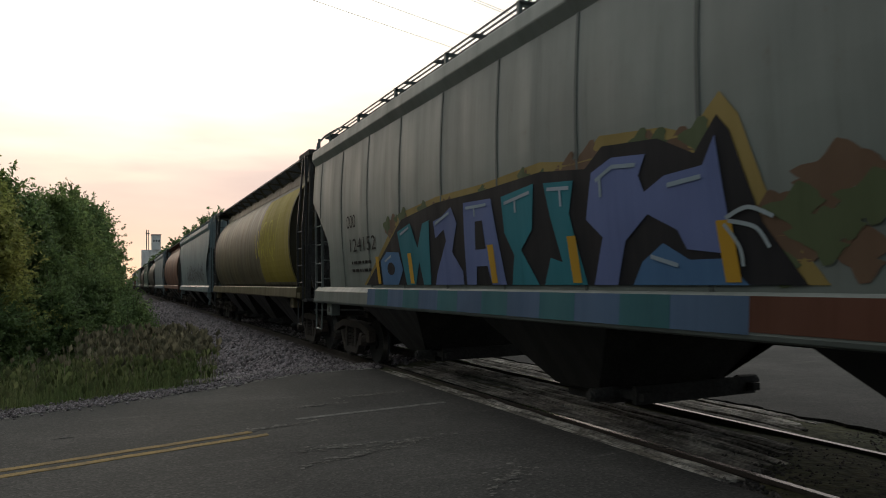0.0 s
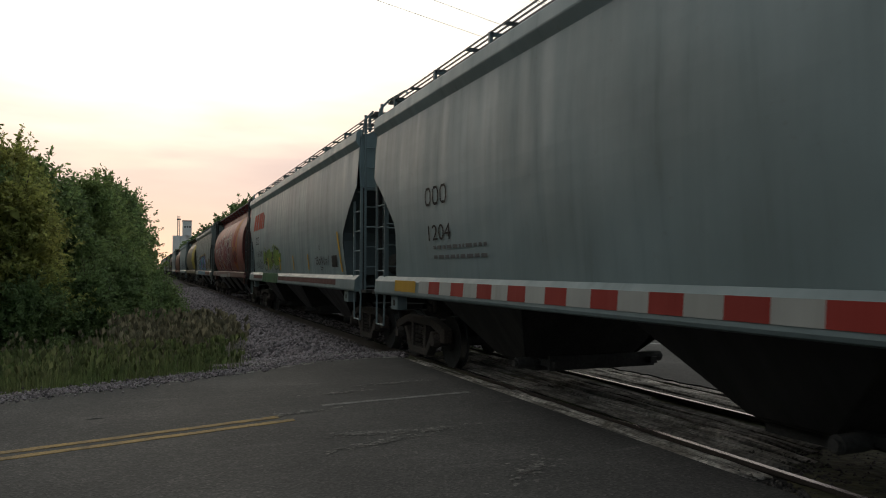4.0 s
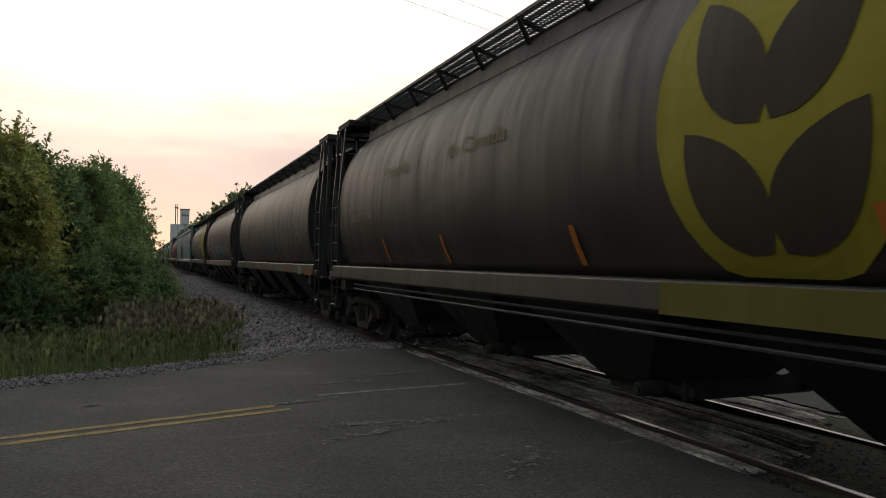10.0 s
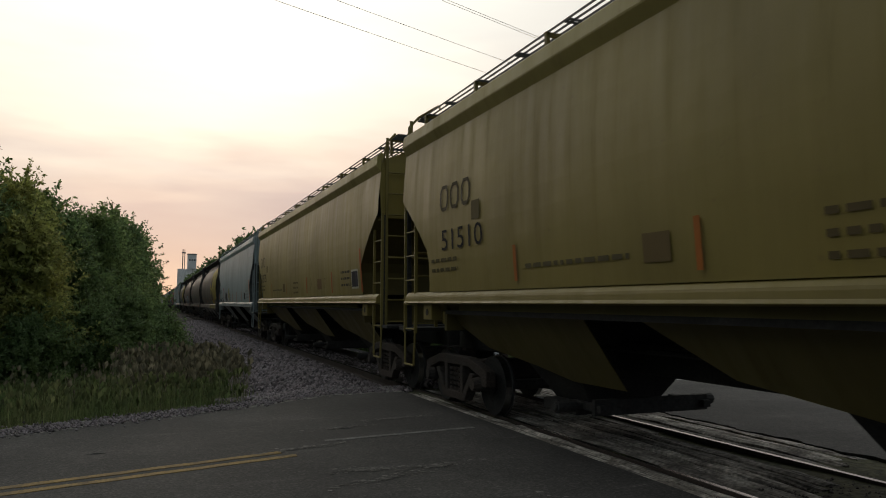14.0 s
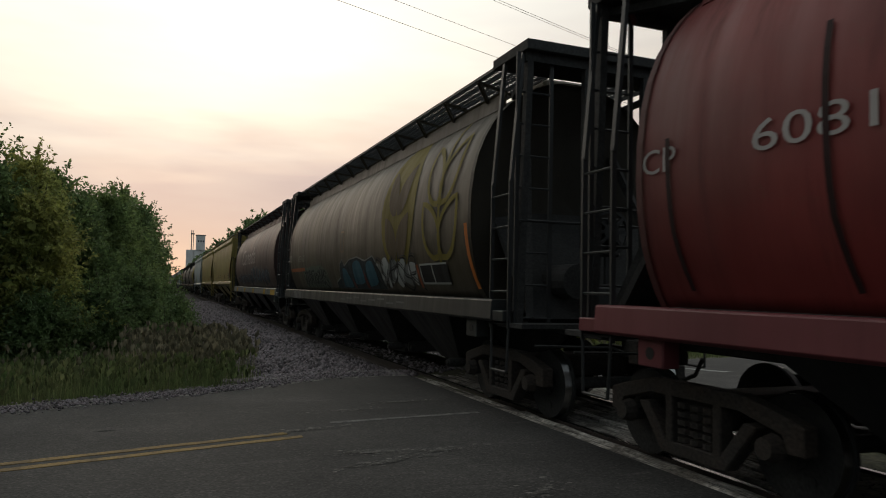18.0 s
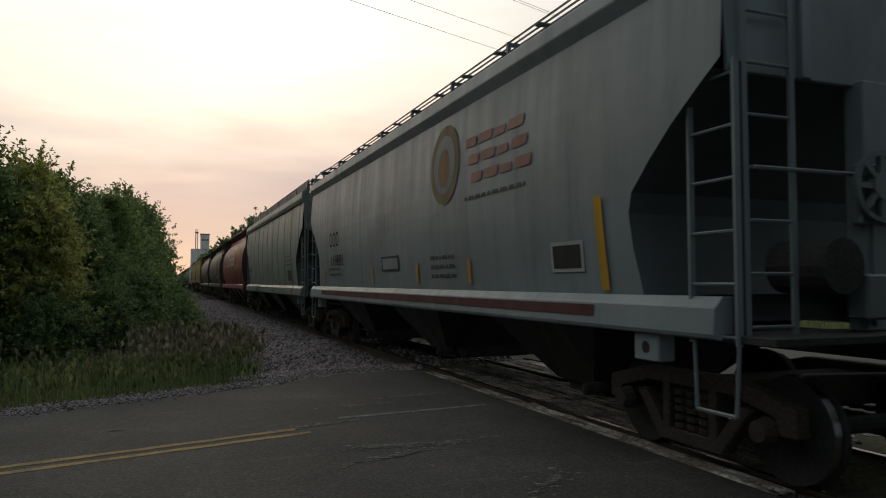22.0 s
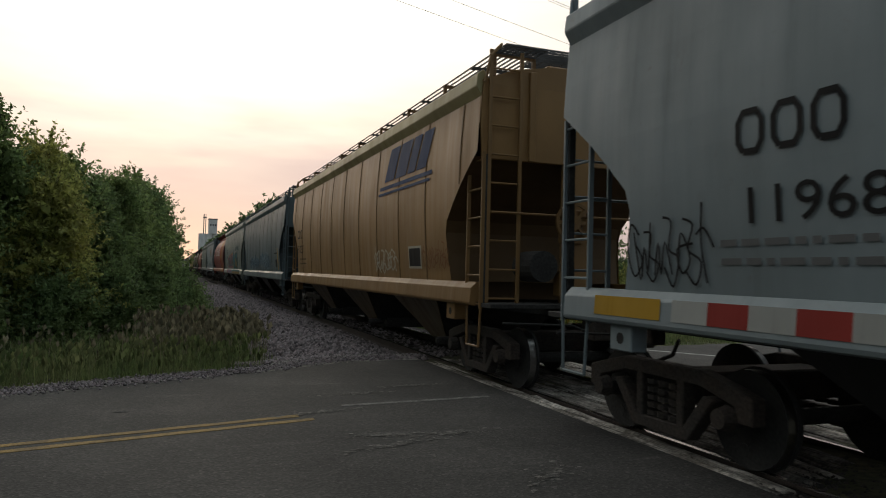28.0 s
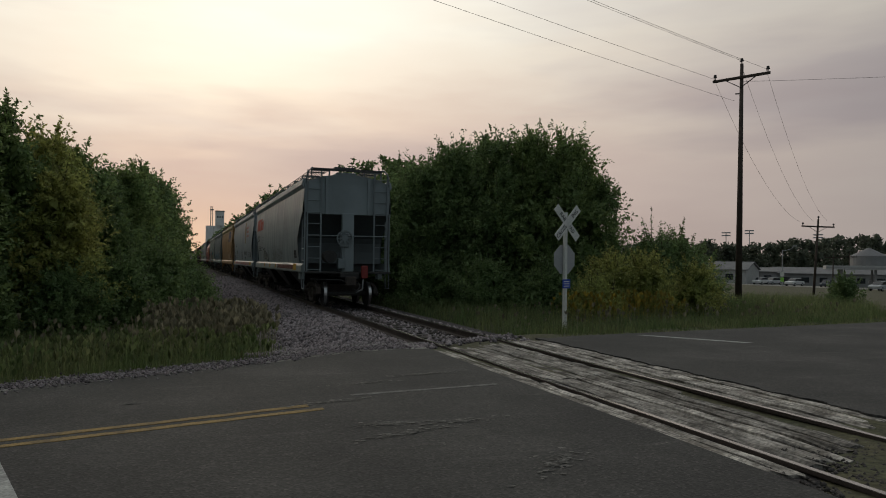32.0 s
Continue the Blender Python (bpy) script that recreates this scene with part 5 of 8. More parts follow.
def common_under(car, bays, bay_half, sill=(1.15, 1.485), skirts="vee", way=1, long=SILL_LONG, boxed=False, shift=0.0):
    """Sills, hopper bays with outlet gates, couplers, trucks and brake gear. skirts: how the side sheets of the bays are cut."""
    z0, z1 = sill
    face = lambda z: 1.60 - (z - 1.18) * 0.077
    for s in (-1, 1):
        if boxed:
            prof = [(1.30, z0 + 0.02), (1.56, z0), (face(z0 + 0.03), z0 + 0.03), (face(z1 - 0.015), z1 - 0.015), (1.56, z1), (1.30, z1)]
        else:
            prof = [(1.40, z0 + 0.02), (1.53, z0), (1.585, z0 + 0.015), (face(z0 + 0.05), z0 + 0.05), (face(z1 - 0.085), z1 - 0.085), (1.555, z1 - 0.06), (1.50, z1), (1.40, z1)]
        part("side_sill", Geo().prism([(s * a, b) for a, b in prof], "y", -long, long), PAINT, car, "long pressed steel side sill", bevel=0.006)
        if boxed:
            part("sill_end", Geo().box(min(s * 1.30, s * 1.57), -long - 0.3, z0 + 0.01, max(s * 1.30, s * 1.57), -long, z0 + 0.14).box(min(s * 1.30, s * 1.57), long, z0 + 0.01, max(s * 1.30, s * 1.57), long + 0.3, z0 + 0.14), PAINT, car, "low end of the sill at the corner steps", bevel=0.01)
    mid_z = 1.0 if skirts == "vee" else 0.82
    part("center_sill", Geo().box(-0.33, -8.7, mid_z, 0.33, 8.7, 1.16), STEEL, car, "dark centre sill", bevel=0.015)
    top = z0 + 0.03
    for k in range(bays):
        y = (k - (bays - 1) / 2) * bay_half * 2 + shift
        h = bay_half - 0.03
        if skirts == "vee":
            wide = min(1.28, h - 0.2)
            shape = [(-wide, top), (-0.40, 0.42), (0.40, 0.42), (wide, top)]
            inner = 0.95
        else:
            front = ((2.6, top), (1.5, 0.97), (0.3, 0.80)) if skirts == "strip" else ((1.6, top), (0.5, 0.96))
            shape = [(way * u, z) for u, z in (*front, (-0.4, 0.67), (-1.42, 0.67), (-1.44, top))]
            inner = 1.0
        lean = lambda z: 1.41 - (top - z) * 0.72
        low = lean(0.42) - 0.06
        v = [(-1.36, -inner, top), (1.36, -inner, top), (1.36, inner, top), (-1.36, inner, top), (-low, -0.38, 0.38), (low, -0.38, 0.38), (low, 0.38, 0.38), (-low, 0.38, 0.38)]
        # slopes in dark steel instead of body paint, standing for the shade there
        bay = part("hopper_bay", Geo().add(v, [(0, 1, 2, 3), (7, 6, 5, 4), (0, 4, 5, 1), (1, 5, 6, 2), (2, 6, 7, 3), (3, 7, 4, 0)]), STEEL, car, "tapered discharge hopper", at=pose(0, y, 0), bevel=0.01)
        for s in (-1, 1):
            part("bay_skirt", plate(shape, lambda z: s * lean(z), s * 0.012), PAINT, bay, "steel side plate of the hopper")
            cap = Geo().tube((s * 0.86, -way * 0.62, 0.42), (s * 1.12, -way * 0.62, 0.42), 0.07, 10)
            part("capstan", cap.tube((s * 1.12, -way * 0.62, 0.42), (s * 1.15, -way * 0.62, 0.42), 0.045, 8), STEEL, bay, "round socket for opening the gate")
        gate = Geo().box(-0.70, -0.38, 0.27, 0.70, 0.38, 0.40)
        gate.box(-0.78, min(-way * 0.36, -way * 1.0), 0.38, -0.68, max(-way * 0.36, -way * 1.0), 0.46).box(0.68, min(-way * 0.36, -way * 1.0), 0.38, 0.78, max(-way * 0.36, -way * 1.0), 0.46)
        gate.box(-0.80, min(-way * 0.86, -way * 0.92), 0.34, 0.80, max(-way * 0.86, -way * 0.92), 0.52).tube((-0.95, -way * 0.62, 0.42), (0.95, -way * 0.62, 0.42), 0.035, 8)
        part("outlet_gate", gate, STEEL, bay, "dark sliding outlet gate on rack rails")
    if skirts == "strip":
        for s in (-1, 1):
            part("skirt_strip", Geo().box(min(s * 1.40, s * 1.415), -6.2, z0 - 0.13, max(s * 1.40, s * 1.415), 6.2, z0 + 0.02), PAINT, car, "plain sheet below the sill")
    for y in (-7.2, 7.2):
        make_truck(car, y)
    for s in (-1, 1):
        g = Geo().box(-0.10, min(s * 8.6, s * 9.06), 0.80, 0.10, max(s * 8.6, s * 9.06), 1.02)
        g.box(-0.19, min(s * 8.86, s * 9.06), 0.74, 0.15, max(s * 8.86, s * 9.06), 1.04)
        part("coupler", g, TRUCK, car, "rusty knuckle coupler", bevel=0.02)
        pts = [(0.3, s * 8.62, 0.86), (0.34, s * 8.78, 0.66), (0.2, s * 8.95, 0.55), (0.05, s * 9.05, 0.62)]
        part("air_hose", Geo().path(pts, 0.025, 6), STEEL, car, "black rubber air hose")
        for sx in (-1, 1):
            a, b = sorted((sx * 1.34, sx * 1.52))
            pad = part("jacking_pad", Geo().box(a, s * 7.2 - 0.17, z0 - 0.24, b, s * 7.2 + 0.17, z0 + 0.01), PAINT, car, "boxed bracket under the sill", bevel=0.012)
            # the hole is a solid black disc, its inner shade given as colour
            part("pad_hole", Geo().tube((sx * 1.50, s * 7.2, z0 - 0.12), (sx * 1.524, s * 7.2, z0 - 0.12), 0.055, 10), SIGN_BLACK, pad)
    part("train_line", Geo().path([(0.6, -7.0, 1.1), (0.6, 7.0, 1.1)], 0.03, 6), STEEL, car, "brake pipe under the floor")


def end_gear(car, top, side_top=3.28, rungs_to=3.28):
    """Ladders, platforms, grab rails and the hand brake at the two ends."""
    for s in (-1, 1):
        y = s * (BODY_HALF + 0.06)
        part("end_platform", Geo().box(-1.5, min(s * 7.95, s * 8.62), 1.14, 1.5, max(s * 7.95, s * 8.62), 1.20), STEEL, car, "steel end platform", bevel=0.006)
        for sx in (-1, 1):
            g = ladder(sx * 1.50, s * 7.78, s * 8.28, 1.12, rungs_to)
            if side_top > rungs_to:
                for u in (7.78, 8.28):
                    g.bar((sx * 1.50, s * u, rungs_to - 0.02), (sx * 1.36, s * u, side_top), 0.06, 0.04)
            part("side_ladder", g, PAINT, car, "side ladder of steel rungs")
            g = ladder(y, sx * 0.95, sx * 1.42, 1.2, top, across="x")
            part("end_ladder", g, PAINT, car, "end ladder of steel rungs")
            part("stirrup", Geo().path([(sx * 1.5, s * 7.80, 1.15), (sx * 1.51, s * 7.83, 0.6), (sx * 1.51, s * 8.25, 0.6), (sx * 1.5, s * 8.28, 1.15)], 0.018, 6), PAINT, car, "bent steel step")
        part("grab_rail", Geo().path([(-1.4, y + s * 0.06, 2.45), (1.4, y + s * 0.06, 2.45)], 0.018, 6), PAINT, car)
        part("uncoupling_lever", Geo().path([(-1.35, s * 8.68, 0.95), (-0.3, s * 8.7, 0.92), (-0.15, s * 8.8, 0.85)], 0.016, 6), STEEL, car)
    y = -BODY_HALF - 0.16
    wheel = part("brake_wheel", Geo().ring((-0.12, y, 2.36), 0.27, 0.04, "y", 20), PAINT, car, "hand brake wheel")
    part("hub", Geo().tube((-0.12, y - 0.03, 2.36), (-0.12, y + 0.05, 2.36), 0.11, 12), PAINT, wheel)
    for k in range(8):
        a = math.pi * k / 4
        part("spoke", Geo().bar((-0.12, y, 2.36), (-0.12 + 0.26 * math.cos(a), y, 2.36 + 0.26 * math.sin(a)), 0.045), PAINT, wheel)
    part("brake_housing", Geo().box(-0.30, y + 0.04, 2.05, 0.06, y + 0.14, 2.55), PAINT, car, bevel=0.02)
    part("brake_chain_guide", Geo().bar((-0.12, y + 0.08, 2.05), (-0.12, y + 0.08, 1.25), 0.05), PAINT, car)
    part("brake_valve", Geo().box(-0.36, y - 0.05, 1.3, -0.10, y + 0.15, 1.66), PAINT, car, bevel=0.02)
    part("air_reservoir", Geo().tube((-0.62, y - 0.06, 1.72), (-0.62, y + 0.5, 1.72), 0.22, 16), STEEL, car, "brake air reservoir", smooth=False)


def roof_walk(car, z, x0, x1, posts, mesh=False):
    for s in (-1, 1):
        a, b = sorted((s * x0, s * x1))
        make = mesh_grating if mesh else grating
        part("running_board", make(-8.35, 8.35, a, b, z), GALV, car, "open steel roof walkway")
        for k in range(posts):
            y = -8.0 + 16.0 * k / (posts - 1)
            if mesh:
                g = Geo().bar((s * x1, y, z), (s * 1.02, y + 0.12, z - 0.30), 0.045).bar((s * x0, y + 0.5, z - 0.03), (s * x1, y, z - 0.03), 0.045)
            else:
                g = Geo().bar((s * x1, y, z), (s * x1, y, z - 0.34), 0.05).bar((s * x0, y, z), (s * x0, y, z - 0.2), 0.05).bar((s * x0, y, z - 0.03), (s * x1, y, z - 0.03), 0.05)
            part("walk_bracket", g, PAINT, car)
    for s in (-1, 1):
        y = s * 8.42
        part("cross_walk", grating(min(y, y - s * 0.5), max(y, y - s * 0.5), -x1, x1, z), GALV, car, "walkway across the roof end")


def make_flat_car(seamed, sill=(1.15, 1.485), skirts="vee", way=1):
    """A smooth-sided covered hopper: sheet sides with cut-away ends, pitched roof, three bays."""
    car = tagged(new("covered_hopper_car"), "covered hopper wagon", "hopper car", "cars of the train")
    foot = sill[1] - 0.005
    zs = [z for z in (1.9, 2.05, 2.22, 2.4, 2.65, 2.9, 3.16, 3.24, 3.3, 3.36, 3.6, 3.85, 4.1, 4.27)]
    zs = [foot, foot + (1.9 - foot) * 0.5] + zs
    g = Geo()
    n = len(zs)
    for s in (-1, 1):
        v = [(s * wide_flat(z), e * end_at(z), z) for z in zs for e in (-1, -0.5, 0, 0.5, 1)]
        g.add(v, [(5 * k + j, 5 * k + j + 1, 5 * k + 5 + j + 1, 5 * k + 5 + j) for k in range(n - 1) for j in range(4)])
    body = part("body", g, PAINT, car, "curved steel side sheets")
    for s in (-1, 1):
        # upper end sheet with ribs, slope sheet below it, and the box post down the middle
        end = part("end_sheet", Geo().prism([(-1.5, 3.20), (1.5, 3.20), (1.54, 3.8), (1.5, 4.30), (0.9, 4.52), (0.35, 4.60), (-0.35, 4.60), (-0.9, 4.52), (-1.5, 4.30), (-1.54, 3.8)], "y", min(s * (BODY_HALF - 0.05), s * BODY_HALF), max(s * (BODY_HALF - 0.05), s * BODY_HALF)), PAINT, car, "flat upper end sheet", bevel=0.01)
        for x in (-0.75, 0.75):
            part("end_rib", Geo().box(x - 0.05, min(s * BODY_HALF, s * (BODY_HALF + 0.05)), 3.2, x + 0.05, max(s * BODY_HALF, s * (BODY_HALF + 0.05)), 4.48), PAINT, end, bevel=0.008)
        rows = [foot, 1.9, 2.22, 2.40, 2.65, 2.9, 3.16, 3.24]
        v = [(x * (wide_flat(z) - 0.02), s * (end_at(z) - 0.02 - o), z) for o in (0, 0.05) for z in rows for x in (-1, 1)]
        m = len(rows) * 2
        f = [(2 * k, 2 * k + 1, 2 * k + 3, 2 * k + 2) for k in range(len(rows) - 1)]
        f += [tuple(m + q for q in reversed(p)) for p in f] + [(0, 1, m + 1, m), (m - 2, m - 1, 2 * m - 1, 2 * m - 2)]
        # besides grime, its colour is body paint darkened to stand for shade
        part("slope_sheet", Geo().add(v, f), OLD_PAINT, car, "grimy slope sheet under the body end, darkened for shade")
        part("centre_post", Geo().box(-0.20, min(s * 8.12, s * 8.30), 1.2, 0.22, max(s * 8.12, s * 8.30), 3.24), PAINT, car, "box post in the middle of the end", bevel=0.012)
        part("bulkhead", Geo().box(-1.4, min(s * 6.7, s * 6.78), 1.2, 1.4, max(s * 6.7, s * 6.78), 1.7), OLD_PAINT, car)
        for sx in (-1, 1):
            part("corner_post", Geo().bar((sx * 1.44, s * 8.26, 1.2), (sx * 1.46, s * 8.26, 3.25), 0.07), STEEL, car)
    part("floor_sheet", Geo().box(-1.42, -6.7, 1.44, 1.42, 6.7, 1.5), STEEL, car)
    prof = [(-1.5, 4.26), (-1.52, 4.30), (-1.0, 4.50), (-0.4, 4.60), (0.4, 4.60), (1.0, 4.50), (1.52, 4.30), (1.5, 4.26)]
    part("roof", Geo().prism(prof, "y", -BODY_HALF, BODY_HALF), PAINT, car, "low pitched roof sheet")
    for s in (-1, 1):
        part("eave_trim", Geo().prism([(s * a, b) for a, b in ((1.44, 4.07), (1.518, 4.06), (1.60, 4.20), (1.605, 4.22), (1.585, 4.385), (1.50, 4.45), (1.44, 4.40))], "y", -BODY_HALF + 0.02, BODY_HALF - 0.02), PAINT, car, "deep roof edge moulding", bevel=0.006)
    for k in range(10):
        y = -7.2 + 1.6 * k
        part("hatch_cover", Geo().box(-0.36, y - 0.74, 4.6, 0.36, y + 0.74, 4.72), PAINT, car, "trough hatch cover", bevel=0.03)
    if seamed:
        for k in range(11):
            y = -7.6 + 1.52 * k
            zz = [z for z in zs if end_at(z) > abs(y) + 0.05]
            for s in (-1, 1):
                g = Geo()
                v = []
                for z in zz:
                    x = s * (wide_flat(z) + 0.008)
                    v += [(x, y - 0.02, z), (x, y + 0.02, z), (x - s * 0.03, y + 0.02, z), (x - s * 0.03, y - 0.02, z)]
                f = [(4 * i + j, 4 * i + (j + 1) % 4, 4 * i + 4 + (j + 1) % 4, 4 * i + 4 + j) for i in range(len(zz) - 1) for j in range(4)]
                part("weld_seam", g.add(v, f), OLD_PAINT, car, "grimy vertical joint between sheets")
    roof_walk(car, 4.78, 0.62, 1.25, 9)
    for s in (-1, 1):
        for sx in (-1, 1):
            pts = [(sx * 1.50, s * 8.26, 4.26), (sx * 1.44, s * 8.32, 4.62), (sx * 1.28, s * 8.30, 4.80), (sx * 1.15, s * 7.7, 4.86), (sx * 1.15, s * 7.6, 4.78)]
            part("roof_handrail", Geo().path(pts, 0.022, 6), PAINT, car, "bent handrail at the roof corner")
    for s in (-1, 1):
        y = s * 7.7
        part("roof_step", grating(min(y, y - s * 0.6), max(y, y - s * 0.6), -0.36, 0.36, 4.93), GALV, car, "raised grating over the end hatch")
    common_under(car, 3, 2.28 if skirts == "vee" else 2.35, sill, skirts, way, shift=-0.4 if skirts == "vee" else 0.0)
    end_gear(car, 4.72)
    return car


def make_round_car():
    """A cylindrical covered hopper: rounded shell, recessed ends darkened for shade in an open frame, four bays."""
    car = tagged(new("cylindrical_hopper_car"), "cylindrical hopper wagon", "hopper car", "cars of the train")
    zs = [1.46, 1.6, 1.8, 2.0, 2.3, 2.6, 2.9, 3.2, 3.45, 3.7, 3.9, 4.06, 4.2, 4.32, 4.42, 4.50, 4.55, 4.575]
    ring = [(-wide_round(z), z) for z in zs] + [(wide_round(z), z) for z in reversed(zs)]
    ys = [-7.27 + 14.54 * k / 10 for k in range(11)]
    v = [(x, y, z) for y in ys for x, z in ring]
    n = len(ring)
    f = [(k * n + j, k * n + (j + 1) % n, (k + 1) * n + (j + 1) % n, (k + 1) * n + j) for k in range(10) for j in range(n)]
    part("body", Geo().add(v, f), GRIMY, car, "rounded steel shell", smooth=True)
    for s in (-1, 1):
        y = s * 7.23
        v = [(x * 0.995, y, 1.46 + (z - 1.46) * 0.998) for x, z in ring] + [(0, s * 7.05, 2.9)]
        part("end_head", Geo().add(v, [(j, (j + 1) % n, n) for j in range(n)]), OLD_PAINT, car, "dished end of the shell, darkened for shade")
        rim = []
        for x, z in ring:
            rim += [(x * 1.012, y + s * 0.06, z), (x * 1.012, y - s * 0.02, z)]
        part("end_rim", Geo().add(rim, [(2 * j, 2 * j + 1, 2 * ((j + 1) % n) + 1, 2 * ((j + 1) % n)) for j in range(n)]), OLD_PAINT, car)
        for sx in (-1, 1):
            part("corner_post", Geo().bar((sx * 1.38, s * 8.30, 1.2), (sx * 1.28, s * 8.30, 4.52), 0.08, 0.10), STEEL, car, "upright of the end frame")
            part("inner_post", Geo().bar((sx * 0.45, s * 8.30, 1.2), (sx * 0.45, s * 8.30, 4.52), 0.09), STEEL, car)
            part("diagonal_brace", Geo().bar((sx * 1.2, s * 8.25, 1.25), (sx * 0.7, s * 7.2, 3.6), 0.09), STEEL, car)
            part("top_stay", Geo().bar((sx * 1.2, s * 8.3, 4.50), (sx * 0.9, s * 7.15, 4.32), 0.08), STEEL, car)
        part("top_platform", Geo().box(-1.38, min(s * 7.45, s * 8.44), 4.56, 1.38, max(s * 7.45, s * 8.44), 4.69), STEEL, car, "solid dark platform over the end frame", bevel=0.008)
        part("end_crossbeam", Geo().box(-1.34, min(s * 8.25, s * 8.35), 4.44, 1.34, max(s * 8.25, s * 8.35), 4.57), STEEL, car)
        v = [(-1.2, s * 7.1, 2.7), (1.2, s * 7.1, 2.7), (1.2, s * 8.3, 1.25), (-1.2, s * 8.3, 1.25), (-1.2, s * 7.04, 2.7), (1.2, s * 7.04, 2.7), (1.2, s * 8.22, 1.2), (-1.2, s * 8.22, 1.2)]
        part("shear_plate", Geo().add(v, [(0, 1, 2, 3), (7, 6, 5, 4), (0, 4, 5, 1), (1, 5, 6, 2), (2, 6, 7, 3), (3, 7, 4, 0)]), STEEL, car, "black sloping plate over the truck")
    part("floor_sheet", Geo().box(-1.40, -7.1, 1.42, 1.40, 7.1, 1.48), STEEL, car)
    for k in range(7):
        y = -6.6 + 2.2 * k
        part("hatch_cover", Geo().box(-0.36, y - 0.45, 4.55, 0.36, y + 0.45, 4.70), PAINT, car, "roof hatch cover", bevel=0.04)
    for s in (-1, 1):
        part("coaming", Geo().prism([(s * 1.0, 4.12), (s * 1.012, 4.12), (s * 1.05, 4.17), (s * 1.012, 4.40), (s * 1.03, 4.42), (s * 0.99, 4.42)], "y", -7.1, 7.1), GRIMY, car, "long plate that carries the walkway brackets")
    roof_walk(car, 4.66, 0.42, 1.26, 13, True)
    common_under(car, 4, 1.6, (1.20, 1.475), "vee", 1, 7.95, True)
    end_gear(car, 4.56, 4.55, 2.95)
    return car


# ---- markings: thin layers of paint that follow the side of a car ----
def marking(car, wide, name, geo_yz, colour, layer=0, label="", material=None):
    """Points (distance from the front, height) and faces, laid on the near side of a car."""
    pts, faces = geo_yz
    v = []
    for k, (d, z) in enumerate(pts):
        z = z if layer == 40 else max(z, 1.515)
        v.append((-(wide(z) + 0.007 + 0.0035 * layer), SILL_HALF - d, z))
    me = bpy.data.meshes.new(name)
    me.from_pydata(v, [], faces)
    me.materials.append(material or INK)
    return part(name, me, None, car, label, colour=colour)


def flat_block(*rects):
    """Upright or slanted bars: (d0, z0, d1, z1, slant)."""
    pts, faces = [], []
    for d0, z0, d1, z1, *rest in rects:
        slant = rest[0] if rest else 0.0
        n = max(1, int(abs(z1 - z0) / 0.14))
        for k in range(n + 1):
            z = z0 + (z1 - z0) * k / n
            o = slant * (z - z0)
            pts += [(d0 + o, z), (d1 + o, z)]
        b = len(pts) - 2 * (n + 1)
        faces += [(b + 2 * k, b + 2 * k + 1, b + 2 * k + 3, b + 2 * k + 2) for k in range(n)]
    return pts, faces


def outline_fill(loops, rings=5):
    """Closed outlines, each filled by rings towards its middle."""
    pts, faces = [], []
    for loop in loops:
        cx, cz = sum(p[0] for p in loop) / len(loop), sum(p[1] for p in loop) / len(loop)
        b, n = len(pts), len(loop)
        for r in range(rings):
            k = 1 - r / rings
            pts += [(cx + (x - cx) * k, cz + (z - cz) * k) for x, z in loop]
        pts.append((cx, cz))
        for r in range(rings - 1):
            faces += [(b + r * n + j, b + r * n + (j + 1) % n, b + (r + 1) * n + (j + 1) % n, b + (r + 1) * n + j) for j in range(n)]
        faces += [(b + (rings - 1) * n + j, b + (rings - 1) * n + (j + 1) % n, b + rings * n) for j in range(n)]
    return pts, faces


def area(car, wide, name, loops, colour, layer=0, label="", rounded=True):
    """Flat patches of paint with any outline, cut into strips so that they follow the side."""
    if len(loops) > 1:
        return [area(car, wide, name, [loop], colour, layer, label, rounded) for loop in loops]
    bm = bmesh.new()
    loop = curved(list(loops[0]) + [loops[0][0]], 3)[:-1] if rounded else loops[0]
    bm.faces.new([bm.verts.new((d, z, 0)) for d, z in loop])
    lo, hi = min(v.co.y for v in bm.verts), max(v.co.y for v in bm.verts)
    for k in range(1, int((hi - lo) / 0.16) + 1):
        bmesh.ops.bisect_plane(bm, geom=bm.verts[:] + bm.edges[:] + bm.faces[:], plane_co=(0, lo + 0.16 * k, 0), plane_no=(0, 1, 0))
    bmesh.ops.triangulate(bm, faces=bm.faces)
    bm.verts.index_update()
    got = [(v.co.x, v.co.y) for v in bm.verts], [tuple(v.index for v in f.verts) for f in bm.faces]
    bm.free()
    return marking(car, wide, name, got, colour, layer, label)


def oval(d, z, rd, rz, n=28):
    return [(d + rd * math.cos(2 * math.pi * k / n), z + rz * math.sin(2 * math.pi * k / n)) for k in range(n)]


def leaf_shape(d, z, length, width, turn, n=10):
    """A pointed leaf from its foot (d, z), turned from upright in degrees."""
    a = radians(turn)
    out = []
    for side in (1, -1):
        for k in range(n):
            u = k / n if side == 1 else 1 - k / n
            w = side * width * math.sin(math.pi * u ** 0.8) ** 0.8
            p, q = w, length * u
            out.append((d + p * math.cos(a) + q * math.sin(a), z - p * math.sin(a) + q * math.cos(a)))
    return out


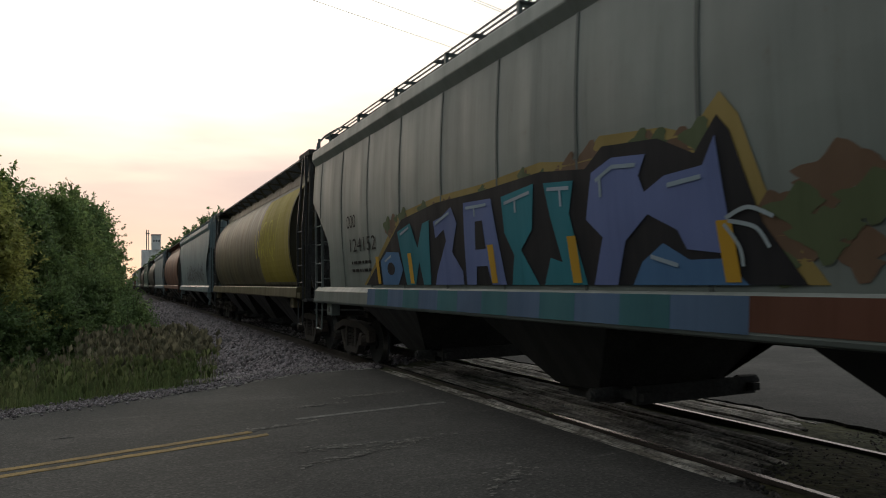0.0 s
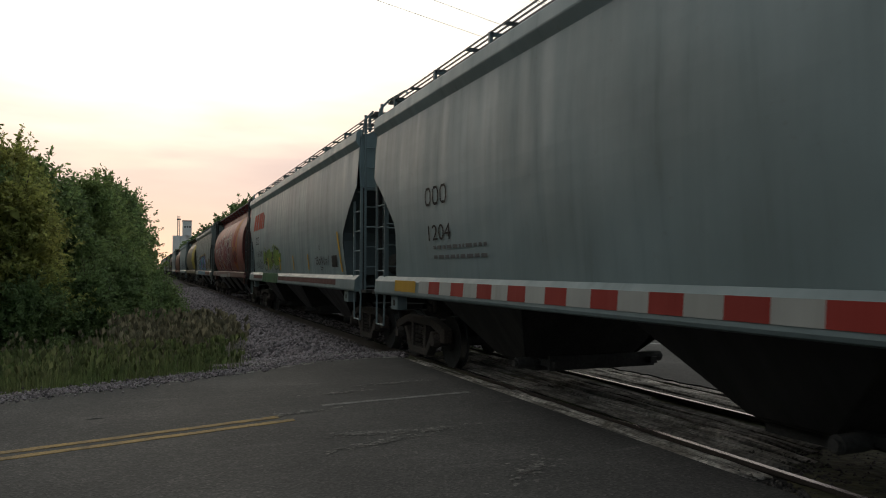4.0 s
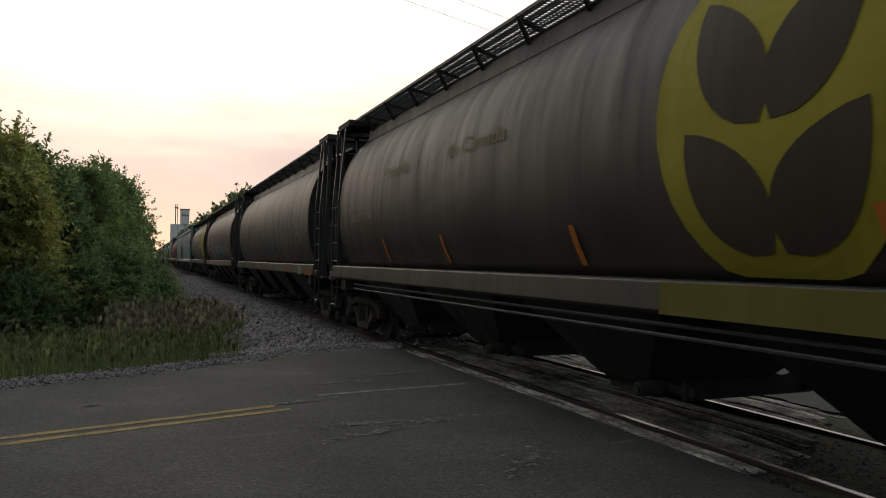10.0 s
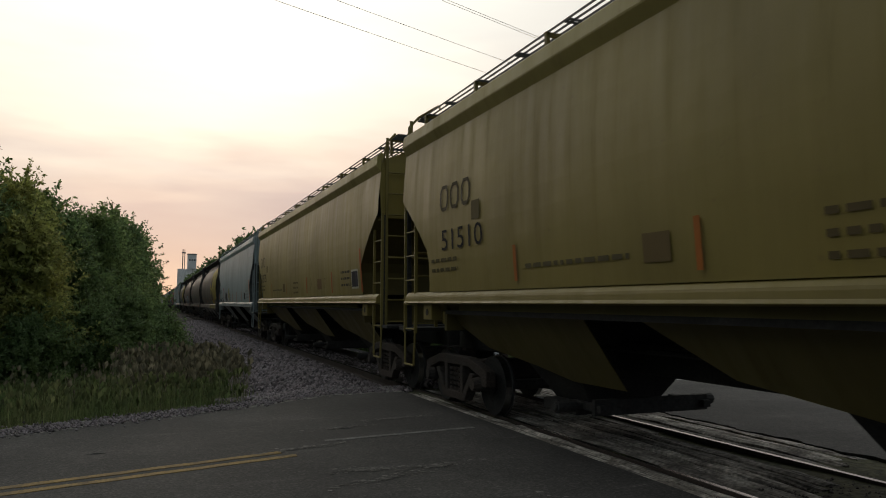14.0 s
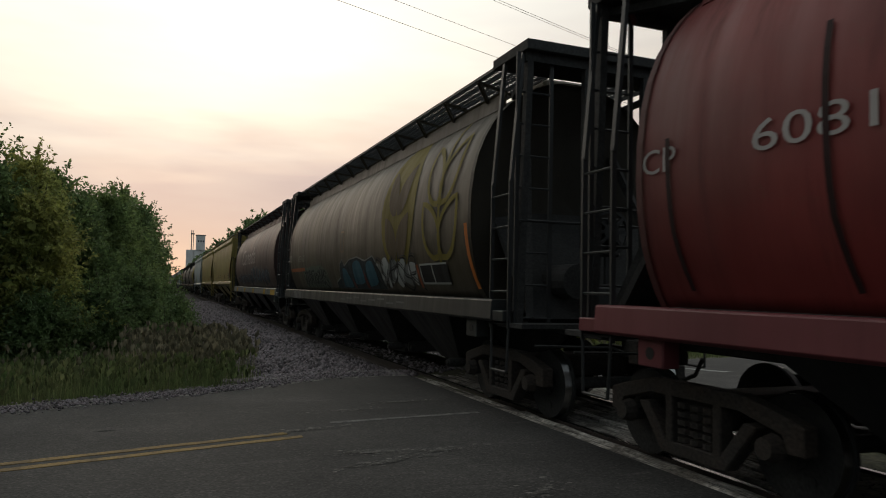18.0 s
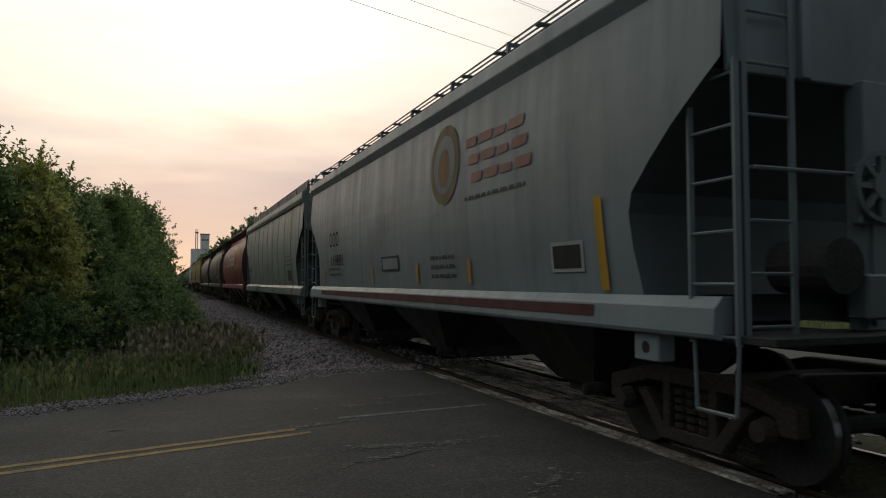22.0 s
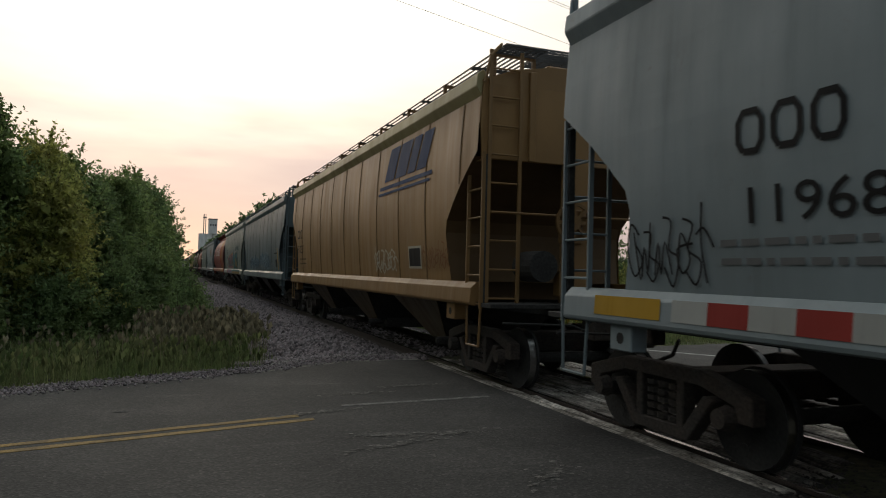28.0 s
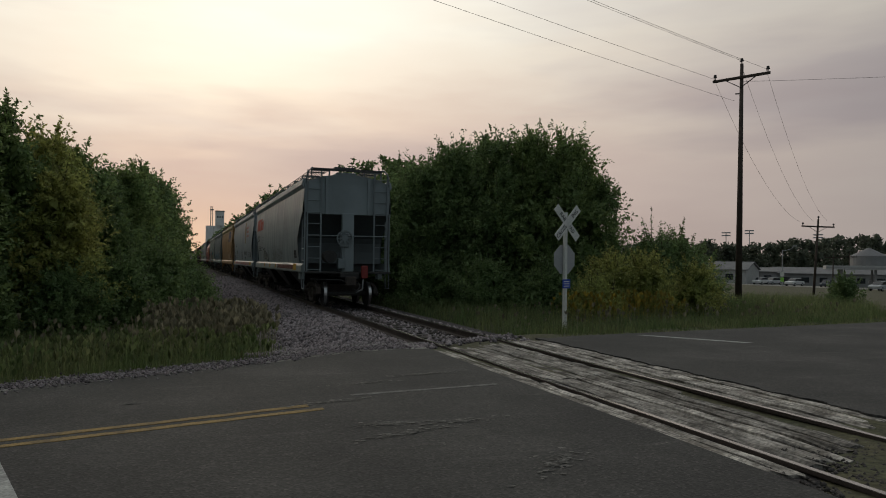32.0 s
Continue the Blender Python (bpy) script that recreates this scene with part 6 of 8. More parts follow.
def stroke_shapes(lines, width):
    """Thick painted lines: quads along each line, with square joins filled by small ovals."""
    pts, faces = [], []
    for line in lines:
        fine = [line[0]]
        for a, b in zip(line, line[1:]):
            m = max(1, int(math.hypot(b[0] - a[0], b[1] - a[1]) / 0.16))
            fine += [(a[0] + (b[0] - a[0]) * k / m, a[1] + (b[1] - a[1]) * k / m) for k in range(1, m + 1)]
        base = len(pts)
        for k, (d, z) in enumerate(fine):
            p, q = fine[max(0, k - 1)], fine[min(len(fine) - 1, k + 1)]
            l = math.hypot(q[0] - p[0], q[1] - p[1]) or 1
            nx, nz = -(q[1] - p[1]) / l * width / 2, (q[0] - p[0]) / l * width / 2
            pts += [(d + nx, z + nz), (d - nx, z - nz)]
        faces += [(base + 2 * k, base + 2 * k + 1, base + 2 * k + 3, base + 2 * k + 2) for k in range(len(fine) - 1)]
    return pts, faces


def words_on(car, wide, words, d, z, size, colour, layer=1, shear=0.0, name="lettering", label="", stretch=1.0, span=None):
    """A word painted on the side, starting at distance d with its foot at z."""
    me = text_mesh(words, size, 0.0, "LEFT", shear)
    bm = bmesh.new()
    bm.from_mesh(me)
    bmesh.ops.triangulate(bm, faces=bm.faces)
    if size > 0.5:
        for _ in range(3):
            long = [e for e in bm.edges if e.calc_length() > 0.16]
            if not long:
                break
            bmesh.ops.subdivide_edges(bm, edges=long, cuts=1)
            bmesh.ops.triangulate(bm, faces=bm.faces)
    if span:
        us = [v.co.x for v in bm.verts]
        stretch = span / (max(us) - min(us))
    for v in bm.verts:
        u, w = v.co.x * stretch, v.co.y
        zz = z + w
        v.co = (-(wide(zz) + 0.010 + 0.0035 * layer), SILL_HALF - d - u, zz)
    bm.to_mesh(me)
    bm.free()
    me.materials.append(INK)
    return part(name, me, None, car, label, colour=colour)


def fake_mark(car, wide, d, z, count, size, colour, name="reporting_mark", span=None):
    """A company mark as plain rounded shapes of the letters' size."""
    w = span / (1.3 * count - 0.3) if span else size * 0.62
    t = size * 0.15
    loops = [[(d + k * w * 1.3 + a * w, z + b * size) for a, b in ((0.25, 0.06), (0.75, 0.06), (0.94, 0.28), (0.94, 0.72), (0.75, 0.94), (0.25, 0.94), (0.06, 0.72), (0.06, 0.28), (0.25, 0.06))] for k in range(count)]
    marking(car, wide, name, stroke_shapes(loops, t), colour, 1, "company mark as plain rounded shapes")


def small_print(car, wide, d, z, rows, length, colour, seed=0):
    """Unreadable stencilling as short plain bars."""
    r = random.Random(seed)
    rects = []
    for k in range(rows):
        u = d
        while u < d + length:
            w = 0.06 + 0.16 * r.random()
            rects.append((u, z - 0.14 * k, min(u + w, d + length), z - 0.14 * k + 0.05))
            u += w + 0.05
    marking(car, wide, "stencil_bars", flat_block(*rects), colour, 1)["kind"] = "stuff"


def curved(points, n=4):
    """A smooth line through the given points."""
    out = []
    p = [points[0]] + list(points) + [points[-1]]
    for i in range(1, len(p) - 2):
        for k in range(n):
            u = k / n
            out.append(tuple(0.5 * (2 * p[i][c] + (p[i + 1][c] - p[i - 1][c]) * u + (2 * p[i - 1][c] - 5 * p[i][c] + 4 * p[i + 1][c] - p[i + 2][c]) * u * u
                                    + (3 * p[i][c] - p[i - 1][c] - 3 * p[i + 1][c] + p[i + 2][c]) * u ** 3) for c in (0, 1)))
    return out + [tuple(points[-1])]


SCRAWLS = ([[(0.0, 0.1), (0.3, 0.95), (0.42, 0.15), (0.72, 0.9), (1.05, 0.1)]],
           [[(0.9, 0.8), (0.35, 1.02), (0.08, 0.5), (0.5, -0.02), (1.0, 0.32), (0.62, 0.62)]],
           [[(0.1, -0.05), (0.15, 0.85), (0.7, 1.05), (0.62, 0.45), (0.22, 0.36), (1.0, -0.08)]],
           [[(0.5, 1.12), (0.33, 0.5), (0.58, -0.1)], [(0.05, 0.58), (0.5, 0.78), (1.0, 0.52)]],
           [[(0.02, 0.9), (0.32, 0.02), (0.6, 0.62), (0.8, 0.08), (1.08, 1.05)]],
           [[(0.15, 0.2), (0.5, 1.0), (0.85, 0.4), (0.4, 0.12), (0.2, 0.55), (1.1, 0.75)]],
           [[(0.05, 1.0), (0.55, 0.86), (0.28, 0.45), (0.85, 0.3), (0.5, -0.12), (0.02, 0.12)]])


def letter_lines(r, d, z, w, h):
    """The curling strokes of one unreadable sign."""
    return [curved([(d + w * (u + 0.12 * (r.random() - 0.5)), z + h * (s + 0.14 * (r.random() - 0.5))) for u, s in line]) for line in SCRAWLS[r.randrange(len(SCRAWLS))]]


def graffiti(car, wide, d0, d1, z0, z1, fills, outline, halo=None, letters=5, seed=1, fat=0.30, shine=None, lift=0.0, label="bold spray-painted lettering, unreadable"):
    """A big sprayed piece: halo, dark outline, fills in turn and highlights."""
    r = random.Random(seed)
    w = (d1 - d0) / letters
    signs = [letter_lines(r, d0 + k * w, z0 + lift * k, w * 1.02, (z1 - z0) * (0.88 + 0.2 * r.random())) for k in range(letters)]
    every = [l for s in signs for l in s]
    t = fat * min(w, z1 - z0)
    ends = lambda k: [oval(p[0], p[1], k, k, 10) for l in every for p in l]

    def both(lines, width):
        p, f = stroke_shapes(lines, width)
        p2, f2 = outline_fill([oval(q[0], q[1], width / 2, width / 2, 12) for l in lines for q in (l[0], l[-1])], 2)
        return p + p2, f + [tuple(i + len(p) for i in q) for q in f2]

    if halo:
        marking(car, wide, "graffiti_halo", both(every, t + 0.34), halo, 0, label)
    for j, s in enumerate(signs):
        marking(car, wide, "graffiti_outline", both(s, t + min(0.13, 0.4 * t)), outline, 2 + 0.5 * j, label)
        marking(car, wide, "graffiti_fill", both(s, t), fills[j % len(fills)], 2.25 + 0.5 * j, label)
    if shine:
        marking(car, wide, "graffiti_shine", stroke_shapes([[(p[0] - t * 0.2, p[1] + t * 0.25) for p in l[:2]] for l in every], t * 0.16), shine, 3 + 0.5 * letters)


def blob(r, d, z, rd, rz, n=9):
    """A rough closed outline round a point."""
    pts = [(d + rd * (0.6 + 0.7 * r.random()) * math.cos(6.283 * k / n), z + rz * (0.6 + 0.7 * r.random()) * math.sin(6.283 * k / n)) for k in range(n)]
    return curved(pts + pts[:1], 3)[:-1]


def smeared(car, wide, d0, d1, z0, z1, colours, line, edge, seed, many=14):
    """A worn sprayed piece: overlapping rough patches of colour under thin scrawled lines, unreadable."""
    r = random.Random(seed)
    note = "worn spray-painted piece, unreadable"
    zm, hz = (z0 + z1) / 2, (z1 - z0) / 2
    step = (d1 - d0) / many
    for k in range(many):
        rz = hz * (0.55 + 0.35 * r.random())
        z = min(max(zm + hz * 0.5 * (r.random() - 0.5), 1.56 + rz * 1.2), z1)
        marking(car, wide, "graffiti_fill", outline_fill([blob(r, d0 + step * (k + 0.5), z, step * (0.9 + 0.5 * r.random()), rz)], 4), colours[k % len(colours)], 0.6 + 0.25 * k, note)
    top = 0.8 + 0.25 * many
    w = (d1 - d0) / max(4, many * 2 // 3)
    for k in range(max(4, many * 2 // 3)):
        lines = letter_lines(r, d0 + k * w, z0 + 0.05, w * 1.6, (z1 - z0) * 0.9)
        marking(car, wide, "graffiti_outline", stroke_shapes(lines, 0.028), line, top + 0.2 * k, note)
        if edge:
            marking(car, wide, "graffiti_shine", stroke_shapes([[(d + 0.04, z + 0.04) for d, z in l] for l in lines], 0.02), edge, top + 0.1 + 0.2 * k, note)


def tag(car, wide, d0, d1, z0, z1, colour, seed, width=0.035, letters=6):
    """A thin scrawled tag, unreadable."""
    r = random.Random(seed)
    letters = max(letters, int((d1 - d0) / (0.8 * (z1 - z0)))) * 2
    w = (d1 - d0) / letters
    lines = [l for k in range(letters) for l in letter_lines(r, d0 + k * w, z0, w * 1.7, (z1 - z0) * (0.6 + 0.45 * r.random()))]
    marking(car, wide, "graffiti_tag", stroke_shapes(lines, width * 0.75), colour, 3, "thin scrawled spray tag, unreadable")


def wheat(car, wide, d, z, disc, leaf, size=1.0):
    """The painted sheaf: a full disc with leaves cut out of it, and the same in outline beside it."""
    marking(car, wide, "sheaf_disc", outline_fill([oval(d, z, 1.05 * size, 1.35 * size, 36)], 8), disc, 0, "painted sheaf of grain")
    shapes = [leaf_shape(d - 0.05, z - 1.05 * size, 1.1 * size, 0.30 * size, -38), leaf_shape(d + 0.05, z - 1.05 * size, 1.1 * size, 0.30 * size, 38),
              leaf_shape(d - 0.05, z - 0.2 * size, 1.15 * size, 0.28 * size, -32), leaf_shape(d + 0.05, z - 0.2 * size, 1.15 * size, 0.28 * size, 32)]
    marking(car, wide, "sheaf_leaf", outline_fill(shapes, 5), leaf, 2, "leaves of the painted sheaf")


def wheat_lines(car, wide, d, z, line, size=1.0, width=0.06):
    loops = [leaf_shape(d - 0.06, z - 1.15 * size, 1.25 * size, 0.36 * size, -36), leaf_shape(d + 0.06, z - 1.15 * size, 1.25 * size, 0.36 * size, 36),
             leaf_shape(d - 0.06, z - 0.2 * size, 1.3 * size, 0.33 * size, -30), leaf_shape(d + 0.06, z - 0.2 * size, 1.3 * size, 0.33 * size, 30)]
    marking(car, wide, "sheaf_outline", stroke_shapes([l + l[:1] for l in loops] + [[(d, z - 1.3 * size), (d, z + 1.3 * size)]], width), line, 2, "sheaf of grain painted in outline")


def reflectors(car, places, colour, z0=1.62, z1=2.1, w=0.07, wide=None, slant=0.0):
    """Upright strips of reflective tape."""
    for d in places:
        marking(car, wide, "reflector_strip", flat_block((d, z0, d + w, z1, slant)), colour, 5, "upright reflective strip")


def on_sill(car, rects, colour, layer=0, name="sill_stripe", label=""):
    """Bars painted on the outer face of the sill."""
    for d0, d1, z0, z1 in rects:
        x0, x1 = (-(1.60 - (z - 1.18) * 0.077 + 0.004 + 0.002 * layer) for z in (z0, z1))
        g = Geo().add([(x0, SILL_HALF - d0, z0), (x0, SILL_HALF - d1, z0), (x1, SILL_HALF - d1, z1), (x1, SILL_HALF - d0, z1)], [(0, 1, 2, 3)])
        part(name, g, INK, car, label, colour=tuple(0.75 * k for k in colour))


WHITE, BLACK, ORANGE, RED, YELLOW = (0.5, 0.5, 0.47), (0.008, 0.008, 0.009), (0.52, 0.16, 0.03), (0.38, 0.045, 0.035), (0.58, 0.33, 0.03)
PROTO = {}


def car_like(kind):
    """A car of this kind: the first is built, the others are copies of it as it was before any marking."""
    if kind not in PROTO:
        PROTO[kind] = {"seamed": lambda: make_flat_car(True), "high": lambda: make_flat_car(False, (1.585, 1.775), "strip", -1),
                       "skirted": lambda: make_flat_car(False, (1.405, 1.63), "cut"), "smooth": lambda: make_flat_car(False), "round": make_round_car}[kind]()
    return copy_thing(PROTO[kind], pose(0, 0, 0))


def base_name(o):
    return o.name.split(".")[0]


def coloured(kind, main, label, bays=None, sill=None, ends=None, trim=None, metal=None, mid=8.1, turned=False):
    """A car in its paint: main colour, hopper bays, sill, ends (darkened for shade), roof edge, ladders. mid: the
    middle of its frame, from where its markings are counted.
    """
    car = car_like(kind)
    main, sill, trim, bays = (c and tuple(f * k * w for k, w in zip(c, (0.94, 1.0, 1.01))) for c, f in ((main, 0.78), (sill or main, 0.66), (trim, 0.8), (bays, 0.8)))
    for o in car.children:
        o.matrix_basis = pose(0, SILL_HALF - mid, 0, 0, 0, 180 if turned else 0) @ o.matrix_basis
    car["label"] = label
    # near black for bay plates without given paint: under-car shade as colour
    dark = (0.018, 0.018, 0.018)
    # body paint times 0.4: the shade on the ends is put into colour
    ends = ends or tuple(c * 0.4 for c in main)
    for o in car.children_recursive:
        n = base_name(o)
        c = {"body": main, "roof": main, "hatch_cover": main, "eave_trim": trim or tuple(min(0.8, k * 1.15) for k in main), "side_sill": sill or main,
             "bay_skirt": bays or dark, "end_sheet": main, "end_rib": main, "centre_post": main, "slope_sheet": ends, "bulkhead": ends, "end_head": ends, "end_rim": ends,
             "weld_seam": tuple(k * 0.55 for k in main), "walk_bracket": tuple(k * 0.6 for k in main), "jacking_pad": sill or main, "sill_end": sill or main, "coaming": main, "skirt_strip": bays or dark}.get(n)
        o.color = (*(c or metal or (tuple(k * 0.8 for k in main) if kind != "round" else (0.03, 0.03, 0.03))), 1)
    return car


def sill_stripes(car, first=YELLOW, second=RED, third=WHITE, dim=1.0, until=15.6):
    """Reflective tape in turn along the sill."""
    d, reds, whites = 1.9, [], []
    on_sill(car, [(0.75, 1.75, 1.24, 1.42)], first, 1, "sill_reflector", "yellow reflective tape")
    k = 0
    while d < until:
        (reds if k % 2 else whites).append((d, min(d + 0.42, until), 1.24, 1.42))
        d += 0.42
        k += 1
    on_sill(car, reds, tuple(c * dim for c in second), 1, "sill_tape", "red reflective tape")
    on_sill(car, whites, tuple(c * dim for c in third), 1, "sill_tape", "white reflective tape")


def logo_bars(car, wide, d, z, widths, height, colour, slant=0.25, name="logo"):
    """A company name as plain slanted blocks in its colour."""
    rects, u = [], d
    for w in widths:
        rects.append((u, z, u + w, z + height * (1.0 if w > 0.3 else 0.8), slant))
        u += w + 0.09
    marking(car, wide, name, flat_block(*rects), colour, 1, "company logo as plain slanted blocks")


GREY, PALE, BLUEGREY = (0.25, 0.268, 0.25), (0.275, 0.335, 0.348), (0.14, 0.185, 0.205)
DME_Y, DME_O = (0.38, 0.275, 0.065), (0.40, 0.205, 0.068)
CAN_RED, CAN_BROWN, CAN_DARK = (0.31, 0.04, 0.032), (0.105, 0.054, 0.04), (0.070, 0.053, 0.040)
F, C = wide_flat, wide_round


def consist():
    """All cars, front to back, the numbers being their order in the train."""
    cars = {}
    # cars already past the crossing at the start
    ahead = [("round", (0.14, 0.105, 0.045), "yellow-brown cylindrical grain hopper with a faded sheaf"), ("smooth", PALE, "pale grey covered hopper, scrawled with tags"),
             ("round", (0.24, 0.085, 0.05), "orange-brown weathered cylindrical grain hopper"), ("smooth", (0.28, 0.32, 0.34), "pale blue-grey weathered covered hopper"),
             ("round", CAN_DARK, "dark brown weathered cylindrical grain hopper"), ("seamed", (0.14, 0.20, 0.16), "green-grey weathered steel covered hopper"), ("round", CAN_BROWN, "brown weathered cylindrical grain hopper"),
             ("smooth", GREY, "grey weathered steel covered hopper"), ("smooth", PALE, "pale grey weathered covered hopper"), ("round", CAN_RED, "red weathered cylindrical grain hopper"), ("smooth", GREY, "grey weathered steel covered hopper"), ("round", CAN_DARK, "dark weathered cylindrical grain hopper")]
    for k, (kind, col, lab) in enumerate(ahead):
        cars[-1 - k] = coloured(kind, col, lab)
    marking(cars[-1], C, "gold_panel", flat_block((11.3, 1.6, 15.4, 4.0)), (0.30, 0.24, 0.03), 0, "faded yellow painted panel")
    tag(cars[-1], C, 10.6, 13.5, 2.3, 3.4, (0.45, 0.38, 0.04), 3, 0.09, 3)
    tag(cars[-2], F, 5, 14, 1.7, 2.6, (0.12, 0.12, 0.13), 4, 0.08)

    c = cars[0] = coloured("seamed", GREY, "grey covered hopper with a large teal and purple graffiti piece", mid=7.75)
    fake_mark(c, F, 2.05, 2.56, 3, 0.22, BLACK)
    words_on(c, F, "124152", 2.08, 2.12, 0.34, BLACK, span=1.4)
    small_print(c, F, 2.2, 1.9, 2, 1.1, BLACK, 1)
    r = random.Random(5)
    spots = [[(d + rr * math.cos(a) * (1 + 0.35 * math.sin(3 * a + d) + 0.2 * math.sin(7 * a)), z + rr * 0.7 * math.sin(a) * (1 + 0.35 * math.sin(4 * a + z))) for a in (2 * math.pi * k / 26 for k in range(26))]
             for d, z, rr in [(4.0 + 0.13 * k + 0.3 * r.random(), 2.30 + 0.003 * k + 0.26 * r.random() ** 1.5, 0.06 + 0.12 * r.random()) for k in range(52)] + [(11.3 + 0.055 * k, 1.62 + 0.6 * r.random(), 0.07 + 0.15 * r.random()) for k in range(66)]]
    marking(c, F, "overpaint", outline_fill([p for k, p in enumerate(spots) if k % 3], 3), (0.16, 0.10, 0.065), 0, "rust-brown roller paint")
    marking(c, F, "overpaint", outline_fill(spots[::3], 3), (0.095, 0.12, 0.06), 1, "dull green roller paint")
    note = "bold spray-painted letter, unreadable"
    area(c, F, "graffiti_halo", [((2.8, 1.53), (3.5, 1.9), (4.1, 2.25), (4.7, 2.6), (6.1, 2.70), (7.36, 2.70), (8.65, 2.76), (9.35, 2.66), (9.62, 2.84), (10.4, 2.76), (10.7, 2.66), (11.0, 2.9), (11.16, 2.7), (11.4, 2.0), (11.75, 1.53))], (0.30, 0.22, 0.075), 0, "tan sprayed edge", False)
    area(c, F, "graffiti_outline", [((2.95, 1.53), (3.6, 1.86), (4.2, 2.18), (4.8, 2.5), (6.1, 2.62), (7.36, 2.62), (8.65, 2.66), (9.4, 2.58), (9.66, 2.74), (10.36, 2.68), (10.74, 2.5), (10.97, 2.74), (11.08, 2.6), (11.3, 1.95), (11.6, 1.53))], (0.018, 0.018, 0.022), 2, "black sprayed ground", False)
    lilac, teal, blue = (0.14, 0.18, 0.37), (0.03, 0.205, 0.26), (0.075, 0.17, 0.33)
    for paint, loop in (
            (blue, ((3.82, 1.53), (3.79, 1.91), (4.1, 2.05), (4.62, 2.02), (4.75, 1.75), (4.5, 1.53))),
            (teal, ((4.85, 1.53), (4.62, 2.33), (5.15, 2.42), (5.38, 2.05), (5.6, 2.38), (5.84, 2.41), (5.75, 1.53), (5.5, 1.53), (5.4, 1.85), (5.2, 1.53))),
            (lilac, ((5.98, 2.38), (6.26, 2.42), (6.55, 2.52), (6.7, 2.3), (6.5, 1.95), (6.77, 1.7), (6.77, 1.53), (5.9, 1.53), (6.0, 1.7), (6.35, 2.1), (6.3, 2.25), (6.02, 2.15))),
            (lilac, ((6.91, 2.53), (7.61, 2.51), (7.83, 1.53), (7.5, 1.53), (7.42, 1.75), (7.15, 1.75), (7.1, 1.53), (6.85, 1.53))),
            (teal, ((7.85, 2.5), (8.53, 2.56), (8.45, 2.1), (8.2, 1.9), (8.5, 1.53), (7.95, 1.53), (8.05, 1.85), (7.88, 2.1))),
            (teal, ((8.71, 2.54), (9.22, 2.5), (9.12, 2.2), (9.32, 1.53), (8.6, 1.53), (8.75, 1.8), (8.95, 1.75), (8.8, 2.2))),
            (lilac, ((9.38, 2.12), (9.5, 2.53), (9.79, 2.62), (10.22, 2.58), (10.12, 2.42), (10.18, 2.28), (10.42, 2.38), (10.82, 2.4), (10.95, 2.6), (11.02, 2.0), (11.0, 1.75), (10.6, 1.8), (10.52, 1.95), (10.2, 2.1), (9.9, 1.9), (9.75, 1.53), (9.42, 1.53), (9.6, 1.95))),
            (blue, ((9.95, 1.53), (10.09, 1.72), (10.35, 1.86), (10.62, 1.72), (10.95, 1.72), (11.15, 1.53)))):
        area(c, F, "graffiti_fill", [loop], paint, 4, note, False)
    area(c, F, "graffiti_outline", [oval(4.25, 1.78, 0.17, 0.1, 10), ((7.2, 2.28), (7.38, 2.28), (7.42, 1.95), (7.16, 1.95))], (0.018, 0.018, 0.022), 5, "", False)
    shines = [[(4.75, 2.28), (5.1, 2.36)], [(6.05, 2.34), (6.5, 2.45)], [(6.98, 2.46), (7.5, 2.45)], [(7.92, 2.42), (8.45, 2.48)], [(8.78, 2.47), (9.15, 2.44)], [(9.56, 2.45), (9.8, 2.54), (10.1, 2.51)], [(10.45, 2.3), (10.8, 2.32)], [(4.0, 1.9), (4.3, 1.98)], [(10.2, 1.76), (10.5, 1.68)]]
    shines += [[(8.15, 2.46), (8.15, 2.3)], [(9.0, 2.46), (9.0, 2.28)], [(9.62, 2.48), (9.62, 2.3)], [(7.2, 2.46), (7.2, 2.34)]]
    marking(c, F, "graffiti_shine", stroke_shapes(shines, 0.035), (0.32, 0.40, 0.47), 6, "pale highlights and drips")
    flick = [[(11.0, 2.0), (11.2, 2.06), (11.4, 1.98)], [(11.02, 1.98), (11.25, 1.92), (11.35, 1.78)], [(10.98, 1.96), (11.1, 1.8), (11.12, 1.66)]]
    marking(c, F, "graffiti_shine", stroke_shapes([curved(l) for l in flick], 0.03), (0.36, 0.42, 0.46), 6)
    on_sill(c, [(3.2, 11.2, 1.2, 1.46)], (0.10, 0.17, 0.29), 1, "graffiti_fill", "blue spray paint running over the sill")
    on_sill(c, [(3.6 + 1.25 * k, 4.2 + 1.25 * k, 1.2, 1.46) for k in range(6)], (0.05, 0.18, 0.21), 2, "graffiti_fill", "teal spray paint on the sill")
    on_sill(c, [(11.2, 15, 1.22, 1.46)], (0.13, 0.05, 0.03), 1, "overpaint", "rust-brown paint on the sill")
    reflectors(c, [3.6, 5.02, 7.5, 9.1, 10.95], YELLOW, 1.55, 1.99, 0.14, F, -0.1)

    c = cars[1] = coloured("round", (0.30, 0.045, 0.036), "red cylindrical grain hopper covered in white graffiti", sill=(0.16, 0.05, 0.05), mid=8.10)
    words_on(c, C, "606325", 1.99, 2.60, 0.30, WHITE, span=1.45)
    fake_mark(c, C, 0.72, 2.62, 2, 0.27, WHITE, span=0.48)
    words_on(c, C, "Canada", 4.9, 2.75, 1.15, (0.46, 0.38, 0.32), 1, 0.18, "slogan", "white painted word", span=5.5)
    graffiti(c, C, 3.1, 9.8, 1.62, 2.95, [(0.20, 0.036, 0.045), (0.15, 0.03, 0.045), (0.24, 0.045, 0.045)], (0.42, 0.42, 0.41), None, 5, 23, 0.32)
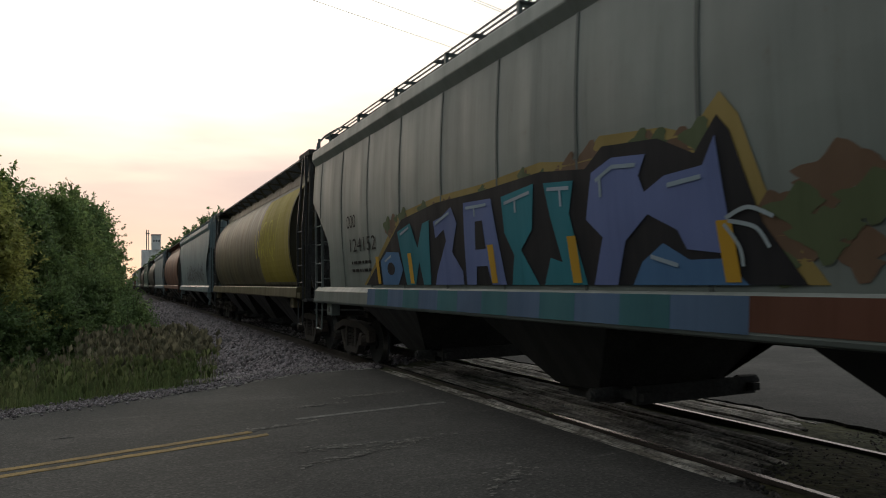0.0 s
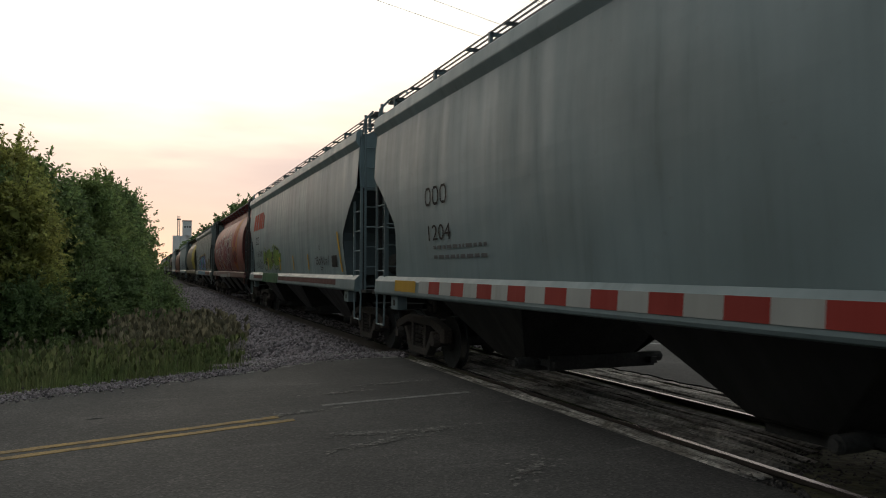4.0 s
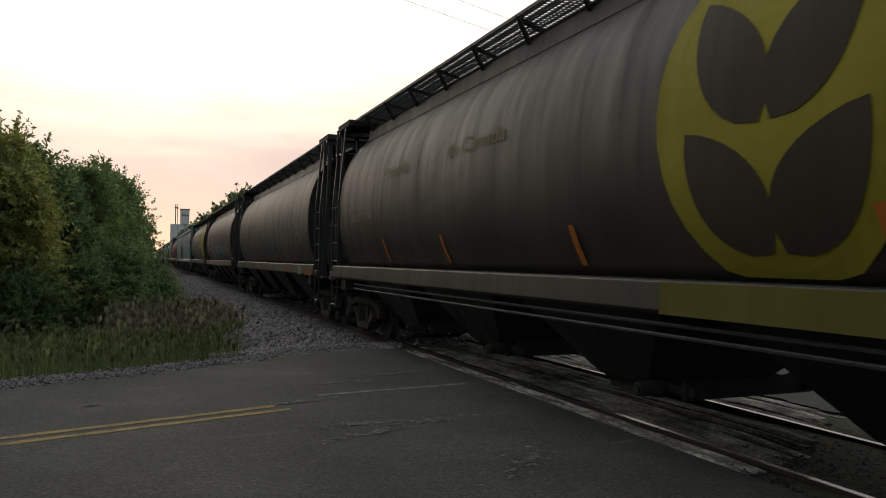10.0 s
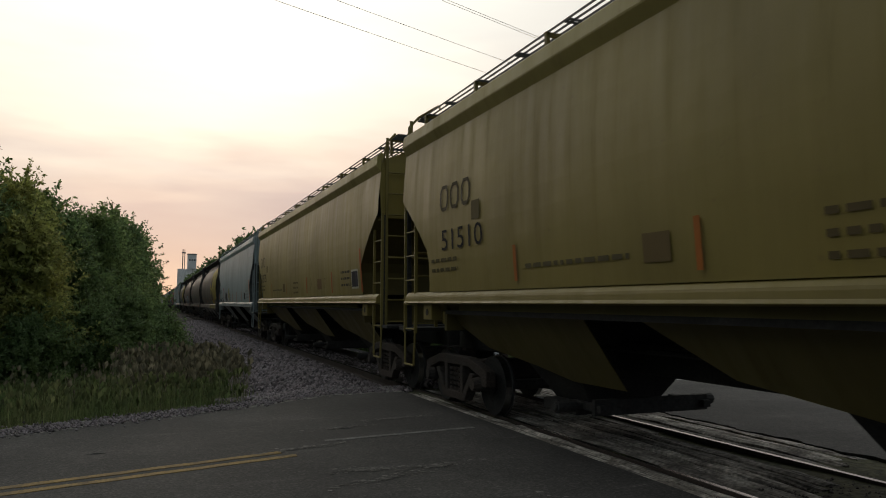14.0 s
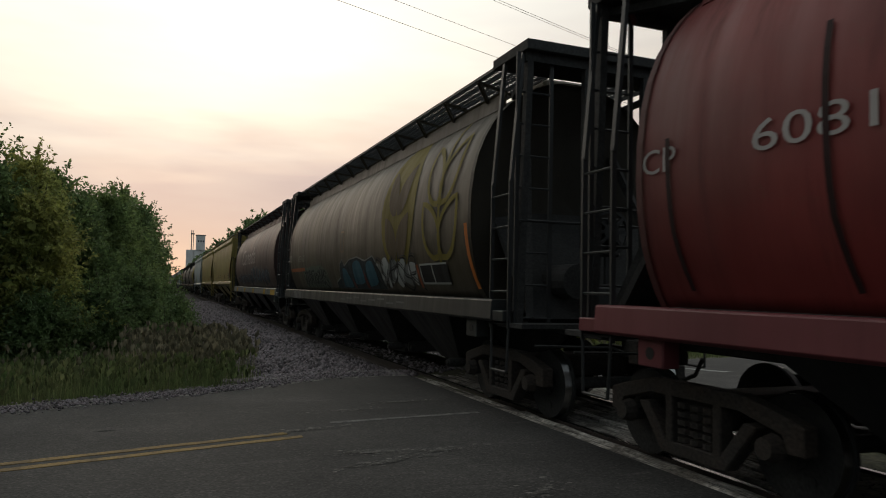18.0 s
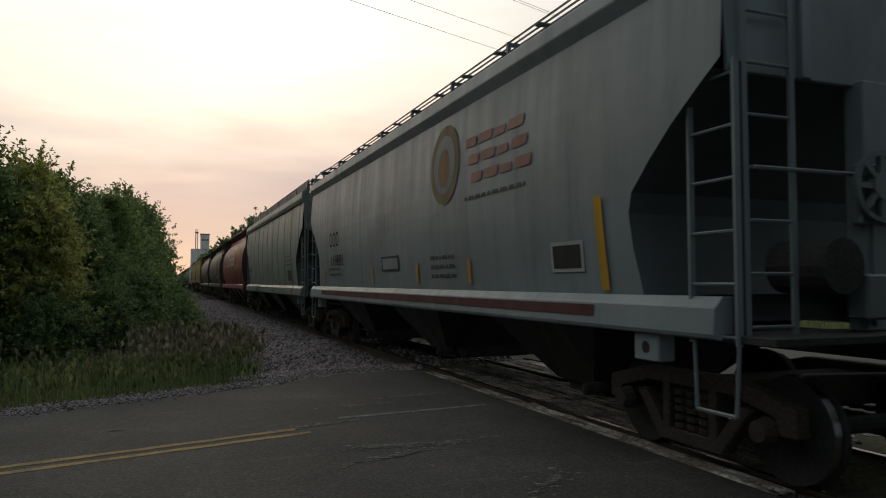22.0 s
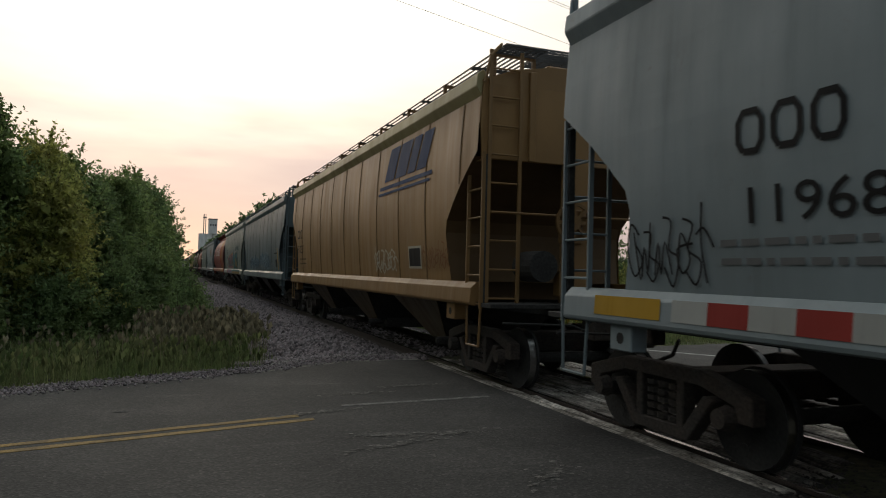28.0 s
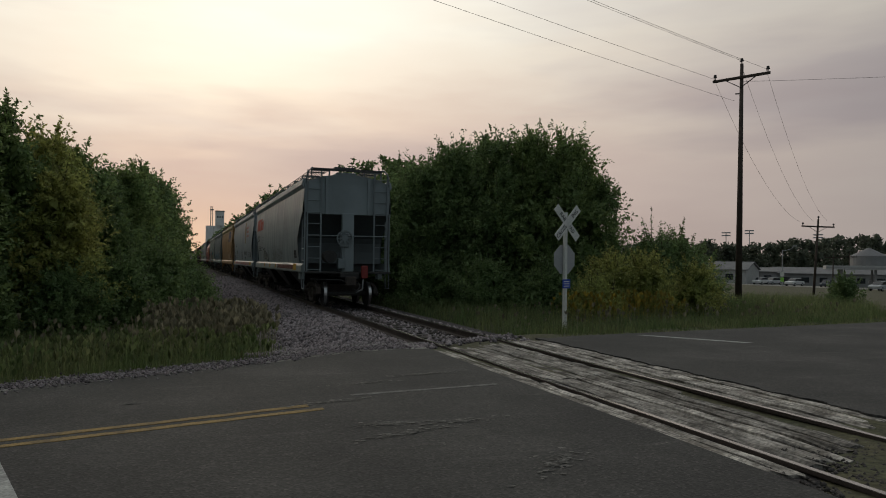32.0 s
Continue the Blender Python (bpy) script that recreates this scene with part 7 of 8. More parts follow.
    on_sill(c, [(2.3, 2.9, 1.3, 1.46), (3.3, 3.5, 1.2, 1.46), (4.0, 4.35, 1.2, 1.34), (5.0, 8.8, 1.18, 1.33), (9.3, 10.4, 1.2, 1.4)], (0.36, 0.36, 0.35), 1, "graffiti_fill", "white spray paint on the sill")
    tag(c, C, 10.8, 13, 2.0, 2.7, BLACK, 6, 0.07, 4)
    wheat(c, C, 12.2, 2.85, (0.36, 0.13, 0.035), (0.28, 0.042, 0.034), 0.95)
    reflectors(c, [3.6, 6.3], YELLOW, 1.6, 2.05, 0.1, C, -0.1)

    c = cars[2] = coloured("smooth", PALE, "pale grey covered hopper with red logo blocks and green graffiti", mid=8.05)
    for u, w in ((1.12, 0.5), (1.72, 0.5), (2.36, 0.55), (2.95, 0.36), (3.38, 0.13), (3.56, 0.13)):
        logo_bars(c, F, u, 3.1, (w,), 0.6 if w != 0.42 else 0.44, (0.40, 0.075, 0.05), 0.42)
    fake_mark(c, F, 1.74, 2.54, 3, 0.28, BLACK, span=0.84)
    words_on(c, F, "116168", 1.74, 2.06, 0.34, BLACK, span=1.45)
    tag(c, F, 1.6, 3.4, 1.65, 1.98, (0.08, 0.08, 0.1), 8, 0.03)
    smeared(c, F, 3.7, 7.0, 1.56, 2.35, [(0.15, 0.24, 0.03), (0.02, 0.025, 0.02), (0.10, 0.19, 0.03), (0.17, 0.26, 0.04)], (0.015, 0.02, 0.015), (0.30, 0.40, 0.08), 17, 9)
    on_sill(c, [(3.6, 6.9, 1.16, 1.48)], (0.03, 0.12, 0.045), 3, "graffiti_fill", "green spray paint on the sill")
    on_sill(c, [(1.2, 3.5, 1.26, 1.38), (7.0, 14.6, 1.26, 1.38)], (0.125, 0.045, 0.042), 1, "sill_tape", "long dull red stripe")
    reflectors(c, [4.6, 7.0, 9.3, 11.4], YELLOW, 1.58, 2.0, 0.12, F, -0.12)
    reflectors(c, [14.9], YELLOW, 1.55, 2.44, 0.12, F, -0.3)
    marking(c, F, "data_panel", flat_block((14.0, 1.66, 14.5, 1.92)), BLACK, 1, "black data panel")
    words_on(c, F, "BoNus1", 12.35, 1.72, 0.3, (0.03, 0.03, 0.035), 2, 0.25, "graffiti_tag", "thin black spray tag", span=1.35)
    marking(c, F, "graffiti_tag", stroke_shapes([[(12.2, 1.9), (12.34, 1.86)], [(12.75, 2.16), (12.84, 2.2), (12.88, 2.12), (12.78, 2.08), (12.75, 2.16)], [(12.8, 1.66), (13.1, 1.64)], [(12.85, 1.6), (13.0, 1.59)]], 0.022), (0.03, 0.03, 0.035), 2)

    c = cars[3] = coloured("smooth", PALE, "pale grey covered hopper with red and white sill tape", mid=7.70)
    fake_mark(c, F, 2.15, 2.55, 3, 0.27, BLACK, span=0.82)
    words_on(c, F, "1204", 2.14, 2.03, 0.33, BLACK, span=0.84)
    small_print(c, F, 2.4, 1.9, 2, 1.8, (0.12, 0.12, 0.12), 3)
    marking(c, F, "emblem", outline_fill([oval(10.4, 3.3, 0.5, 0.55)], 4), (0.30, 0.16, 0.06), 1, "faded orange emblem")
    logo_bars(c, F, 11.2, 3.0, (0.4, 0.3, 0.4, 0.2, 0.4), 0.4, (0.34, 0.18, 0.13), 0.3)
    sill_stripes(c)

    c = cars[4] = coloured("round", CAN_DARK, "dark brown cylindrical grain hopper with a yellow sheaf panel", sill=(0.09, 0.068, 0.05), mid=7.95)
    words_on(c, C, "of Canada", 3.2, 3.0, 0.30, (0.26, 0.20, 0.04), span=1.5)
    words_on(c, C, "du Canada", 6.1, 3.0, 0.30, (0.26, 0.20, 0.04), span=1.7)
    words_on(c, C, "Government", 3.4, 3.36, 0.28, (0.24, 0.18, 0.04), span=2.0)
    words_on(c, C, "Gouvernement", 6.3, 3.36, 0.28, (0.24, 0.18, 0.04), span=2.6)
    words_on(c, C, "603028", 1.7, 2.4, 0.22, (0.3, 0.28, 0.24), span=1.2)
    marking(c, C, "gold_panel", flat_block((12.7, 1.62, 15.0, 4.2)), (0.34, 0.27, 0.03), 0, "yellow painted panel")
    wheat(c, C, 11.4, 2.75, (0.34, 0.27, 0.03), CAN_DARK, 1.08)
    wheat_lines(c, C, 13.8, 2.85, (0.09, 0.075, 0.02), 0.98, 0.06)
    smeared(c, C, 2.5, 6.4, 1.58, 2.25, [(0.04, 0.085, 0.08), (0.06, 0.07, 0.06), (0.05, 0.11, 0.10)], (0.19, 0.29, 0.28), None, 31, 10)
    tag(c, C, 6.8, 9.2, 1.62, 2.3, (0.30, 0.31, 0.31), 12, 0.045, 4)
    tag(c, C, 11.3, 12.4, 1.65, 2.0, (0.22, 0.29, 0.2), 13, 0.05, 3)
    on_sill(c, [(3.0, 6.5, 1.2, 1.44)], (0.04, 0.10, 0.09), 1, "graffiti_fill", "teal spray paint on the sill")
    reflectors(c, [2.9, 6.3], YELLOW, 1.58, 1.98, 0.1, C, -0.12)
    reflectors(c, [9.6], (0.35, 0.12, 0.04), 1.58, 1.98, 0.1, C, -0.12)

    c = cars[5] = coloured("round", CAN_BROWN, "brown cylindrical grain hopper with pale graffiti along its foot", mid=7.75)
    fake_mark(c, C, 0.1, 2.5, 2, 0.22, WHITE)
    words_on(c, C, "606987", 1.18, 2.5, 0.28, (0.42, 0.37, 0.35), span=1.4)
    words_on(c, C, "Canada", 4.6, 2.6, 1.15, (0.25, 0.16, 0.135), 1, 0.18, "slogan", "faded painted word", span=5.6)
    tag(c, C, 3.4, 8.6, 2.05, 2.4, (0.32, 0.28, 0.26), 39, 0.035, 8)
    smeared(c, C, 1.0, 3.8, 1.58, 2.15, [(0.10, 0.065, 0.06), (0.09, 0.08, 0.08)], (0.33, 0.34, 0.34), None, 41, 8)
    graffiti(c, C, 3.9, 8.2, 1.6, 2.1, [(0.12, 0.22, 0.27), (0.27, 0.07, 0.045), (0.40, 0.42, 0.42), (0.10, 0.2, 0.26)], (0.03, 0.028, 0.03), None, 8, 46, 0.36)
    graffiti(c, C, 8.7, 10.9, 1.6, 2.3, [(0.15, 0.30, 0.36), (0.22, 0.12, 0.06), (0.16, 0.30, 0.36)], (0.03, 0.028, 0.03), None, 4, 52, 0.44)
    tag(c, C, 11.2, 13.6, 1.8, 2.4, (0.30, 0.27, 0.25), 14, 0.05)
    on_sill(c, [(1.5, 10.6, 1.2, 1.46)], (0.24, 0.17, 0.14), 1, "graffiti_fill", "pale spray paint on the sill")

    c = cars[6] = coloured("round", (0.095, 0.074, 0.058), "grey-brown cylindrical grain hopper with faded tags", mid=8.10)
    marking(c, C, "number_patch", flat_block((1.9, 2.5, 2.4, 2.72), (3.9, 2.5, 4.3, 2.9)), (0.17, 0.075, 0.03), 0, "orange repaint patches")
    words_on(c, C, "603192", 2.5, 2.5, 0.26, (0.15, 0.13, 0.11), span=1.3)
    tag(c, C, 3.3, 5.4, 1.7, 2.05, (0.17, 0.16, 0.15), 15, 0.04, 5)
    tag(c, C, 6.2, 8.4, 1.62, 2.0, (0.16, 0.15, 0.14), 18, 0.05, 3)
    tag(c, C, 10.9, 14.6, 1.7, 2.6, (0.19, 0.17, 0.135), 29, 0.09, 5)
    tag(c, C, 9.0, 9.9, 1.9, 2.4, (0.10, 0.15, 0.2), 16, 0.04, 3)
    on_sill(c, [(12.4, 13.2, 1.24, 1.38), (15.0, 15.9, 1.2, 1.36), (8.2, 8.9, 1.22, 1.36), (5.2, 5.6, 1.22, 1.36)], (0.30, 0.10, 0.03), 1, "sill_reflector", "orange patch on the sill")
    on_sill(c, [(14.2, 14.6, 1.2, 1.44)], (0.34, 0.29, 0.2), 1, "sill_reflector", "pale patch on the sill")

    c = cars[7] = coloured("round", CAN_DARK, "dark brown cylindrical grain hopper with a yellow sheaf", sill=(0.085, 0.066, 0.05), mid=7.80)
    words_on(c, C, "Canada", 3.4, 3.05, 0.30, (0.17, 0.13, 0.05), span=1.3)
    words_on(c, C, "du Canada", 6.3, 3.05, 0.30, (0.17, 0.13, 0.05), span=1.8)
    words_on(c, C, "607134", 1.5, 2.35, 0.24, (0.24, 0.2, 0.14), span=1.3)
    marking(c, C, "gold_panel", flat_block((13.1, 1.75, 15.6, 4.2)), (0.30, 0.25, 0.03), 0, "yellow painted panel")
    wheat(c, C, 11.95, 2.8, (0.32, 0.265, 0.03), CAN_DARK, 1.06)
    wheat_lines(c, C, 14.25, 2.85, (0.085, 0.07, 0.02), 0.95, 0.06)
    on_sill(c, [(10.9, 15.4, 1.2, 1.46)], (0.18, 0.15, 0.03), 1, "overpaint", "yellow paint carried down on the sill")
    reflectors(c, [3.4, 6.1, 9.5, 12.75, 15.5], ORANGE, 1.58, 1.98, 0.1, C, -0.15)
    for z in (1.02, 1.11):
        part("side_pipe", Geo().tube((-1.5, -6.2, z), (-1.5, 6.6, z), 0.018, 6), GALV, c, "thin steel pipe below the sill")
    marking(c, C, "data_panel", flat_block((15.05, 1.62, 15.25, 1.9)), (0.4, 0.4, 0.36), 3, "white notice")

    c = cars[8] = coloured("skirted", (0.44, 0.49, 0.49), "white-grey covered hopper with tags and orange strips", bays=(0.22, 0.23, 0.225), sill=(0.38, 0.42, 0.43), mid=8.25)
    fake_mark(c, F, 0.65, 2.6, 4, 0.22, BLACK)
    words_on(c, F, "13604", 0.72, 2.16, 0.30, BLACK, span=1.15)
    tag(c, F, 0.9, 3.2, 1.6, 1.9, BLACK, 20, 0.035, 7)
    r = random.Random(2)
    marking(c, F, "graffiti_fill", stroke_shapes([[(4.1 + 1.3 * r.random(), 1.66 + 0.55 * r.random()) for _ in range(7)] for _ in range(9)], 0.06), (0.03, 0.03, 0.035), 1, "black scribbled spray paint")
    tag(c, F, 2.8, 3.6, 2.1, 2.5, (0.40, 0.12, 0.18), 22, 0.05, 2)
    marking(c, F, "graffiti_fill", outline_fill([oval(6.3, 2.05, 0.36, 0.36)], 4), (0.38, 0.36, 0.12), 1, "yellow spray paint")
    tag(c, F, 6.2, 7.4, 1.65, 2.3, (0.2, 0.2, 0.2), 23, 0.05, 3)
    reflectors(c, [0.35, 3.25, 5.9, 8.3, 10.2, 12.4], ORANGE, 1.62, 2.12, 0.1, F, -0.08)
    reflectors(c, [15.35], ORANGE, 1.6, 2.6, 0.13, F, -0.12)
    marking(c, F, "data_panel", flat_block((13.25, 1.75, 13.7, 2.05)), BLACK, 1, "black stencilled data panel")
    small_print(c, F, 14.0, 2.1, 3, 1.0, (0.25, 0.25, 0.26), 9)
    marking(c, F, "logo_patch", flat_block((14.8, 3.62, 16.4, 4.08)), (0.46, 0.49, 0.49), 1, "white repainted panel")
    logo_bars(c, F, 15.5, 3.68, (0.25, 0.3), 0.32, (0.14, 0.16, 0.17), 0.3)
    on_sill(c, [(d, d + 0.2, 1.47, 1.58) for d in [0.7 + 0.8 * k for k in range(19)]], (0.16, 0.17, 0.17), 1, "sill_marks", "grey stencilled marks along the sill")

    for n, num in ((9, "51375"), (10, "51510")):
        c = cars[n] = coloured("high", DME_Y, "yellow covered hopper with orange strips and black stencils", bays=(0.22, 0.165, 0.05), trim=(0.44, 0.34, 0.10), mid=8.0 if n == 9 else 7.6, turned=True)
        fake_mark(c, F, 0.7 if n == 9 else 1.1, 2.93, 3, 0.36, (0.10, 0.08, 0.04), span=1.05)
        words_on(c, F, num, 0.72 if n == 9 else 1.12, 2.36, 0.42, BLACK, span=1.38)
        small_print(c, F, 0.7, 2.2, 2, 1.0, (0.1, 0.08, 0.03), 11)
        marking(c, F, "data_panel", flat_block((2.2, 2.7, 2.45, 2.95)), (0.13, 0.1, 0.04), 1, "stencilled data square")
        reflectors(c, [3.35, 6.35], (0.42, 0.14, 0.03), 1.86, 2.28, 0.07, F)
        reflectors(c, [9.55], (0.42, 0.11, 0.03), 1.86, 2.3, 0.1, F)
        reflectors(c, [12.5], (0.42, 0.11, 0.03), 1.84, 2.32, 0.1, F)
        reflectors(c, [15.1], (0.42, 0.11, 0.03), 1.82, 2.7, 0.11, F, -0.1)
        small_print(c, F, 3.6, 2.0, 1, 1.9, (0.12, 0.1, 0.05), 12)
        marking(c, F, "data_panel", flat_block((5.7, 1.95, 6.05, 2.2)), (0.17, 0.12, 0.05), 1, "stencilled panel")
        small_print(c, F, 7.5, 2.16, 3, 0.75, (0.12, 0.09, 0.04), 13)
        marking(c, F, "data_panel", flat_block((10.9, 1.94, 11.4, 2.2)), (0.20, 0.12, 0.05), 1, "rust-brown stencilled panel")
        marking(c, F, "chalk_marks", stroke_shapes([[(9.95, 1.95), (10.1, 2.25), (10.2, 2.1), (10.05, 2.0)], [(11.65, 1.9), (11.75, 2.2), (11.9, 2.18), (11.85, 1.9)]], 0.018), (0.1, 0.08, 0.03), 1)
        small_print(c, F, 13.4, 2.25, 3, 0.8, (0.06, 0.05, 0.03), 14)
        marking(c, F, "data_panel", flat_block((14.3, 1.9, 14.85, 2.3)), (0.5, 0.48, 0.4), 1, "white bordered panel")
        marking(c, F, "data_panel", flat_block((14.34, 1.94, 14.81, 2.26)), (0.02, 0.02, 0.03), 2, "black data panel")

    c = cars[11] = coloured("round", (0.115, 0.052, 0.044), "brown cylindrical grain hopper with blue-grey tags", sill=(0.16, 0.16, 0.165), ends=(0.05, 0.024, 0.022), mid=8.20)
    words_on(c, C, "Canada", 4.2, 2.55, 1.1, (0.40, 0.36, 0.34), 1, 0.18, "slogan", "white painted word", span=5.3)
    smeared(c, C, 2.4, 8.0, 1.6, 2.12, [(0.06, 0.06, 0.075), (0.09, 0.055, 0.05), (0.07, 0.085, 0.11)], (0.16, 0.20, 0.25), None, 61, 16)
    smeared(c, C, 8.2, 13.8, 1.6, 2.35, [(0.05, 0.06, 0.075), (0.09, 0.055, 0.05), (0.08, 0.10, 0.13)], (0.20, 0.25, 0.30), None, 62, 16)
    on_sill(c, [(d, d + 0.55, 1.22, 1.42) for d in (2.0, 5.6, 9.1, 12.8)] + [(14.8, 15.9, 1.22, 1.42)], (0.56, 0.33, 0.03), 1, "sill_reflector", "yellow reflective tape")

    # the sill's dark colour stands for the shade it lies in
    c = cars[12] = coloured("round", (0.098, 0.07, 0.038), "olive-brown cylindrical grain hopper with blue, teal and white graffiti", sill=(0.05, 0.048, 0.045), mid=8.12)
    fake_mark(c, C, 0.95, 2.32, 2, 0.22, (0.35, 0.33, 0.28))
    words_on(c, C, "603621", 2.3, 2.3, 0.26, (0.28, 0.27, 0.24), span=1.15)
    marking(c, C, "number_patch", flat_block((1.0, 2.02, 3.3, 2.12)), (0.36, 0.12, 0.05), 1, "orange painted bar")
    on_sill(c, [(1.8 + 0.22 * k, 1.92 + 0.22 * k, 1.22, 1.42) for k in range(6)], (0.32, 0.32, 0.32), 1, "graffiti_tag", "pale sprayed letters on the sill, unreadable")
    area(c, C, "graffiti_fill", [((2.9, 1.56), (2.95, 1.95), (3.2, 2.14), (3.9, 2.1), (4.2, 2.16), (4.9, 2.12), (5.4, 2.16), (6.0, 2.02), (6.3, 1.7), (6.1, 1.56))], (0.115, 0.145, 0.115), 0.5, "grey-green sprayed piece, unreadable", False)
    tag(c, C, 3.0, 6.0, 1.62, 2.08, (0.022, 0.028, 0.025), 71, 0.07, 4)
    tag(c, C, 3.1, 6.1, 1.6, 2.06, (0.17, 0.19, 0.165), 72, 0.03, 4)
    dark = ((6.9, 1.56), (7.05, 1.7), (7.5, 1.78), (7.7, 2.1), (7.95, 2.2), (8.1, 2.05), (8.6, 2.18), (9.3, 2.22), (9.9, 2.12), (10.5, 2.2), (10.9, 1.9), (11.0, 1.56))
    area(c, C, "graffiti_outline", [[(9.0 + (d - 9.0) * 1.015, z if z < 1.6 else z + 0.03) for d, z in dark]], (0.2, 0.21, 0.205), 0.5, "white outline of a sprayed piece", False)
    area(c, C, "graffiti_fill", [dark], (0.022, 0.03, 0.035), 1.5, "dark sprayed piece, unreadable", False)
    area(c, C, "graffiti_fill", [((7.7, 1.6), (7.9, 2.0), (8.3, 1.95), (8.5, 1.6)), ((8.8, 1.65), (8.9, 2.1), (9.5, 2.12), (9.6, 1.7)), ((9.9, 1.6), (9.95, 2.05), (10.45, 2.1), (10.6, 1.7))], (0.03, 0.10, 0.135), 2.5, "teal sprayed letter")
    area(c, C, "graffiti_fill", [((8.6, 1.58), (8.65, 1.8), (8.8, 1.58)), ((9.65, 1.58), (9.7, 1.95), (9.85, 1.58))], (0.12, 0.035, 0.03), 2.8, "dull red sprayed wedge")
    smeared(c, C, 10.6, 13.0, 1.56, 2.12, [(0.36, 0.38, 0.36), (0.2, 0.21, 0.2), (0.40, 0.41, 0.40)], (0.02, 0.02, 0.02), (0.06, 0.06, 0.06), 75, 9)
    on_sill(c, [(8.0 + 0.6 * k, 8.45 + 0.6 * k, 1.30 + 0.03 * (k % 3), 1.33 + 0.03 * (k % 3)) for k in range(8)], (0.22, 0.23, 0.23), 1, "graffiti_fill", "white spray paint on the sill")
    wheat(c, C, 12.1, 3.05, (0.17, 0.135, 0.022), (0.098, 0.07, 0.038), 0.9)
    wheat_lines(c, C, 14.2, 3.05, (0.2, 0.16, 0.03), 0.85, 0.09)
    marking(c, C, "data_panel", flat_block((13.2, 1.66, 14.4, 1.98)), (0.02, 0.02, 0.02), 3, "black data panel")
    marking(c, C, "data_line", flat_block((13.22, 1.96, 14.4, 1.99), (13.22, 1.66, 14.4, 1.69), (13.2, 1.67, 13.24, 1.98), (13.75, 1.67, 13.79, 1.98)), (0.4, 0.4, 0.38), 4)
    marking(c, C, "hatch_mark", stroke_shapes([[(7.9, 2.4), (7.9, 2.85), (8.2, 2.85), (8.2, 2.4), (7.9, 2.4)]], 0.05), (0.16, 0.12, 0.08), 1, "painted frame")
    reflectors(c, [13.05], (0.28, 0.09, 0.04), 1.6, 1.98, 0.1, C)
    reflectors(c, [15.3], ORANGE, 1.6, 2.5, 0.1, C, -0.1)

    c = cars[13] = coloured("round", (0.30, 0.034, 0.030), "red cylindrical grain hopper with a yellow sheaf and black weld lines", sill=(0.27, 0.05, 0.06), ends=(0.08, 0.02, 0.018), mid=8.30)
    words_on(c, C, "CP", 1.08, 2.60, 0.30, (0.42, 0.38, 0.36), span=0.42)
    words_on(c, C, "608101", 2.3, 2.60, 0.32, (0.46, 0.42, 0.40), span=1.5)
    words_on(c, C, "Canada", 4.75, 2.62, 1.15, (0.55, 0.52, 0.48), 2, 0.18, "slogan", "white painted word", span=5.4)
    logo_bars(c, C, 9.2, 3.62, (0.2, 0.2, 0.3), 0.22, (0.5, 0.46, 0.42), 0.9, "flag_mark")
    wheat(c, C, 11.95, 2.7, (0.32, 0.20, 0.035), (0.29, 0.034, 0.03), 0.98)
    wheat_lines(c, C, 14.1, 2.65, (0.33, 0.14, 0.05), 0.88, 0.06)
    r = random.Random(9)
    marking(c, C, "weld_line", stroke_shapes([[(d + 0.03 * r.random(), 2.5 + 1.0 * r.random()), (d + 0.05, 2.1), (d + 0.12, 1.62)] for d in (1.4, 2.9, 4.3, 5.7, 7.0, 8.3, 9.6, 10.9, 12.2, 13.4)] + [[(14.85, 4.0), (14.78, 3.0), (14.8, 1.7)]], 0.05), (0.03, 0.012, 0.012), 3, "black streak along a weld")
    marking(c, C, "data_panel", flat_block((14.68, 1.62, 14.86, 1.85)), (0.5, 0.48, 0.44), 4, "white notice")
    on_sill(c, [(13.9, 14.2, 1.26, 1.4)], (0.5, 0.48, 0.46), 1, "sill_reflector", "white reflective tape")

    c = cars[14] = coloured("seamed", (0.245, 0.28, 0.25), "pale grey-green covered hopper with orange strips", sill=(0.24, 0.26, 0.235), mid=8.35)
    for sx in (-1, 1):
        fascia = part("walk_fascia", Geo().box(sx * 1.27 - 0.01, -8.0, 4.40, sx * 1.27 + 0.01, 7.5, 4.87), DARK_SHEET, c, "dark blue-black sheet beside the roof walkway")
        for k in range(8):
            a, b = sorted((sx * 1.283, sx * 1.30))
            part("stanchion", Geo().box(a, -7.7 + 2.1 * k, 4.40, b, -7.62 + 2.1 * k, 4.86), PAINT, fascia, "pale upright strip", colour=(0.36, 0.38, 0.36))
    for z in (4.10, 4.17):
        part("eave_ledge", Geo().box(-1.60, -8.2, z, -1.545, 8.2, z + 0.012), PAINT, c, "narrow ledge under the roof edge", colour=(0.3, 0.32, 0.28))
    fake_mark(c, F, 0.92, 2.58, 3, 0.30, BLACK)
    words_on(c, F, "840139", 1.0, 2.10, 0.34, BLACK, span=1.55)
    small_print(c, F, 1.0, 1.9, 2, 1.2, (0.1, 0.1, 0.1), 17)
    reflectors(c, [1.0, 4.25, 6.25, 8.82], ORANGE, 1.55, 1.92, 0.08, F, -0.06)
    reflectors(c, [12.05, 14.7], ORANGE, 1.53, 1.9, 0.11, F)
    small_print(c, F, 10.5, 1.62, 1, 0.5, (0.12, 0.12, 0.1), 18)
    small_print(c, F, 13.2, 2.45, 3, 1.2, (0.12, 0.12, 0.1), 18)
    marking(c, F, "data_panel", flat_block((13.6, 1.65, 14.3, 2.0)), (0.03, 0.03, 0.03), 1, "black data panel")
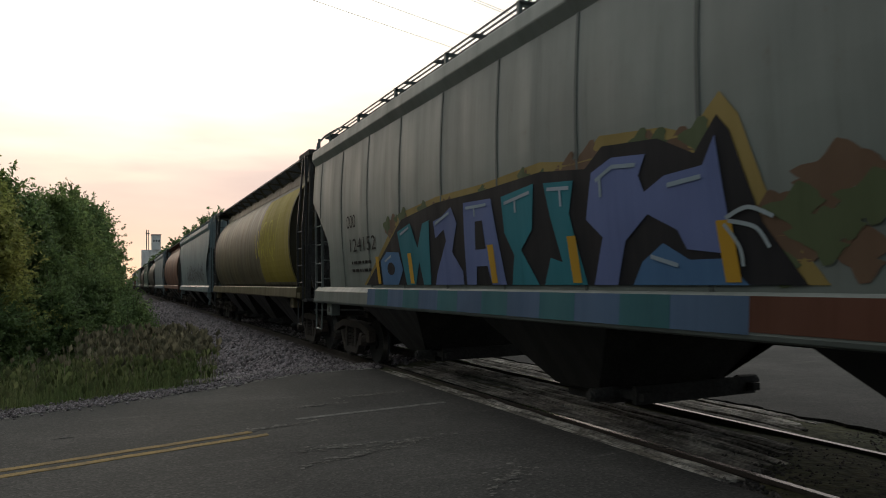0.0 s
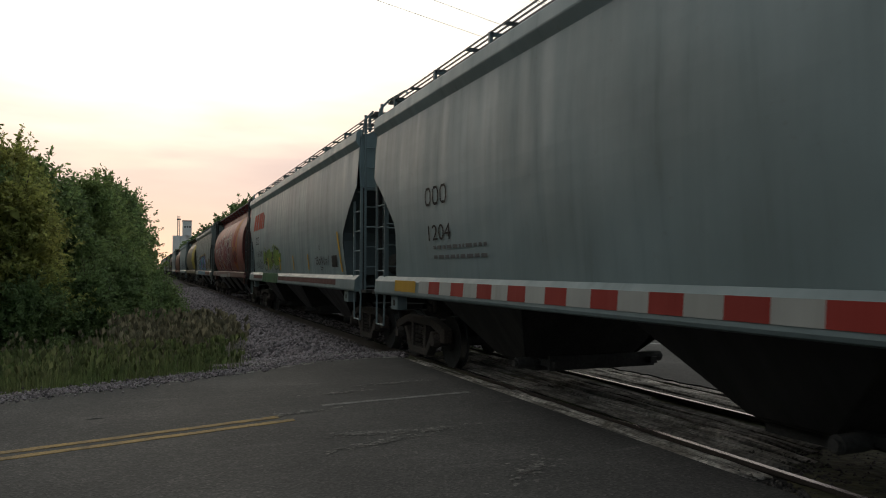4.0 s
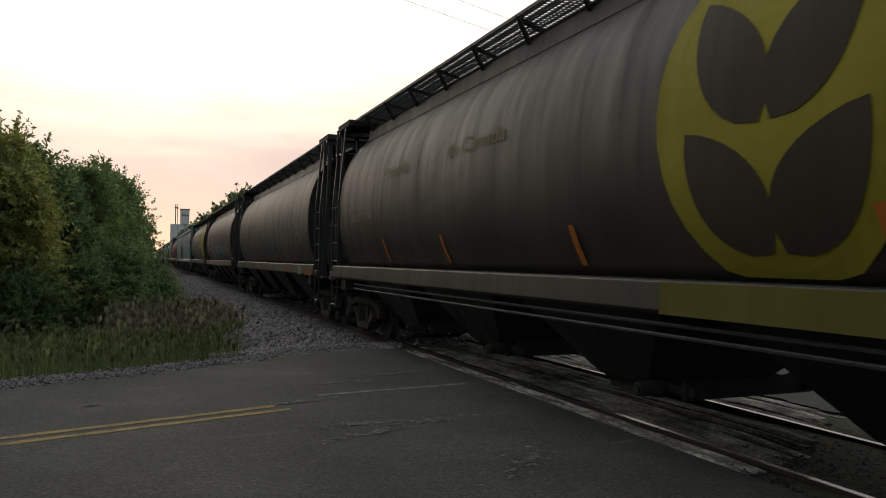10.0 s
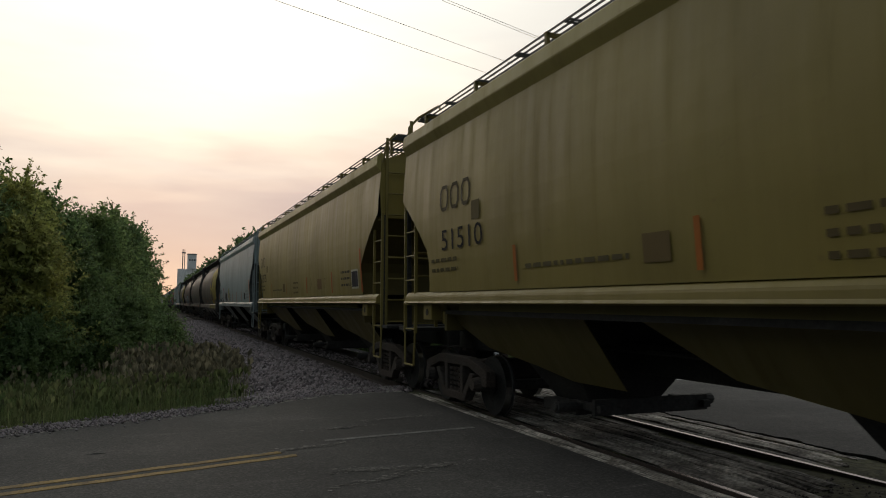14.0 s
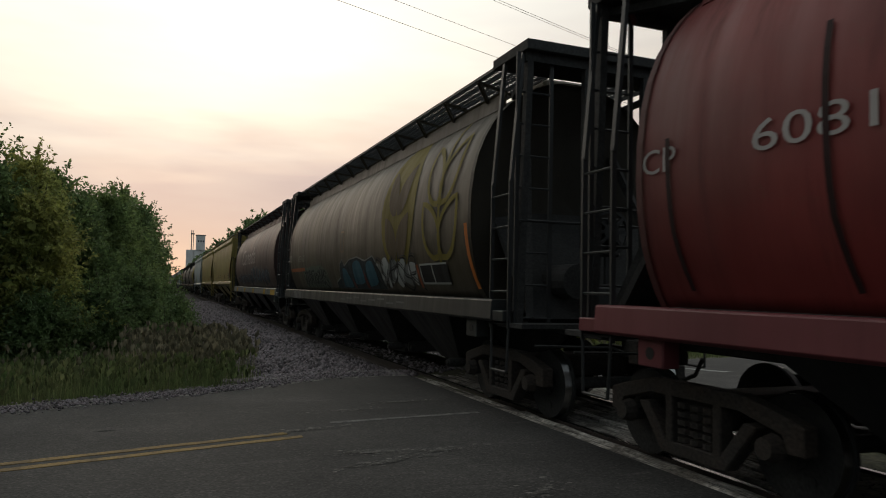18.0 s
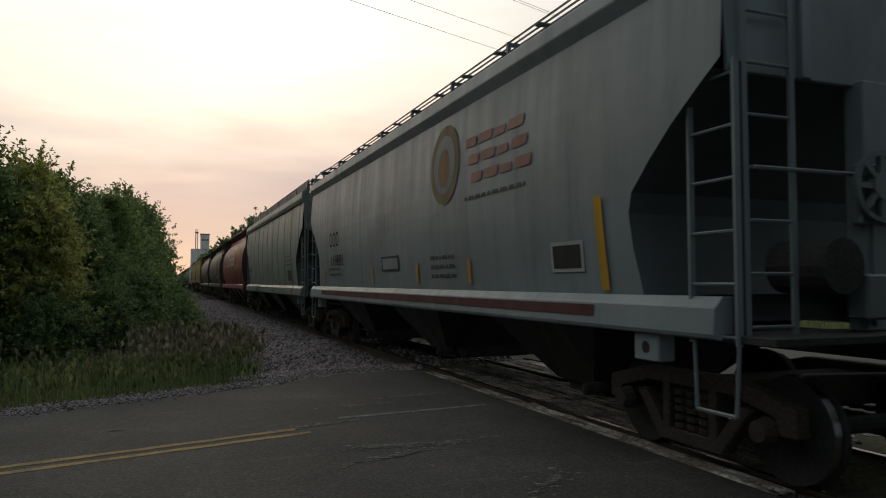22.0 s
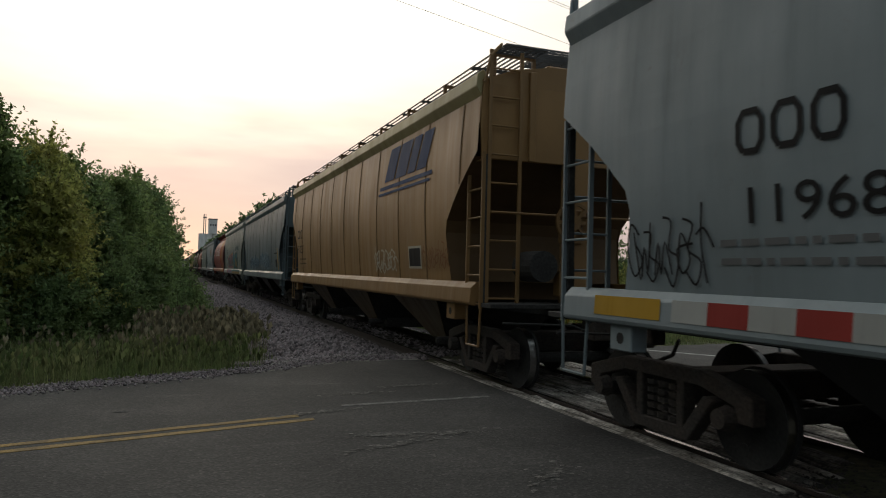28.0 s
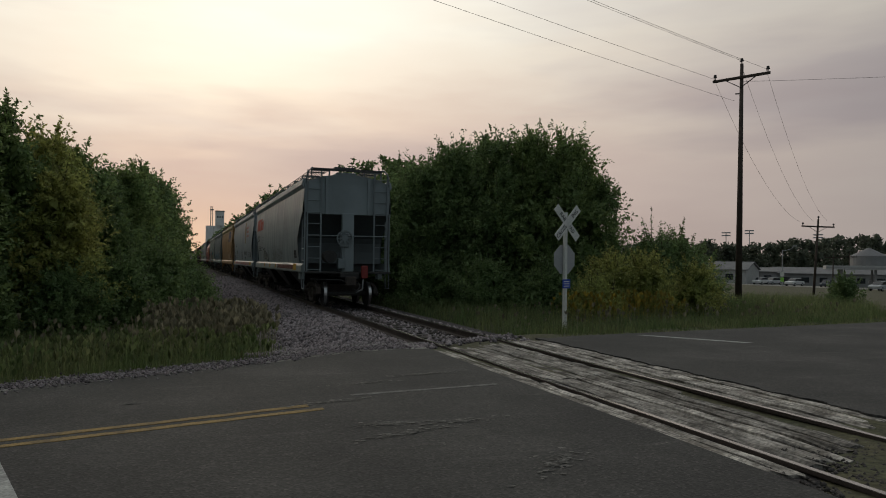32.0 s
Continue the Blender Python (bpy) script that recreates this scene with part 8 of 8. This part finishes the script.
    for k in range(4):
        a = 4.6 + 0.34 * k
        on_sill(c, [(a, a + 0.05, 1.2, 1.42), (a + 0.2, a + 0.25, 1.2 if k != 3 else 1.22, 1.40), (a, a + 0.25, 1.395, 1.425), (a, a + 0.25, 1.2, 1.23) if k < 3 else (a, a + 0.25, 1.30, 1.33)], (0.012, 0.012, 0.012), 1, "graffiti_stroke", "black sprayed letter stroke on the sill, unreadable")
    on_sill(c, [(9.9, 10.5, 1.27, 1.295), (9.9, 10.4, 1.35, 1.375)], (0.04, 0.04, 0.04), 1, "stencil_bar", "faint stencilled line on the sill")
    on_sill(c, [(14.6, 14.9, 1.24, 1.42)], (0.45, 0.08, 0.08), 1, "sill_reflector", "red reflective tape")

    c = cars[15] = coloured("smooth", (0.28, 0.315, 0.33), "blue-grey covered hopper with a gold emblem and red sill stripe", sill=(0.36, 0.40, 0.42), mid=8.10)
    fake_mark(c, F, 2.53, 2.48, 3, 0.34, BLACK, span=1.0)
    words_on(c, F, "119881", 2.53, 2.0, 0.38, BLACK, span=1.3)
    small_print(c, F, 2.3, 1.9, 2, 1.3, (0.1, 0.1, 0.1), 19)
    marking(c, F, "emblem", outline_fill([oval(10.6, 3.35, 0.58, 0.6)], 5), (0.25, 0.19, 0.11), 1, "round gold emblem")
    marking(c, F, "emblem_core", outline_fill([oval(10.6, 3.35, 0.42, 0.44)], 4), (0.28, 0.29, 0.28), 2)
    marking(c, F, "emblem_core", outline_fill([oval(10.6, 3.3, 0.24, 0.3, 12)], 3), (0.30, 0.17, 0.10), 3)
    for k in range(3):
        logo_bars(c, F, 11.4 + 0.1 * k, 3.45 - 0.25 * k, (0.35, 0.4, 0.3, 0.4), 0.13, (0.36, 0.20, 0.17), 0.3)
    small_print(c, F, 11.4, 2.72, 1, 1.8, (0.1, 0.1, 0.1), 21)
    marking(c, F, "data_panel", flat_block((13.7, 1.7, 14.35, 2.02)), (0.45, 0.47, 0.47), 1, "white bordered panel")
    marking(c, F, "data_panel", flat_block((13.75, 1.74, 14.3, 1.98)), (0.03, 0.03, 0.03), 2, "black data panel")
    marking(c, F, "data_panel", flat_block((7.15, 1.8, 8.25, 2.08)), (0.05, 0.05, 0.05), 1, "black bordered notice")
    marking(c, F, "data_panel", flat_block((7.22, 1.84, 8.18, 2.04)), (0.27, 0.30, 0.31), 2)
    small_print(c, F, 9.9, 1.95, 3, 1.0, (0.08, 0.08, 0.08), 22)
    reflectors(c, [1.6, 6.4, 9.2, 11.4], YELLOW, 1.58, 1.92, 0.1, F)
    reflectors(c, [14.65], YELLOW, 1.52, 2.42, 0.13, F, -0.05)
    on_sill(c, [(1.6, 14.6, 1.27, 1.38)], (0.125, 0.045, 0.045), 1, "sill_tape", "long dull red stripe")

    c = cars[16] = coloured("round", (0.345, 0.045, 0.032), "bright red cylindrical grain hopper with a sheaf and white tags", sill=(0.30, 0.06, 0.045), ends=(0.11, 0.024, 0.02), mid=8.40)
    fake_mark(c, C, 0.5, 2.64, 2, 0.24, WHITE)
    words_on(c, C, "608025", 1.2, 2.64, 0.26, WHITE, span=1.4)
    words_on(c, C, "Canada", 4.95, 2.65, 1.18, (0.58, 0.54, 0.50), 2, 0.18, "slogan", "white painted word", span=5.5)
    logo_bars(c, C, 9.9, 3.6, (0.2, 0.2, 0.3), 0.22, (0.5, 0.40, 0.37), 0.9, "flag_mark")
    wheat(c, C, 12.35, 2.8, (0.40, 0.18, 0.03), (0.33, 0.045, 0.032), 1.05)
    wheat_lines(c, C, 14.4, 2.75, (0.44, 0.18, 0.05), 0.8, 0.07)
    tag(c, C, 4.2, 6.4, 1.62, 2.2, (0.36, 0.25, 0.23), 36, 0.024, 4)
    tag(c, C, 6.7, 9.0, 1.6, 2.2, (0.36, 0.27, 0.25), 38, 0.026, 3)
    tag(c, C, 9.4, 13.0, 1.6, 2.35, (0.37, 0.27, 0.25), 40, 0.034, 3)
    on_sill(c, [(d, d + 0.4, 1.24, 1.42) for d in (0.3, 3.5, 6.8, 9.7, 12.2)] + [(14.6, 15.9, 1.22, 1.42)], (0.56, 0.27, 0.03), 1, "sill_reflector", "yellow reflective tape")
    marking(c, C, "graffiti_tag", stroke_shapes([[(5.6 + 1.4 * k, 1.44), (6.1 + 1.4 * k, 1.22), (6.4 + 1.4 * k, 1.42)] for k in range(5)], 0.03), (0.45, 0.4, 0.38), 40, "thin scrawled tag on the sill")

    c = cars[17] = coloured("seamed", (0.28, 0.30, 0.27), "grey covered hopper with pink and teal graffiti", sill=(0.36, 0.38, 0.34), mid=7.85)
    fake_mark(c, F, 2.5, 2.65, 3, 0.29, BLACK, span=0.92)
    words_on(c, F, "124407", 2.5, 2.18, 0.38, BLACK, span=1.34)
    small_print(c, F, 2.4, 1.85, 2, 1.0, (0.1, 0.1, 0.1), 24)
    rnd = random.Random(81)
    wavy = lambda d0, z0, d1, z1, k=0.05: curved([(d + k * (rnd.random() - 0.5) * 2, z + k * (rnd.random() - 0.5) * 2) for d, z in
                                           [(d0 + (d1 - d0) * j / 5, z0) for j in range(5)] + [(d1, z0 + (z1 - z0) * j / 4) for j in range(4)] + [(d1 - (d1 - d0) * j / 5, z1) for j in range(5)] + [(d0, z1 - (z1 - z0) * j / 4) for j in range(4)]], 3)[:-1]
    marking(c, F, "graffiti_halo", outline_fill([wavy(3.75, 1.58, 4.95, 2.3), wavy(4.85, 1.58, 6.4, 2.5), wavy(6.3, 1.58, 7.4, 2.58), wavy(7.3, 1.58, 8.6, 2.66)], 6), (0.27, 0.08, 0.10), 0, "pink sprayed background")
    marking(c, F, "graffiti_fill", outline_fill([wavy(3.72, 1.57, 3.86, 2.2, 0.03), wavy(4.9, 2.34, 6.5, 2.42, 0.04), wavy(7.2, 2.52, 8.5, 2.6, 0.04)], 3), (0.34, 0.22, 0.05), 1, "yellow sprayed edge")
    for d0, z0, d1, z1 in ((3.98, 1.78, 4.7, 2.14), (5.05, 1.66, 6.15, 2.34), (6.5, 1.7, 7.15, 2.4), (7.5, 1.72, 8.4, 2.46)):
        marking(c, F, "graffiti_outline", outline_fill([wavy(d0 - 0.05, z0 - 0.05, d1 + 0.05, z1 + 0.05)], 5), (0.36, 0.16, 0.18), 2, "bold sprayed letter, unreadable")
        marking(c, F, "graffiti_fill", outline_fill([wavy(d0, z0, d1, z1, 0.06)], 5), (0.05, 0.075, 0.08), 3, "bold sprayed letter, unreadable")
        marking(c, F, "graffiti_shine", outline_fill([wavy(d0 + 0.1, z0 + 0.04, d1 - 0.1, z0 + 0.16, 0.04), wavy(d0 + 0.3 * (d1 - d0), z1 - 0.22, d0 + 0.5 * (d1 - d0), z1 - 0.05, 0.04)], 3), (0.07, 0.19, 0.21), 4)
        marking(c, F, "graffiti_fill", outline_fill([wavy(d0 + 0.55 * (d1 - d0), z0 + 0.2, d0 + 0.7 * (d1 - d0), z1 - 0.08, 0.04)], 3), (0.26, 0.08, 0.10), 4)
    big = ((8.46, 1.53), (8.32, 2.09), (8.6, 2.38), (8.9, 2.22), (8.99, 2.47), (9.41, 2.74), (9.6, 2.5), (9.78, 2.26), (9.93, 2.38), (10.26, 2.49), (10.92, 2.51), (11.21, 2.56), (11.65, 2.51), (11.99, 2.64), (12.17, 2.55), (12.06, 2.28), (12.33, 2.03), (12.39, 1.74), (12.13, 1.53))
    mx = 10.4
    area(c, F, "graffiti_outline", [[(mx + (d - mx) * 1.03, z if z < 1.6 else z + 0.06) for d, z in big]], (0.016, 0.02, 0.022), 1, "black outline of a sprayed piece", False)
    area(c, F, "graffiti_fill", [big], (0.035, 0.145, 0.145), 3, "bold teal sprayed letters, unreadable", False)
    area(c, F, "graffiti_fill", [((8.99, 1.6), (9.05, 2.3), (9.4, 2.62), (9.5, 2.3), (9.3, 1.6)), ((11.62, 2.2), (11.95, 2.5), (12.1, 2.48), (11.98, 2.25))], (0.04, 0.115, 0.19), 4, "blue shading", True)
    holes = [oval(10.58, 1.92, 0.24, 0.27, 18), ((11.0, 2.2), (11.16, 2.24), (11.3, 1.9), (11.28, 1.62), (11.06, 1.6)), ((11.65, 2.12), (11.84, 2.18), (11.82, 1.6), (11.66, 1.6)), ((8.45, 1.8), (8.52, 2.1), (8.72, 1.95), (8.68, 1.65)), ((9.4, 1.66), (9.5, 1.95), (9.72, 1.8), (9.66, 1.6))]
    area(c, F, "graffiti_outline", [[(sum(p[0] for p in h) / len(h) + (d - sum(p[0] for p in h) / len(h)) * 1.25, sum(p[1] for p in h) / len(h) + (z - sum(p[1] for p in h) / len(h)) * 1.16) for d, z in h] for h in holes], (0.016, 0.02, 0.022), 5, "", False)
    area(c, F, "graffiti_fill", holes, (0.27, 0.165, 0.035), 6, "ochre spray paint", False)
    star = [(10.58 + r * math.sin(0.6283 * k), 1.92 + r * 1.1 * math.cos(0.6283 * k)) for k, r in enumerate((0.22, 0.09) * 5)]
    area(c, F, "graffiti_fill", [star], (0.04, 0.15, 0.13), 7, "teal star", False)
    marking(c, F, "graffiti_outline", stroke_shapes([[(9.95, 1.55), (9.92, 2.3)], [(11.5, 1.55), (11.52, 2.2), (11.3, 2.35)], [(8.9, 1.6), (8.95, 2.15)], [(9.78, 2.2), (9.7, 1.9), (9.8, 1.6)], [(12.1, 1.6), (12.0, 2.2)]], 0.035), (0.016, 0.02, 0.022), 8)
    on_sill(c, [(3.6, 5.0, 1.2, 1.46), (6.0, 7.0, 1.2, 1.46)], (0.28, 0.09, 0.12), 1, "graffiti_fill", "pink spray paint on the sill")
    on_sill(c, [(5.0, 6.0, 1.2, 1.46), (7.0, 8.2, 1.2, 1.46)], (0.12, 0.2, 0.27), 1, "graffiti_fill", "blue spray paint on the sill")
    on_sill(c, [(8.2, 14.5, 1.2, 1.34)], (0.26, 0.17, 0.045), 1, "graffiti_fill", "ochre spray paint on the sill")
    on_sill(c, [(8.4, 14.5, 1.34, 1.46)], (0.06, 0.17, 0.17), 1, "graffiti_fill", "teal spray paint on the sill")
    tag(c, F, 10.3, 13.6, 2.75, 3.05, (0.05, 0.09, 0.1), 44, 0.04, 6)
    reflectors(c, [1.2, 8.88, 11.9], YELLOW, 1.55, 2.0, 0.12, F, -0.08)

    c = cars[18] = coloured("seamed", BLUEGREY, "dark blue-grey covered hopper with pale blue graffiti", sill=(0.21, 0.26, 0.275), mid=7.40)
    smeared(c, F, 3.1, 7.2, 1.56, 2.2, [(0.06, 0.12, 0.17), (0.10, 0.16, 0.19), (0.05, 0.10, 0.15)], (0.22, 0.33, 0.40), None, 91, 13)
    smeared(c, F, 7.8, 11.2, 1.56, 2.3, [(0.06, 0.12, 0.17), (0.11, 0.17, 0.2), (0.05, 0.09, 0.13)], (0.30, 0.40, 0.46), None, 92, 12)
    small_print(c, F, 12.9, 2.2, 1, 1.0, BLACK, 25)
    marking(c, F, "data_panel", flat_block((13.25, 1.68, 13.75, 1.96)), BLACK, 1, "black data panel")
    reflectors(c, [14.1], YELLOW, 1.55, 2.42, 0.12, F, -0.2)

    c = cars[19] = coloured("seamed", DME_O, "orange-yellow covered hopper with blue logo blocks", bays=(0.12, 0.075, 0.03), trim=(0.48, 0.38, 0.18), mid=7.90)
    fake_mark(c, F, 1.0, 2.6, 3, 0.27, BLACK, span=0.8)
    words_on(c, F, "51037", 1.05, 2.12, 0.36, BLACK, span=1.02)
    small_print(c, F, 1.4, 1.9, 2, 1.1, (0.12, 0.08, 0.04), 26)
    logo_bars(c, F, 11.5, 3.35, (0.62, 0.66, 0.42, 0.5), 0.62, (0.055, 0.08, 0.16), 0.5)
    marking(c, F, "logo", flat_block((11.2, 3.2, 14.3, 3.27), (11.1, 3.1, 14.2, 3.15)), (0.055, 0.08, 0.16), 1)
    tag(c, F, 10.7, 12.3, 1.62, 2.05, (0.50, 0.44, 0.34), 46, 0.05, 4)
    marking(c, F, "data_panel", flat_block((13.05, 1.66, 13.75, 2.05)), (0.5, 0.46, 0.38), 1, "white bordered panel")
    marking(c, F, "data_panel", flat_block((13.1, 1.7, 13.7, 2.01)), BLACK, 2, "black data panel")
    tag(c, F, 13.8, 15.0, 1.7, 2.1, (0.26, 0.12, 0.05), 47, 0.03, 5)

    c = cars[20] = coloured("smooth", (0.29, 0.325, 0.345), "blue-grey covered hopper with black tags and striped sill tape", sill=(0.40, 0.44, 0.46), mid=8.28)
    fake_mark(c, F, 2.6, 2.51, 3, 0.33, BLACK, span=0.92)
    words_on(c, F, "119688", 2.6, 2.01, 0.38, BLACK, span=1.38)
    small_print(c, F, 2.4, 1.85, 2, 1.8, (0.15, 0.15, 0.15), 27)
    tag(c, F, 1.2, 2.25, 1.6, 2.15, BLACK, 48, 0.028, 4)
    tag(c, F, 4.2, 6.6, 1.8, 2.5, (0.20, 0.28, 0.37), 49, 0.035, 4)
    marking(c, F, "emblem", outline_fill([oval(11.2, 3.38, 0.62, 0.62)], 5), (0.24, 0.17, 0.07), 1, "round gold emblem")
    marking(c, F, "emblem_core", outline_fill([oval(11.2, 3.38, 0.46, 0.47)], 4), (0.28, 0.30, 0.29), 2)
    marking(c, F, "emblem_core", outline_fill([oval(11.2, 3.34, 0.24, 0.3, 12)], 3), (0.27, 0.17, 0.09), 3)
    marking(c, F, "emblem_foot", outline_fill([oval(11.2, 2.70, 0.36, 0.08, 14)], 2), (0.2, 0.15, 0.08), 1)
    for k in range(3):
        logo_bars(c, F, 12.0 + 0.03 * k, 3.52 - 0.26 * k, (0.30, 0.36, 0.22, 0.34), 0.14, (0.36, 0.15, 0.13), 0.3)
    tag(c, F, 10.0, 12.0, 1.88, 2.16, BLACK, 50, 0.04, 6)
    tag(c, F, 10.4, 11.0, 1.58, 1.84, BLACK, 51, 0.035, 2)
    small_print(c, F, 12.9, 2.0, 3, 0.9, (0.1, 0.1, 0.1), 33)
    marking(c, F, "data_panel", flat_block((7.64, 1.85, 8.6, 2.1)), (0.03, 0.03, 0.03), 1, "black bordered notice")
    marking(c, F, "data_panel", flat_block((7.68, 1.88, 8.56, 2.07)), (0.27, 0.30, 0.31), 2)
    small_print(c, F, 7.7, 2.0, 3, 0.8, (0.08, 0.08, 0.08), 34)
    small_print(c, F, 7.7, 1.74, 2, 0.9, (0.05, 0.05, 0.05), 35)
    marking(c, F, "data_panel", flat_block((14.1, 1.72, 14.62, 2.06)), (0.36, 0.38, 0.38), 1, "white bordered panel")
    marking(c, F, "data_panel", flat_block((14.13, 1.75, 14.34, 2.03), (14.38, 1.75, 14.59, 2.03)), BLACK, 2, "black data panel")
    sill_stripes(c)
    on_sill(c, [(14.4, 15.4, 1.24, 1.42)], YELLOW, 2, "sill_reflector", "yellow reflective tape")

    c = cars[21] = coloured("smooth", (0.29, 0.32, 0.33), "grey covered hopper at the train's end with red logo blocks", sill=(0.36, 0.39, 0.38), mid=8.26)
    for u, w in ((0.92, 0.62), (1.62, 0.60), (2.38, 0.62), (3.0, 0.42), (3.5, 0.16), (3.72, 0.16)):
        logo_bars(c, F, u, 3.1, (w,), 0.6 if w != 0.42 else 0.44, (0.40, 0.085, 0.06), 0.42)
    fake_mark(c, F, 1.42, 2.55, 3, 0.28, BLACK, span=0.9)
    words_on(c, F, "115862", 1.48, 2.04, 0.36, BLACK, span=1.35)
    small_print(c, F, 3.6, 2.7, 3, 0.4, (0.1, 0.1, 0.1), 28)
    area(c, F, "graffiti_fill", [((3.7, 1.6), (3.62, 2.1), (4.1, 2.08), (4.5, 2.1), (4.9, 1.98), (5.3, 1.9), (5.6, 1.75), (5.5, 1.58))], (0.27, 0.29, 0.27), 1, "pale sprayed fill")
    scrawl = [[(3.84, 1.55), (3.62, 1.85), (3.57, 2.1), (3.69, 2.26), (3.8, 2.1), (4.1, 2.12), (4.45, 2.16), (4.3, 1.95), (4.05, 1.7), (4.2, 1.58), (4.33, 1.8), (4.2, 1.98)], [(4.45, 1.55), (4.36, 1.85), (4.5, 1.98), (4.84, 2.01), (4.7, 1.85), (4.55, 1.7), (4.75, 1.6)],
              [(4.9, 1.55), (4.84, 1.8), (4.78, 1.88), (5.23, 1.93), (5.1, 1.74), (4.98, 1.7), (5.16, 1.56)], [(5.28, 1.6), (5.24, 1.86), (5.53, 1.84), (5.69, 1.66), (5.54, 1.54), (5.35, 1.6)]]
    marking(c, F, "graffiti_tag", stroke_shapes([curved(l) for l in scrawl], 0.05), BLACK, 3, "black sprayed piece, unreadable")
    marking(c, F, "graffiti_tag", stroke_shapes([curved([(5.6, 1.54), (5.9, 1.56), (6.08, 1.7), (6.22, 2.05)])], 0.09), BLACK, 3, "thick black sprayed stroke")
    tag(c, F, 7.4, 11.0, 1.6, 2.2, (0.12, 0.13, 0.11), 53, 0.03, 5)
    marking(c, F, "data_panel", flat_block((14.4, 1.66, 14.64, 1.95, -0.1), (14.7, 1.66, 14.95, 1.95, -0.1)), BLACK, 1, "black data panel")
    on_sill(c, [(d, d + 0.42, 1.25, 1.41) for d in (4.6, 6.9, 9.0)], (0.5, 0.26, 0.03), 1, "sill_reflector", "yellow reflective tape")
    on_sill(c, [(9.9 + 0.46 * k, 10.33 + 0.46 * k, 1.25, 1.41) for k in range(10)], (0.15, 0.04, 0.034), 1, "sill_tape", "dull red reflective tape")
    on_sill(c, [(14.5, 15.3, 1.22, 1.46)], YELLOW, 2, "sill_reflector", "yellow reflective tape")
    eot = part("end_of_train_unit", Geo().box(0.38, -9.14, 0.98, 0.60, -8.98, 1.42), RED_PLASTIC, c, "red end-of-train marker box", bevel=0.02)
    part("marker_hose", Geo().path([(0.45, -9.05, 0.95), (0.42, -9.1, 0.6), (0.2, -9.08, 0.5)], 0.025, 6), WALL_GREY, eot)
    part("marker_bracket", Geo().bar((0.3, -9.0, 1.0), (0.1, -9.0, 0.95), 0.05), STEEL, eot)
    return cars


CARS = consist()
for proto in PROTO.values():
    for o in (*proto.children_recursive, proto):
        bpy.data.objects.remove(o)

# distance of each car's front sill end behind the middle of the train's way
BEHIND = [-217.53, -199.28, -181.22, -163.23, -145.14, -126.99, -108.78, -90.6, -72.4, -54.0, -35.69, -17.42, 0.83, 18.85, 36.74, 54.83, 72.84, 90.89, 108.98, 127.08, 145.48, 163.73]


def run(t):
    """How far the train has rolled at a time."""
    u = (t - 16) / 16
    return 199.96 * u + 1.06 * u * u + 3.93 * u ** 3


def motions():
    """The train rolls away along the track; its wheels turn while they pass the crossing."""
    for n, car in CARS.items():
        off = BEHIND[n] if n >= 0 else BEHIND[0] + 18.15 * n
        place = lambda t: run(t) - off - SILL_HALF
        walk(car, [(t, pose(XC, place(t), 0)) for t in range(0, 33, 2)])
        # the moments between which the car is close enough for its wheels to be seen turning
        times = [k / 30 for k in range(961)]
        close = [t for t in times if -18 < place(t) < 45]
        if not close:
            continue
        for ws in [o for o in car.children_recursive if base_name(o) == "wheelset"]:
            u = ws.matrix_basis.translation.copy()
            sense = 1 if abs(ws.parent.matrix_basis.to_euler().z) > 1 else -1
            turn = lambda t: sense * math.degrees((run(t) - run(close[0])) / 0.42)
            rows = [(t, pose(u.x, u.y, u.z, turn(t), 0, 0)) for t in close]
            if close[0] > 0:
                rows.insert(0, (0, pose(u.x, u.y, u.z, turn(close[0]), 0, 0)))
            if close[-1] < 32:
                rows.append((32, pose(u.x, u.y, u.z, turn(close[-1]), 0, 0)))
            walk(ws, rows)


motions()
